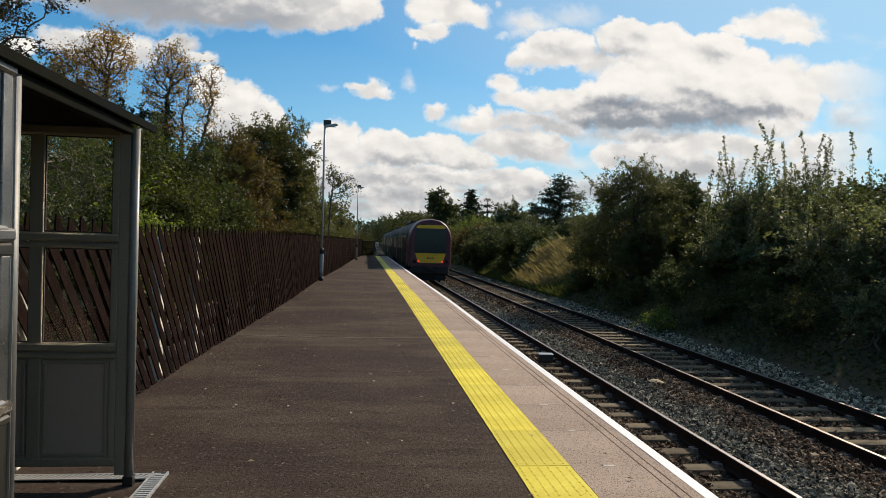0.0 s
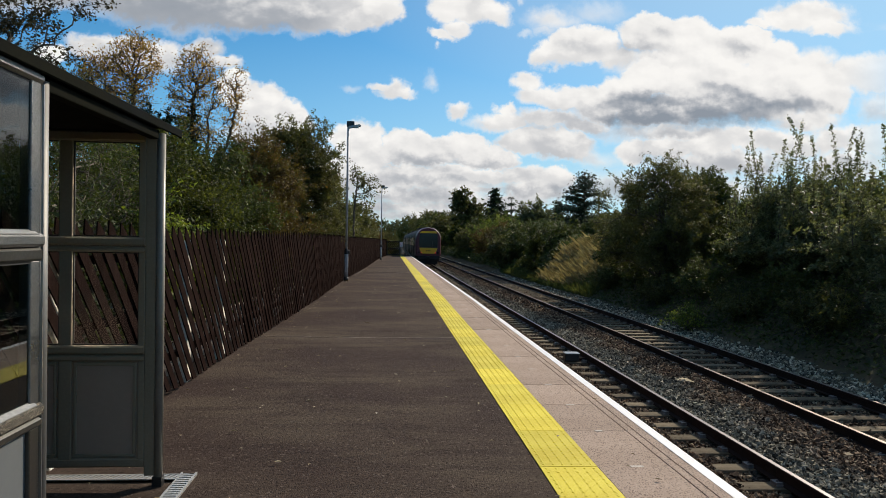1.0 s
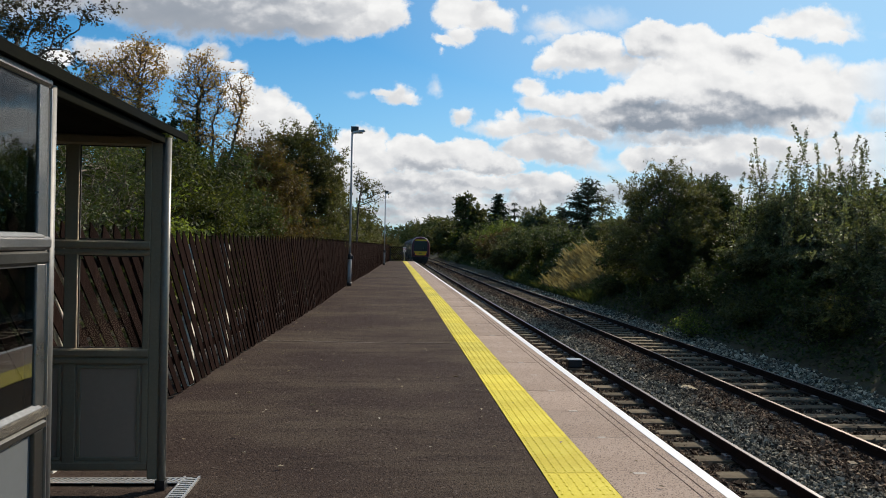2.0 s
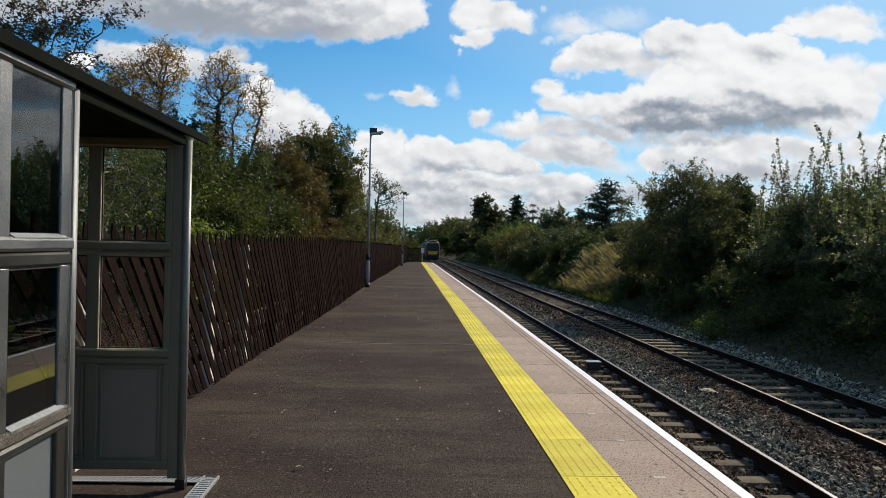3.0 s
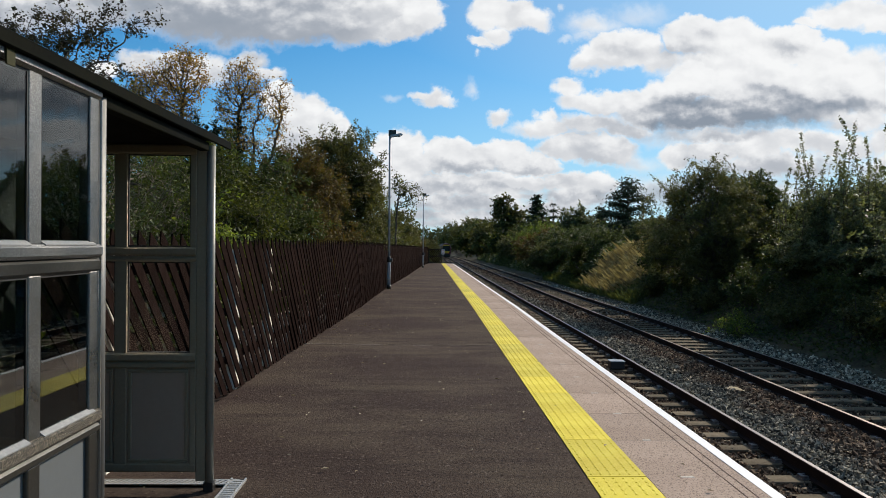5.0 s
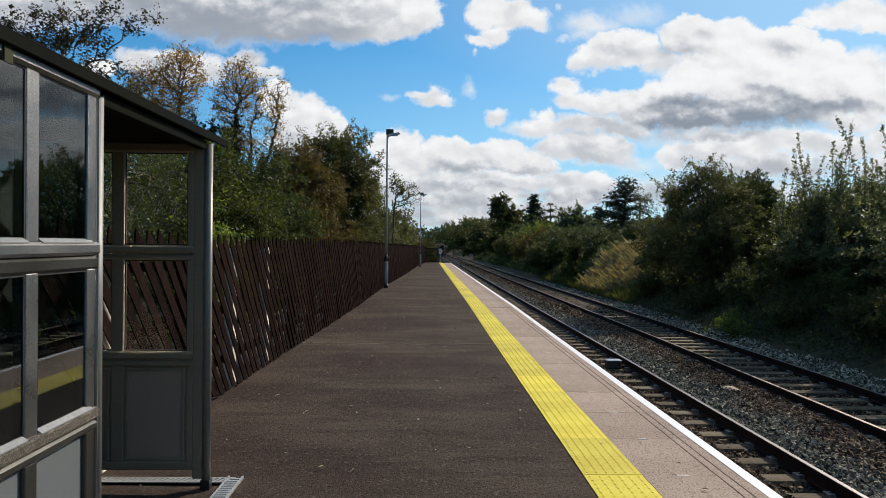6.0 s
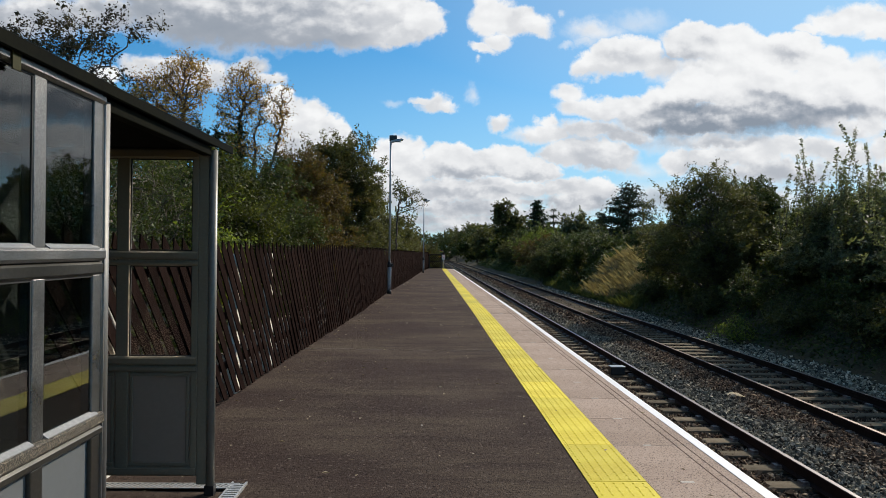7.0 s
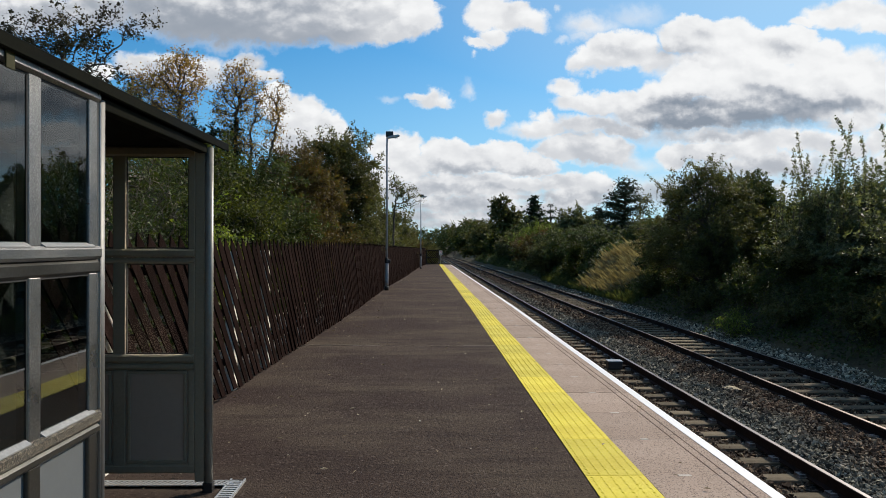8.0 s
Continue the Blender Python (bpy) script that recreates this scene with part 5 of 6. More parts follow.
def plant(name, label, category, at, lobes, clumps, per, size, leaf, bark=None, trunk=0.12, sigma=0.3, seed=1, stems=1, twigs=2, shell=0.5, shoots=0, shoot_len=1.8,
          slim=0.34, group="", ivy=0, drop=0.0, twig_len=0.9, fine=True, limbs=0.5):
    """A tree or large shrub. lobes: the masses of its crown (dx, dy, z, rx, ry, rz) from its foot; clumps of leaves sit on limbs that spring from the trunk."""
    rng = np.random.default_rng(seed)
    x, y = at
    foot = float(land_z(x, y)) - drop
    tree = thing(name, label, category, pose(x, y, foot), group=group)
    lobes = np.array(lobes, float)
    weight = (lobes[:, 3] * lobes[:, 4] * lobes[:, 5]) ** 0.75
    pick = rng.choice(len(lobes), clumps, p=weight / weight.sum())
    way = rng.normal(size=(clumps, 3))
    way /= np.linalg.norm(way, axis=1, keepdims=True)
    reach = (shell + (1 - shell) * rng.uniform(0, 1, clumps) ** 0.6) * rng.uniform(0.85, 1.12, clumps)
    spots = lobes[pick, :3] + way * reach[:, None] * lobes[pick, 3:]
    spots[:, 2] = np.maximum(spots[:, 2], 0.25 + 0.3 * rng.uniform(0, 1, clumps))
    lines = []
    top = lobes[:, 2].max()
    feet = [(rng.normal() * 0.25 * (stems > 1), rng.normal() * 0.25 * (stems > 1), 0) for _ in range(stems)]
    heads = []
    for i, f in enumerate(feet):
        lb = lobes[i % len(lobes)]
        head = np.array([lb[0] * 0.8, lb[1] * 0.8, lb[2] + 0.45 * lb[5]])
        pts, rad = limb(rng, f, head, trunk * (1.0 if stems == 1 else 0.6), trunk * 0.25, 9, 0.03, 0.05)
        rad[0] *= 1.35
        lines.append((pts, rad))
        heads.append(pts)
    twig_a, twig_b = [], []
    for c in spots:
        stem = heads[rng.integers(len(heads))]
        ok = stem[stem[:, 2] < max(c[2] * 0.95, 0.4)]
        start = ok[-1 - int(rng.integers(0, min(3, len(ok))))] if len(ok) else stem[0]
        r = trunk * 0.28
        pts, rad = limb(rng, start, c, r, 0.010, 5)
        if rng.uniform() < limbs:
            lines.append((pts, rad))
        for k in range(twigs + 2):
            foot_of = pts[4] if k == 0 else pts[3] + (pts[4] - pts[3]) * rng.uniform(0, 1)
            twig_a.append(foot_of)
            twig_b.append(foot_of + rng.normal(size=3) * sigma * twig_len * 1.2 + np.array([0, 0, sigma * 0.5]))
    twig_a, twig_b = np.array(twig_a), np.array(twig_b)
    total = clumps * per
    own = rng.integers(0, len(twig_a), total)
    t = rng.uniform(0.0, 1.05, (total, 1))
    at_leaf = twig_a[own] + (twig_b[own] - twig_a[own]) * t + rng.normal(size=(total, 3)) * (sigma * (0.30 - 0.16 * t)) * (1, 1, 0.8)
    if shoots:
        extra = []
        for _ in range(shoots):
            lb = lobes[rng.integers(len(lobes))]
            a = rng.uniform(0, 6.28)
            rr = rng.uniform(0, 0.85) ** 0.5
            b = np.array([lb[0] + lb[3] * rr * math.cos(a), lb[1] + lb[4] * rr * math.sin(a), lb[2] + lb[5] * math.sqrt(1 - rr * rr) * 0.8])
            ln = shoot_len * (0.4 + 0.8 * rng.uniform(0, 1) ** 2)
            e = b + np.array([rng.normal() * 0.10 * ln, rng.normal() * 0.10 * ln, ln])
            pts, rad = limb(rng, b, e, 0.013, 0.003, 5, 0.0, 0.03)
            lines.append((pts, rad))
            k = int(ln * 100)
            t = rng.uniform(0, 1, k) ** 0.8
            line_at = np.stack([np.interp(t, np.linspace(0, 1, 5), pts[:, i]) for i in range(3)], -1)
            extra.append(line_at + rng.normal(size=(k, 3)) * (0.024 + 0.05 * (1 - t))[:, None])
        at_leaf = np.concatenate([at_leaf] + extra)
    v, f = tubes(lines, 4)
    step = 1 if len(twig_a) < 1500 else 3
    ta, tb = twig_a[::step], twig_b[::step]
    w = np.array([[0.006, 0, 0], [-0.003, 0.005, 0], [-0.003, -0.005, 0]])
    tv = np.concatenate([ta[:, None] + w[None], np.repeat(tb[:, None], 3, 1) + w[None] * 0.35], 1).reshape(-1, 3)
    q = np.array([(0, 1, 4, 3), (1, 2, 5, 4), (2, 0, 3, 5)])
    tf = (q[None] + (len(v) + 6 * np.arange(len(ta)))[:, None, None]).reshape(-1, 4)
    part("trunk", smooth(mesh_of("trunk", np.concatenate([v, tv]), np.concatenate([f, tf]))), bark or BARK, tree, "branching woody trunk and limbs")
    keep = at_leaf[:, 2] > 0.02
    v, f = leaves(rng, at_leaf[keep], size, slim=slim, fine=fine)
    part("crown", mesh_of("crown", v, f), leaf, tree)
    if ivy:
        stem = heads[0]
        t = rng.uniform(0.05, 0.95, ivy)
        c = np.stack([np.interp(t, np.linspace(0, 1, 9), stem[:, i]) for i in range(3)], -1)
        c += rng.normal(size=(ivy, 3)) * (0.34, 0.34, 0.2)
        v, f = leaves(rng, c, 0.085)
        part("ivy", mesh_of("ivy", v, f), IVY, tree, "dark ivy on the stem")
    return tree


def grown_tree(name, label, at, lobes, buds, leaf, size, per, bark=None, seed=1, stems=1, step=0.15, kill=0.24, reach=1.2, tip=0.0045, sigma=0.07, leafy=0.016, lean=(0, 0), ivy=0, ivy_top=0.7,
               ivy_width=0.3, slim=0.36, bare=0.0, category="tree"):
    """An open tree whose limbs grow towards buds spread through the lobes of its crown (dx, dy, z, rx, ry, rz), forking on the way; leaves sit on the thin twigs."""
    rng = np.random.default_rng(seed)
    x, y = at
    foot = float(land_z(x, y))
    tree = thing(name, label, category, pose(x, y, foot))
    lobes = np.array(lobes, float)
    weight = lobes[:, 3] * lobes[:, 4] * lobes[:, 5]
    pick = rng.choice(len(lobes), buds, p=weight / weight.sum())
    way = rng.normal(size=(buds, 3))
    way /= np.linalg.norm(way, axis=1, keepdims=True)
    goal = lobes[pick, :3] + way * (rng.uniform(0, 1, (buds, 1)) ** 0.42) * lobes[pick, 3:]
    nodes, parent = [], []
    for i in range(stems):
        lb = lobes[i % len(lobes)]
        base = np.array([rng.normal() * 0.2 * (stems > 1), rng.normal() * 0.2 * (stems > 1), -0.1])
        end = np.array([lb[0] + lean[0], lb[1] + lean[1], lb[2] - 0.75 * lb[5]])
        k = max(3, int(np.linalg.norm(end - base) / step))
        bow = rng.normal(size=3) * (0.25, 0.25, 0)
        for j in range(k + 1):
            t = j / k
            nodes.append(base + (end - base) * t + bow * math.sin(t * math.pi) + rng.normal(size=3) * 0.02)
            parent.append(-1 if j == 0 else len(nodes) - 2)
    pts = np.array(nodes)
    dist = np.linalg.norm(goal[:, None] - pts[None], axis=2)
    near, gap = dist.argmin(1), dist.min(1)
    for _ in range(110):
        live = gap < reach if (gap < reach).any() else gap <= gap.min() + 1e-6
        if not len(goal) or not live.any():
            break
        pull = {}
        for g, k in zip(goal[live], near[live]):
            d = g - nodes[k]
            pull.setdefault(int(k), []).append(d / (np.linalg.norm(d) + 1e-9))
        fresh = []
        for k, ds in pull.items():
            d = np.mean(ds, 0) + rng.normal(size=3) * 0.28
            fresh.append(nodes[k] + d / (np.linalg.norm(d) + 1e-9) * step)
            parent.append(k)
        first = len(nodes)
        nodes += fresh
        dist = np.linalg.norm(goal[:, None] - np.array(fresh)[None], axis=2)
        better = dist.min(1) < gap
        near = np.where(better, dist.argmin(1) + first, near)
        gap = np.minimum(gap, dist.min(1))
        stay = gap > kill
        goal, near, gap = goal[stay], near[stay], gap[stay]
        if not len(goal):
            break
    pts, parent = np.array(nodes), np.array(parent)
    flow = np.full(len(pts), tip ** 2.4)
    for i in range(len(pts) - 1, 0, -1):
        if parent[i] >= 0:
            flow[parent[i]] += flow[i]
    rad = flow ** (1 / 2.4)
    child = np.nonzero(parent >= 0)[0]
    a, b = pts[parent[child]], pts[child]
    # fine twigs off the thin limbs
    thin = np.nonzero(rad < leafy)[0]
    own = rng.choice(thin, len(thin) * 2)
    d = rng.normal(size=(len(own), 3)) + (0, 0, 0.35)
    tw = pts[own] + d / np.linalg.norm(d, axis=1, keepdims=True) * rng.uniform(0.10, 0.30, (len(own), 1))
    a, b = np.concatenate([a, pts[own]]), np.concatenate([b, tw])
    ra = np.concatenate([np.minimum(rad[parent[child]], rad[child] * 1.5), np.full(len(own), tip * 0.8)])
    rb = np.concatenate([rad[child], np.full(len(own), tip * 0.4)])
    along = (b - a) / (np.linalg.norm(b - a, axis=1, keepdims=True) + 1e-9)
    u = np.cross(along, (0.31, 0.83, 0.46))
    u /= np.linalg.norm(u, axis=1, keepdims=True) + 1e-9
    w = np.cross(along, u)
    sides = 5
    ang = np.arange(sides) * 2 * math.pi / sides
    ring = u[:, None] * np.cos(ang)[None, :, None] + w[:, None] * np.sin(ang)[None, :, None]
    v = np.concatenate([a[:, None] + ring * ra[:, None, None], b[:, None] + ring * rb[:, None, None]], 1).reshape(-1, 3)
    i = np.arange(sides)
    q = np.stack([i, (i + 1) % sides, (i + 1) % sides + sides, i + sides], -1)
    f = (q[None] + (2 * sides * np.arange(len(a)))[:, None, None]).reshape(-1, 4)
    part("trunk", smooth(mesh_of("trunk", v, f)), bark or BARK, tree, "branching woody trunk and limbs")
    green = own[rng.uniform(0, 1, len(own)) > bare] if bare else own
    sel = rng.integers(0, len(own), len(green) * per)
    t = rng.uniform(0.1, 1.1, (len(sel), 1))
    c = pts[own[sel]] + (tw[sel] - pts[own[sel]]) * t + rng.normal(size=(len(sel), 3)) * sigma
    v, f = leaves(rng, c, size, slim=slim, fine=False)
    part("crown", mesh_of("crown", v, f), leaf, tree)
    if ivy:
        thick = np.nonzero((rad > np.quantile(rad, 0.93)) & (pts[:, 2] < ivy_top * pts[:, 2].max()))[0]
        c = pts[rng.choice(thick, ivy)] + rng.normal(size=(ivy, 3)) * (ivy_width, ivy_width, 0.16)
        v, f = leaves(rng, c, 0.075)
        part("ivy", mesh_of("ivy", v, f), IVY, tree, "dark ivy on the stem")
    return tree


def conifer(name, label, at, height, width, tiers, seed, leaf=NEEDLE, droop=0.15, dense=60, size=0.3, flat=0.10):
    """A conifer: straight trunk, tiers of drooping boughs with flat sprays."""
    rng = np.random.default_rng(seed)
    x, y = at
    tree = thing(name, label, "tree", pose(x, y, float(land_z(x, y))))
    lines = [(np.array([(0, 0, 0), (0.05, 0, height * 0.5), (0, 0.03, height)]), np.array([0.22, 0.14, 0.03]))]
    spots = []
    for i in range(tiers):
        t = i / (tiers - 1)
        z = height * (0.12 + 0.86 * t)
        r = width * (1 - t) ** 0.8 * rng.uniform(0.75, 1.1) + 0.25
        for j in range(7):
            a = rng.uniform(0, 6.28)
            rr = r * rng.uniform(0.6, 1.1)
            end = np.array([rr * math.cos(a), rr * math.sin(a), z - rr * droop + rng.normal() * 0.15])
            pts, rad = limb(rng, (0, 0, z), end, 0.05, 0.012, 5, 0.06, 0.04)
            lines.append((pts, rad))
            k = max(6, int(dense * rr / width))
            u = rng.uniform(0.15, 1.0, k)
            c = np.stack([np.interp(u, np.linspace(0, 1, 5), pts[:, i2]) for i2 in range(3)], -1)
            spots.append(c + rng.normal(size=(k, 3)) * (0.28, 0.28, flat) * (0.5 + width / 4))
    v, f = tubes(lines, 4)
    part("trunk", smooth(mesh_of("trunk", v, f)), BARK, tree)
    v, f = leaves(rng, np.concatenate(spots), size, up=0.9, slim=0.3)
    part("crown", mesh_of("crown", v, f), leaf, tree)
    return tree


def blades(rng, xs, ys, height, width, lean):
    """Grass: one bent blade at each place."""
    n = len(xs)
    h = height * rng.lognormal(0, 0.3, n)
    a = rng.uniform(0, 6.28, n)
    b = rng.uniform(0, 6.28, n)
    foot = np.stack([xs, ys, land_z(xs, ys) - 0.02], -1)
    side = np.stack([np.cos(a), np.sin(a), np.zeros(n)], -1) * width
    bow = np.stack([np.cos(b), np.sin(b), np.zeros(n)], -1) * (lean * h)[:, None]
    up = np.stack([np.zeros(n), np.zeros(n), h], -1)
    verts = np.stack([foot - side, foot + side, foot + up * 0.6 + bow * 0.35 + side * 0.7, foot + up + bow], 1)
    return verts.reshape(-1, 3), np.arange(4 * n).reshape(n, 4)


# behind the fence
grown_tree("tree", "dusky-leaved thin-branched tree over the shelter", (-6.1, 11.8), [(0.0, 0, 5.0, 0.65, 0.6, 0.75), (0.85, -0.1, 5.15, 0.35, 0.4, 0.5), (1.35, -0.1, 5.36, 0.35, 0.2, 0.12), (1.85, -0.1, 5.36, 0.25, 0.15, 0.06), (-1.0, 0.2, 5.2, 0.6, 0.5, 0.35), (0.7, 0, 4.45, 0.5, 0.4, 0.3), (-0.2, 0.2, 4.0, 0.8, 0.5, 0.5)],
           460, LEAF_PURPLE, 0.044, 12, BARK, 31, 1, step=0.10, kill=0.14, tip=0.0036, sigma=0.035, leafy=0.010)
grown_tree("hawthorn_tree", "half-bare golden autumn tree with ivy on its stem", (-7.0, 20.0), [(0.0, 0, 6.5, 0.65, 0.7, 0.9), (-0.9, 0.2, 6.0, 0.8, 0.8, 0.85), (-1.6, 0, 5.4, 0.7, 0.7, 0.8), (0.0, -0.3, 5.3, 0.6, 0.6, 0.6), (-0.6, 0, 4.6, 1.0, 0.7, 0.6)],
           1500, LEAF_GOLD, 0.052, 12, BARK, 32, 2, step=0.12, kill=0.15, tip=0.0055, sigma=0.08, leafy=0.014, bare=0.15, ivy=9000, ivy_top=0.86, ivy_width=0.26)
grown_tree("hawthorn_tree", "half-bare golden autumn tree with twisted limbs", (-5.45, 20.4), [(-0.05, 0, 6.4, 0.55, 0.6, 0.85), (0.35, 0.1, 6.0, 0.55, 0.6, 0.8), (1.15, 0.1, 6.1, 0.28, 0.35, 0.65), (0.95, 0, 5.3, 0.4, 0.5, 0.5), (-0.4, 0, 5.6, 0.45, 0.5, 0.7), (-0.1, 0, 4.8, 0.8, 0.6, 0.5)],
           1000, LEAF_GOLD, 0.050, 10, BARK, 33, 3, step=0.12, kill=0.15, tip=0.0058, sigma=0.075, leafy=0.014, bare=0.2, ivy=4200, ivy_top=0.80, ivy_width=0.15)
plant("shrub", "dark ivy-clad stump between the autumn trees", "shrub", (-6.35, 20.1), [(0, 0, 4.4, 0.45, 0.5, 1.35), (-0.2, 0, 3.2, 0.7, 0.7, 1.4), (0.5, 0, 3.0, 0.8, 0.7, 1.4)], 150, 150, 0.07, IVY, BARK, 0.12, 0.22, 30, 2, 1, 0.5)
grown_tree("hedge_shrub", "tangle of pale bare twigs behind the fence", (-3.9, 8.6), [(0, 0, 2.4, 0.9, 0.9, 0.7), (-0.4, -0.6, 1.6, 0.8, 0.7, 0.8), (0.3, 0.7, 2.0, 0.7, 0.7, 0.9)],
           420, LEAF_DARK, 0.04, 3, BARK_PALE, 29, 4, step=0.12, kill=0.17, tip=0.0045, sigma=0.05, leafy=0.012, category="shrub")
# lime leaf colour stands in for sunlight on this bit of hedge
plant("shrub", "shrub close behind the fence, coloured lime as if sunlit", "shrub", (-2.85, 9.3), [(0, 0, 1.75, 0.32, 0.6, 0.75), (-0.3, 0.9, 1.5, 0.4, 0.6, 0.6)], 70, 110, 0.045, LEAF_LIME, BARK, 0.04, 0.16, 28, 3, 2, 0.4)
plant("hedge_shrub", "dense dark green hawthorn shrub behind the fence", "shrub", (-4.2, 8.8), [(0, 0, 1.8, 1.4, 1.6, 1.5), (-0.9, 1.2, 2.2, 1.5, 1.5, 1.4), (0.2, -1.5, 1.7, 1.2, 1.2, 1.4)],
      150, 430, 0.037, LEAF_DARK, BARK_PALE, 0.10, 0.31, 34, 4, 7, 0.6)
plant("hedge_shrub", "dense green hedge shrub with lit leaves", "shrub", (-4.4, 12.8), [(0.2, 0, 1.8, 1.5, 1.7, 1.45), (-0.8, 1.2, 2.1, 1.6, 1.6, 1.2), (0.5, -1.4, 1.8, 1.2, 1.3, 1.35)],
      120, 680, 0.045, LEAF_GREEN, BARK, 0.10, 0.31, 35, 4, 3, 0.6)
plant("hedge_shrub", "tangled dark shrub with ivy behind the shelter", "shrub", (-5.6, 5.8), [(0, 0, 1.7, 1.6, 2.0, 1.7), (-0.5, -2.5, 1.8, 1.6, 2.0, 1.8)],
      250, 300, 0.036, LEAF_PURPLE, BARK_PALE, 0.10, 0.22, 36, 4, 6, 0.45, twig_len=1.8)
plant("hedge_shrub", "dark green shrub behind the fence", "shrub", (-4.9, 16.4), [(0, 0, 2.1, 1.8, 1.8, 1.7), (0.9, 1.0, 2.2, 1.3, 1.5, 1.6), (-0.4, 0.2, 2.6, 1.4, 1.4, 1.1)],
      150, 500, 0.058, LEAF_DARK, BARK, 0.12, 0.34, 37, 4, 3, 0.6)
plant("tree", "broad tree turning russet brown behind the fence", "tree", (-4.2, 21.4), [(0.2, 0, 2.6, 1.6, 1.9, 2.0), (0.3, 0.4, 3.5, 1.2, 1.5, 1.3), (-0.6, -0.8, 2.4, 1.4, 1.4, 1.8), (0.9, -0.8, 1.8, 1.1, 1.3, 1.4)],
      190, 500, 0.058, LEAF_RUSSET, BARK, 0.15, 0.33, 38, 3, 3, 0.6, shoots=10, shoot_len=0.6)
plant("tree", "round green-topped tree behind the fence", "tree", (-3.3, 25.2), [(0.2, 0, 4.0, 1.5, 1.6, 1.7), (0.6, 0.8, 2.8, 0.95, 1.5, 2.1), (-0.8, 0.2, 3.7, 1.2, 1.4, 1.7), (0.6, -0.6, 4.9, 0.8, 0.8, 0.8)],
      170, 500, 0.062, LEAF_OLIVE, BARK, 0.15, 0.34, 39, 3, 3, 0.6, shoots=16, shoot_len=0.9)
grown_tree("tree", "slender open tree with leaning limb and sparse leaves", (-1.82, 38.0), [(0.1, 0, 5.5, 0.45, 0.5, 0.8), (0.8, 0, 5.3, 0.6, 0.5, 0.55), (1.25, 0, 4.95, 0.45, 0.4, 0.4), (0.45, 0, 4.6, 0.45, 0.4, 0.5)],
           240, LEAF_OLIVE, 0.085, 8, BARK, 40, 1, step=0.16, kill=0.24, tip=0.008, sigma=0.08, leafy=0.022)
plant("tree", "slim leafy tree beside the lamp column", "tree", (-2.9, 31.0), [(0.5, 0, 3.2, 0.6, 0.8, 1.8), (0.3, 0.6, 2.0, 0.9, 1.2, 1.2)], 130, 130, 0.08, LEAF_OLIVE, BARK_PALE, 0.09, 0.22, 41, 3, 3, 0.4)
for i, (x, y, h, lf) in enumerate([(-3.0, 43, 1.9, LEAF_OLIVE), (-2.6, 49, 2.1, LEAF_OLIVE), (-2.5, 54, 2.6, LEAF_OLIVE), (-2.3, 60, 3.0, LEAF_OLIVE), (-1.9, 67.5, 2.2, LEAF_RUSSET), (-2.4, 77, 2.2, LEAF_OLIVE), (-4, 90, 2.6, LEAF_OLIVE), (-6, 108, 3.0, LEAF_DARK)]):
    plant("hedge_shrub", "olive-green hedge shrub beyond the fence", "shrub", (x, y), [(0, 0, h, 1.5, 2.8, h * 0.85), (0.3, 2.2, h * 0.8, 1.2, 1.8, h * 0.7), (-1.2, -1.5, h * 0.95, 1.5, 2.0, h * 0.8)],
          150, 100, 0.12, lf, BARK, 0.1, 0.32, 50 + i, 3, 1, 0.6, group="hedge beyond the fence", limbs=0.3, shoots=8, shoot_len=1.1)

for i, (x, y, h) in enumerate([(0.3, 79.0, 1.9), (-0.6, 86.0, 2.1), (0.2, 97.0, 2.0)]):
    plant("hedge_shrub", "olive shrub past the end of the platform", "shrub", (x, y), [(0, 0, h, 1.0, 1.6, h * 0.9), (-0.6, 0.8, h * 0.9, 1.0, 1.4, h * 0.8)], 90, 110, 0.12, LEAF_OLIVE, BARK, 0.06, 0.28, 45 + i, 3, 2, 0.5, limbs=0.4, shoots=9, shoot_len=1.2)

# on the bank across the line
plant("shrub", "tall dark thicket with upright leafy shoots", "shrub", (12.2, 19.4), [(0, 0, 1.05, 1.9, 1.6, 1.2), (-1.25, 0.6, 0.65, 1.05, 1.3, 1.1), (1.4, 0.3, 1.1, 1.6, 1.6, 1.15), (-1.0, -1.2, 0.4, 1.0, 1.3, 0.8)],
      170, 430, 0.068, LEAF_GREY, BARK, 0.10, 0.34, 61, 5, 3, 0.6, shoots=100, shoot_len=2.1, slim=0.30)
plant("shrub", "grey-green bush with pale leaves on the bank", "shrub", (11.9, 14.6), [(0, 0, 0.8, 1.5, 1.6, 1.0), (-1.1, 0.4, 0.4, 0.9, 1.3, 0.8), (1.6, -0.6, 1.0, 1.6, 1.8, 1.1)],
      140, 340, 0.068, LEAF_GREY, BARK, 0.10, 0.36, 62, 5, 3, 0.6, shoots=26, shoot_len=0.9, slim=0.30)
plant("shrub", "low pale grey-green bush at the foot of the bank", "shrub", (10.3, 13.0), [(0, 0, 0.6, 0.6, 0.8, 0.6), (0.5, -0.5, 0.8, 0.6, 0.6, 0.6)], 90, 150, 0.055, LEAF_GREY, BARK, 0.04, 0.2, 60, 4, 2, 0.4)
plant("shrub", "shaded green shrub on the bank", "shrub", (13.0, 9.0), [(0, 0, 1.5, 2.2, 2.2, 1.9), (-1.4, 0.5, 1.0, 1.4, 1.8, 1.3)], 240, 130, 0.08, LEAF_DARK, BARK, 0.10, 0.28, 63, 4, 2, 0.5)
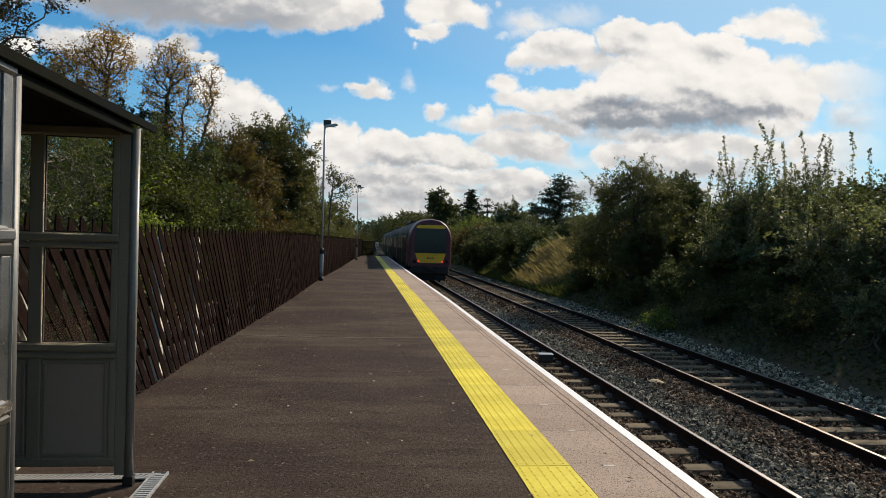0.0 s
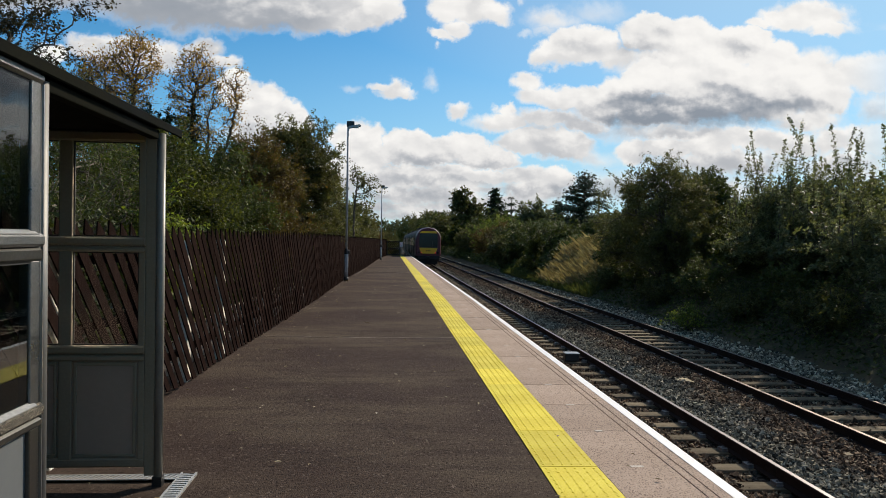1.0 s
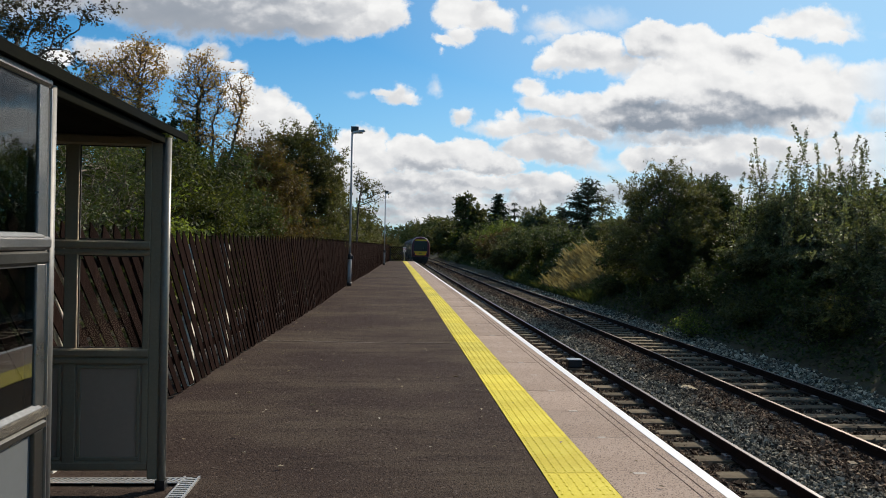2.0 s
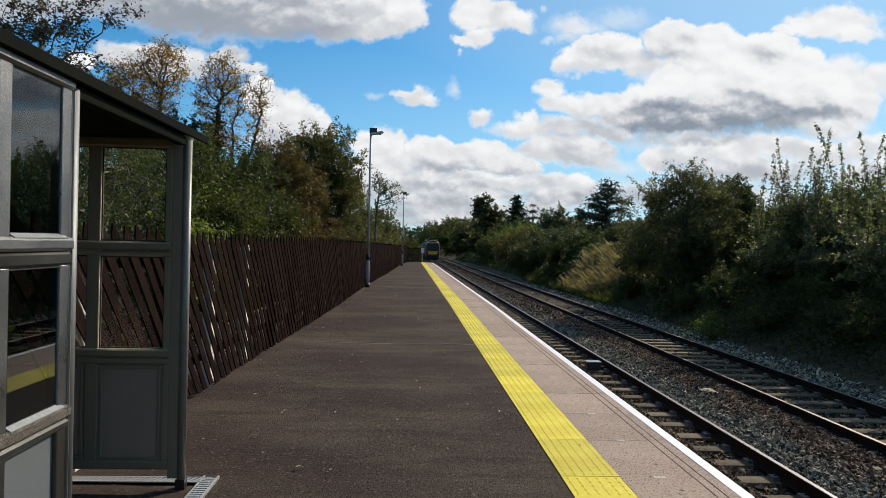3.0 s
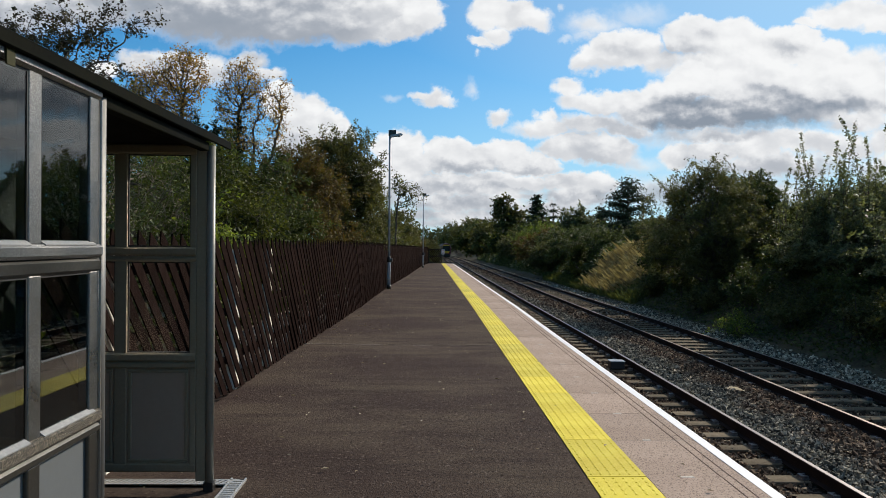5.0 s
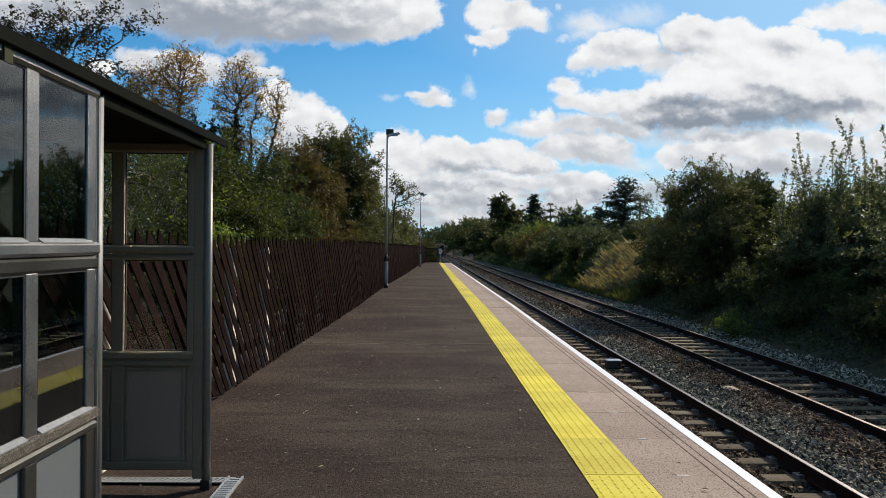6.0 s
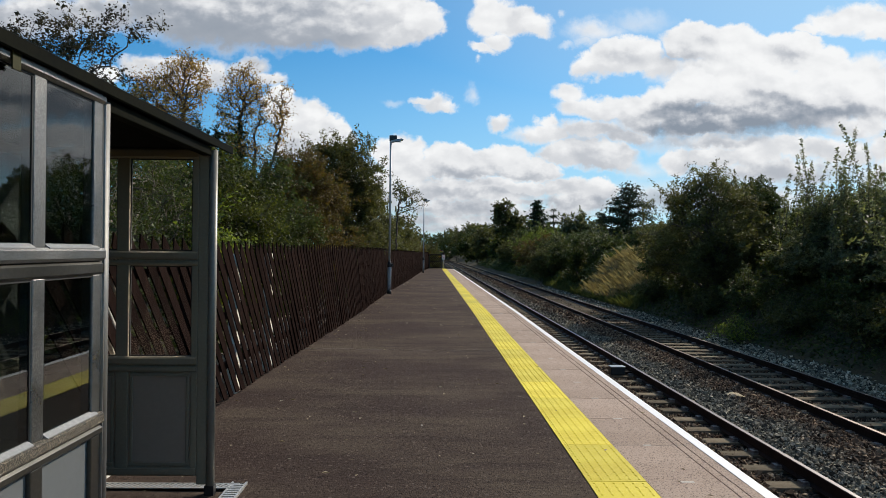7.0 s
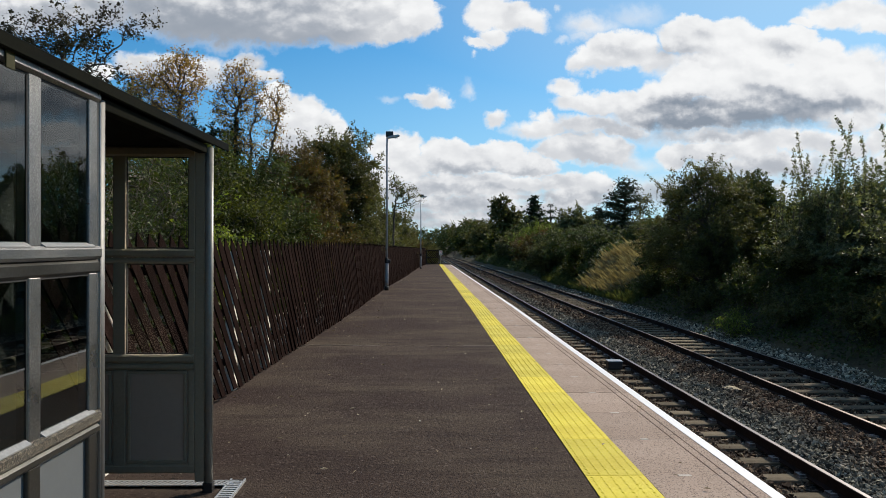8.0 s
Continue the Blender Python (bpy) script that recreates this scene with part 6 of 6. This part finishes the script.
plant("tree", "large dark bushy willow on the bank", "tree", (11.0, 27.3), [(0, 0, 2.5, 1.9, 2.0, 2.1), (-1.3, 0.6, 2.1, 1.4, 1.8, 1.8), (1.3, 0.4, 2.1, 1.4, 1.8, 1.65), (-0.4, -1.4, 1.5, 1.5, 1.5, 1.5), (-0.1, 0, 3.5, 1.2, 1.2, 0.85)],
      210, 430, 0.073, LEAF_OLIVE, BARK, 0.16, 0.37, 64, 4, 3, 0.6, slim=0.24, shoots=30, shoot_len=0.7)
plant("tree", "ivy-dark tree in the thicket on the bank", "tree", (13.5, 29.0), [(0, 0, 1.6, 0.8, 1.1, 1.4), (0.1, 0, 2.4, 0.5, 0.7, 0.65), (-0.3, -0.8, 1.3, 1.2, 1.2, 1.2)],
      220, 200, 0.065, LEAF_DARK, BARK, 0.14, 0.22, 65, 3, 2, 0.6)
plant("shrub", "olive-green bush in the gap of the thicket", "shrub", (11.9, 22.3), [(0, 0, 0.9, 1.2, 1.3, 1.0), (0.9, -0.8, 1.1, 1.2, 1.3, 1.1)],
      260, 190, 0.062, LEAF_GREEN, BARK, 0.08, 0.24, 66, 4, 2, 0.6)
plant("shrub", "low lime-green shrub at the foot of the bank", "shrub", (9.15, 20.8), [(0, 0, 0.16, 0.6, 0.9, 0.22), (0.25, 0.35, 0.35, 0.25, 0.25, 0.35), (-0.2, -0.5, 0.1, 0.4, 0.5, 0.15)], 60, 46, 0.045, LEAF_LIME, BARK, 0.03, 0.16, 67, 3, 1, 0.3, drop=0.05)
plant("shrub", "dark bramble bush beside the dry grass", "shrub", (11.4, 32.4), [(0, 0, 0.9, 1.4, 2.0, 1.1), (0.8, 1.2, 1.3, 1.4, 1.5, 1.3), (-1.0, -1.2, 0.5, 1.0, 1.2, 0.8)], 190, 160, 0.075, LEAF_DARK, BARK, 0.06, 0.28, 68, 4, 2, 0.6)
for i, (x, y, h) in enumerate([(10.1, 15.6, 0.55), (10.5, 17.6, 0.7), (10.0, 19.2, 0.35), (10.4, 22.6, 0.6), (9.9, 25.2, 0.4), (10.3, 28.4, 0.6), (10.0, 31.4, 0.45)]):
    plant("shrub", "low dark bramble clump at the foot of the bank", "shrub", (x, y), [(0, 0, h, 0.7, 0.9, h * 0.9), (0.4, 0.7, h * 0.8, 0.5, 0.7, h * 0.8)], 60, 130, 0.06, LEAF_DARK if i % 2 else LEAF_OLIVE, BARK, 0.03, 0.22, 140 + i, 4, 2, 0.4,
          group="bramble clumps at the bank foot", shoots=5, shoot_len=0.7)
plant("shrub", "tall green creeper-covered stump", "shrub", (10.0, 47.5), [(0, 0, 1.3, 0.5, 0.6, 1.3), (0.2, 0, 2.2, 0.4, 0.4, 0.5)], 70, 110, 0.08, LEAF_GREEN, BARK, 0.08, 0.18, 69, 1, 1, 0.4)
# bushes hidden behind the thicket, added to keep the sun off the bank
for i, (x, y) in enumerate([(15.2, 16.0), (15.0, 21.5), (15.4, 27.0), (15.2, 33.5), (17.0, 12.0)]):
    plant("shrub", "thorn bush behind the thicket, added to shade the bank", "shrub", (x, y), [(0, 0, 1.0, 2.0, 2.3, 1.0), (-1.2, 1.5, 0.9, 1.4, 1.6, 0.9), (1.0, -1.2, 1.2, 1.6, 1.8, 0.9)], 200, 75, 0.095, LEAF_DARK, BARK, 0.08, 0.3, 70 + i, 4, 1, 0.6, group="thorn bushes on the bank top")
for i, (x, y, h, w, lf) in enumerate([(11.6, 52, 1.2, 2.3, LEAF_DARK), (10.6, 60, 1.4, 1.8, LEAF_OLIVE), (12.8, 63, 1.1, 2.6, LEAF_DARK), (11.2, 71, 1.6, 2.2, LEAF_RUSSET), (12.2, 80, 1.9, 2.4, LEAF_LIME), (11.4, 92, 1.8, 2.4, LEAF_OLIVE), (17.0, 52, 1.2, 2.4, LEAF_DARK), (18.5, 43, 1.3, 2.6, LEAF_DARK)]):
    plant("shrub", "rounded mixed green bush on the bank", "shrub", (x, y), [(0, 0, h, w, w * 1.2, h * 0.9), (-w * 0.5, w * 0.6, h * 0.7, w * 0.7, w, h * 0.7), (w * 0.6, -w * 0.4, h * 1.1, w * 0.8, w * 0.8, h * 0.8)],
          180, 130, 0.105, lf, BARK, 0.09, 0.33, 80 + i, 4, 1, 0.6, group="bushes along the bank", limbs=0.3)
plant("tree", "tall green poplar above the line", "tree", (12.4, 118), [(0, 0, 6.0, 2.3, 2.6, 3.6), (1.6, 0, 4.6, 2.0, 2.4, 3.2), (-0.7, 0, 7.4, 1.0, 1.4, 1.7), (3.4, 1, 4.5, 2.0, 2.4, 2.8)], 340, 80, 0.22, LEAF_OLIVE, BARK, 0.2, 0.42, 91, 3, 1, 0.5)
plant("tree", "round dark broadleaf tree on the skyline", "tree", (19.0, 90), [(0, 0, 3.8, 2.2, 2.2, 2.0), (-0.6, 0, 2.4, 2.4, 2.4, 2.0), (1.2, 0, 2.8, 1.8, 2, 1.8)], 240, 90, 0.18, LEAF_GREY, BARK, 0.2, 0.36, 92, 2, 1, 0.5)
conifer("fir_tree", "tall narrow dark fir on the skyline", (16.8, 110), 8.6, 2.6, 22, 93, size=0.42)
conifer("fir_tree", "small pointed dark fir on the skyline", (23.5, 96), 5.6, 1.1, 16, 94, size=0.34)
conifer("monkey_puzzle_tree", "spiky dark monkey-puzzle tree with bare stem", (17.8, 101), 6.4, 1.9, 7, 95, droop=0.1, dense=90, size=0.26)
conifer("cedar_tree", "broad dark cedar with level ragged boughs", (21.2, 75), 7.6, 4.7, 14, 96, droop=-0.22, dense=190, size=0.25, flat=0.075)
for i, (x, y, h, w, lf) in enumerate([(27, 84, 1.8, 3.2, LEAF_DARK), (15.5, 98, 2.0, 3.0, LEAF_DARK), (23, 105, 2.1, 3.4, LEAF_OLIVE), (12.0, 104, 1.9, 2.6, LEAF_GREEN), (19.5, 99, 1.8, 3.0, LEAF_DARK), (25.5, 97, 1.8, 3.0, LEAF_DARK), (23.0, 86, 1.6, 2.6, LEAF_DARK), (11.5, 136, 3.4, 3.4, LEAF_OLIVE),
                                      (11.0, 158, 3.6, 3.6, LEAF_GREEN), (12.0, 182, 4.4, 4.4, LEAF_DARK), (12.5, 208, 5.0, 5.0, LEAF_OLIVE), (9.5, 240, 5.2, 5.5, LEAF_DARK), (5.0, 285, 6.0, 6.0, LEAF_DARK), (11.0, 300, 6.0, 7.0, LEAF_OLIVE), (-6.0, 340, 6.0, 8.0, LEAF_DARK), (20.0, 230, 5.4, 6.0, LEAF_DARK),
                                      (-9, 140, 3.2, 3.5, LEAF_OLIVE), (-9, 175, 3.6, 4, LEAF_DARK), (-10, 215, 4, 4.5, LEAF_OLIVE), (-13, 262, 5, 6, LEAF_DARK), (30, 62, 1.8, 4.0, LEAF_DARK), (34, 48, 1.7, 4.2, LEAF_DARK), (26, 30, 1.6, 3.6, LEAF_DARK)]):
    plant("tree", "distant broadleaf tree beside the line", "tree", (x, y), [(0, 0, h, w, w, h * 0.8), (-w * 0.5, w * 0.4, h * 0.8, w * 0.8, w, h * 0.7), (w * 0.5, -w * 0.3, h * 1.15, w * 0.8, w * 0.8, h * 0.65)],
          200, 46, 0.26 + 0.0006 * y, lf, BARK, 0.2, 0.5 + 0.001 * y, 110 + i, 2, 0, 0.6, group="distant trees", limbs=0.2)


def make_undergrowth():
    rng = np.random.default_rng(77)
    # ivy and bramble leaves on the shaded bank
    n = 80000
    x, y = 9.35 + 4.4 * rng.uniform(0, 1, n) ** 0.8, 7 + 42 * rng.uniform(0, 1, n)
    lump = 0.5 + 0.5 * np.sin(x * 2.1 + np.sin(y * 1.7) * 2) * np.sin(y * 1.9 + x)
    z = land_z(x, y) + rng.uniform(0, 1, n) ** 1.6 * (0.08 + 0.5 * lump * np.clip((x - 9.3) / 1.3, 0, 1))
    v, f = leaves(rng, np.stack([x, y, z], -1), 0.075, up=0.5)
    tagged(part("undergrowth", mesh_of("undergrowth", v, f), LEAF_DARK), "dark brambles and ivy covering the bank", "undergrowth", kind="stuff")
    # dry grass on the open slope, green grass at its foot
    n = 60000
    x, y = rng.uniform(9.7, 13.8, n), rng.uniform(33.5, 46.5, n)
    keep = (x - 9.3) / 4.5 + rng.normal(size=n) * 0.12 > np.abs(y - 40.5) / 6.5 - 0.35
    v, f = blades(rng, x[keep], y[keep], 0.28, 0.003, 0.95)
    tagged(part("dry_grass", mesh_of("dry_grass", v, f), STRAW), "tall straw-coloured dry grass on the bank", "grass", kind="stuff")
    n = 30000
    x, y = 9.3 + 2.3 * rng.uniform(0, 1, n) ** 1.4, rng.uniform(32, 58, n)
    x = x + bend(y)
    v, f = blades(rng, x, y, 0.2, 0.008, 0.6)
    tagged(part("grass", mesh_of("grass", v, f), GRASS), "fresh green grass at the foot of the bank", "grass", kind="stuff")
    n = 26000
    y = rng.uniform(46, 150, n)
    x = 9.6 + bend(y) + 3.6 * rng.uniform(0, 1, n)
    z = land_z(x, y) + rng.uniform(0, 1, n) ** 1.4 * (0.2 + 0.5 * np.clip((x - 9.2) / 2, 0, 1))
    v, f = leaves(rng, np.stack([x, y, z], -1), 0.2, up=0.8)
    tagged(part("undergrowth", mesh_of("far_undergrowth", v, f), LEAF_DARK), "dark scrub along the foot of the bank", "undergrowth", kind="stuff")
    # weeds behind the fence
    n = 16000
    x, y = -2.6 - 2.4 * rng.uniform(0, 1, n), 4.5 + 50 * rng.uniform(0, 1, n) ** 1.4
    z = land_z(x, y) + 1.25 * rng.uniform(0, 1, n) ** 1.3
    v, f = leaves(rng, np.stack([x, y, z], -1), 0.075)
    tagged(part("weeds", mesh_of("weeds", v, f), LEAF_GREEN), "green weeds and nettles growing behind the fence", "weeds", kind="stuff")


make_undergrowth()


# ---- the departing train: three cars ----
MAROON = plain("train_maroon", (0.085, 0.017, 0.026), 0.4, spec=0.35)
SIDE_PAINT = material("train_side_paint", (0.026, 0.027, 0.020), 0.6, second=(0.018, 0.018, 0.014), scales=(0.5, 10.0), amounts=(0.5, 0.3), spec=0.2, ior=1.2)
ROOF_GREY = material("train_roof_paint", (0.034, 0.028, 0.028), 0.6, second=(0.03, 0.027, 0.025), scales=(0.6, 8.0), spec=0.2, ior=1.2)
YELLOW = plain("train_yellow", (0.72, 0.40, 0.010), 0.4)
DARK_GLASS = plain("train_window", (0.006, 0.007, 0.010), 0.15, spec=0.3)
UNDER = material("underframe_grime", (0.022, 0.020, 0.018), 0.85, scales=(2.0, 20.0))
TAIL = plain("tail_light_red", (0.8, 0.05, 0.02), 0.3, glow=1.3)


def car_outline(k=1.0, low=1.0, top=3.75):
    """Cross-section of the body above the rail, (x, z), anticlockwise from the bottom left seen from -y."""
    pts = [(-1.28, low), (1.28, low), (1.345, low + 0.35), (1.345, 2.55)]
    for i in range(1, 10):
        a = math.pi / 2 * i / 9
        pts.append((0.28 + 1.065 * math.cos(a), 2.55 + (top - 2.60) * math.sin(a)))
    pts.append((0.0, top))
    right = pts[4:13]
    pts += [(-x, z) for x, z in right[::-1]] + [(-1.345, 2.55), (-1.345, low + 0.35)]
    return [(x * k, low + 0.9 + (z - low - 0.9) * (0.5 + 0.5 * k)) for x, z in pts]


def make_car(name, label, cab):
    car = thing(name, label, "train car", group="cars of the train")
    length = 23.0
    rings = [(0.0, 0.90), (0.05, 0.93), (0.35, 0.975), (0.9, 1.0), (length, 1.0)] if cab else [(0.25, 0.985), (0.3, 1.0), (length, 1.0)]
    verts, faces = [], []
    k = len(car_outline())
    for y, s in rings:
        verts += [(x, y, z) for x, z in car_outline(s)]
    for i in range(len(rings) - 1):
        for j in range(k):
            a, b = i * k + j, i * k + (j + 1) % k
            faces.append((b, a, a + k, b + k))
    bm = bmesh.new()
    vs = [bm.verts.new(v) for v in verts]
    for f in faces:
        bm.faces.new([vs[i] for i in f])
    bm.faces.new(vs[:k])
    bm.faces.new(vs[-k:][::-1])
    body = part("body", bm, SIDE_PAINT, car)
    me = body.data
    me.materials.append(MAROON)
    me.materials.append(ROOF_GREY)
    for p in me.polygons:
        c = p.center
        p.material_index = 1 if cab and (c.y < 0.9 or abs(c.x) > 1.5) else (2 if c.z > 3.05 else 0)
    if cab:
        side = bmesh.new()
        for s in (-1, 1):
            box(side, s * 1.335 - 0.02, s * 1.335 + 0.02, 0.9, 2.1, 1.05, 2.6)
        part("cab_side", side, MAROON, car, "maroon cab side")
        screen = bmesh.new()
        prism(screen, [(-0.92, 1.80), (0.92, 1.80), (0.97, 2.2), (0.93, 3.0), (0.85, 3.12), (-0.85, 3.12), (-0.93, 3.0), (-0.97, 2.2)], -0.03, 0.03)
        part("windscreen", screen, DARK_GLASS, car, "dark glass windscreen")
        low = bmesh.new()
        prism(low, [(-0.66, 1.24), (0.66, 1.24), (0.74, 1.28), (0.95, 1.78), (-0.95, 1.78), (-0.74, 1.28)], -0.034, 0.03)
        nose = part("nose_panel", low, YELLOW, car, "yellow warning panel")
        marks = bmesh.new()
        for i in range(3):
            box(marks, -0.2 + i * 0.15, -0.1 + i * 0.15, -0.036, -0.03, 1.50, 1.58)
        part("number_bars", marks, BLACK, nose)
        strip = bmesh.new()
        prism(strip, [(-0.88, 3.17), (0.88, 3.17), (0.86, 3.28), (0.70, 3.36), (-0.70, 3.36), (-0.86, 3.28)], -0.034, 0.03)
        part("top_strip", strip, YELLOW, car, "yellow strip over the windscreen")
        for s in (-1, 1):
            part("tail_light", block(s * 0.72 - 0.055, s * 0.72 + 0.055, -0.05, 0.0, 1.27, 1.37, 0.02), TAIL, car, "glowing red tail light")
            part("headlight_cluster", block(s * 0.98 - 0.1, s * 0.98 + 0.1, -0.02, 0.05, 1.22, 1.42, 0.03), DARK_GLASS, car)
        part("wiper", block(-0.03, 0.0, -0.06, -0.035, 1.76, 2.5), BLACK, car, m=pose(0.1, 0, 0, 0, 8, 0))
        part("skirt", block(-1.15, 1.15, 0.02, 0.8, 0.62, 1.06, 0.05), UNDER, car, "dark front skirt")
        coupler = bmesh.new()
        box(coupler, -0.16, 0.16, -0.35, 0.3, 0.80, 1.0, 0.03)
        box(coupler, -0.07, 0.07, -0.4, -0.3, 0.84, 0.98, 0.02)
        part("coupler", coupler, UNDER, car, "dark automatic coupler")
        part("obstacle_deflector", block(-1.0, 1.0, 0.3, 0.4, 0.25, 0.62, 0.02), UNDER, car)
    else:
        part("gangway", block(-0.6, 0.6, -0.05, 0.3, 1.1, 3.1, 0.05), UNDER, car, "black gangway bellows")
    for s in (-1, 1):
        for i in range(8):
            y0 = 2.9 + i * 2.35
            part("side_window", block(s * 1.349 - 0.012, s * 1.349 + 0.012, y0, y0 + 1.6, 1.95, 2.75, 0.008), DARK_GLASS, car)
        for y0 in (6.9, 15.2):
            part("door", block(s * 1.35 - 0.014, s * 1.35 + 0.014, y0 - 0.65, y0 + 0.65, 1.08, 3.0, 0.008), MAROON, car, "maroon plug door")
    part("roof_pods", block(-0.7, 0.7, 8.0, 15.0, 3.6, 3.82, 0.08), ROOF_GREY, car)
    part("underframe", block(-1.15, 1.15, 5.2, 17.8, 0.45, 1.04, 0.04), UNDER, car)
    wheel = turned(bmesh.new(), [(0.39, -0.065), (0.42, -0.055), (0.42, 0.05), (0.45, 0.055), (0.45, 0.07)], 20)
    bmesh.ops.rotate(wheel, verts=wheel.verts, cent=(0, 0, 0), matrix=Matrix.Rotation(radians(90), 3, "Y"))
    wheel_mesh = bpy.data.meshes.new("wheel")
    wheel.to_mesh(wheel_mesh)
    for yc in (3.6, length - 3.6):
        bogie = part("bogie", block(-1.0, 1.0, yc - 1.7, yc + 1.7, 0.42, 0.72, 0.04), UNDER, car)
        for dy in (-1.3, 1.3):
            for s in (-1, 1):
                part("wheel", wheel_mesh, UNDER, bogie, m=pose(s * 0.76, yc + dy, 0.452, 0, 0, 0 if s > 0 else 180))
    # the body is a little narrower and taller than its drawn section
    for piece in car.children:
        if piece.name.split(".")[0] not in ("bogie", "wiper"):
            piece.data.transform(Matrix.Diagonal((0.94, 1.0, 1.02, 1.0)))
    return car


CARS = [(make_car("rear_car", "maroon and grey diesel railcar with yellow end and red tail lights", True), 0.0),
        (make_car("middle_car", "grey diesel railcar with dark windows, coupled in the train", False), 23.3),
        (make_car("front_car", "grey diesel railcar leading the train", False), 46.6)]


def motions():
    """The train draws away along the near track at about 28 m/s."""
    for car, offset in CARS:
        rows = []
        for i in range(17):
            t = i * 0.5
            y = 40.0 + 28.0 * t + offset
            ahead = y + 22.0
            x, x2 = TRACKS[0] + float(bend(y)), TRACKS[0] + float(bend(ahead))
            z, z2 = RAIL_Z + float(fall(y)), RAIL_Z + float(fall(ahead))
            rows.append((t, pose(x, y, z, math.degrees(math.atan2(z2 - z, 22.0)), 0, -math.degrees(math.atan2(x2 - x, 22.0)))))
        walk(car, rows)


motions()
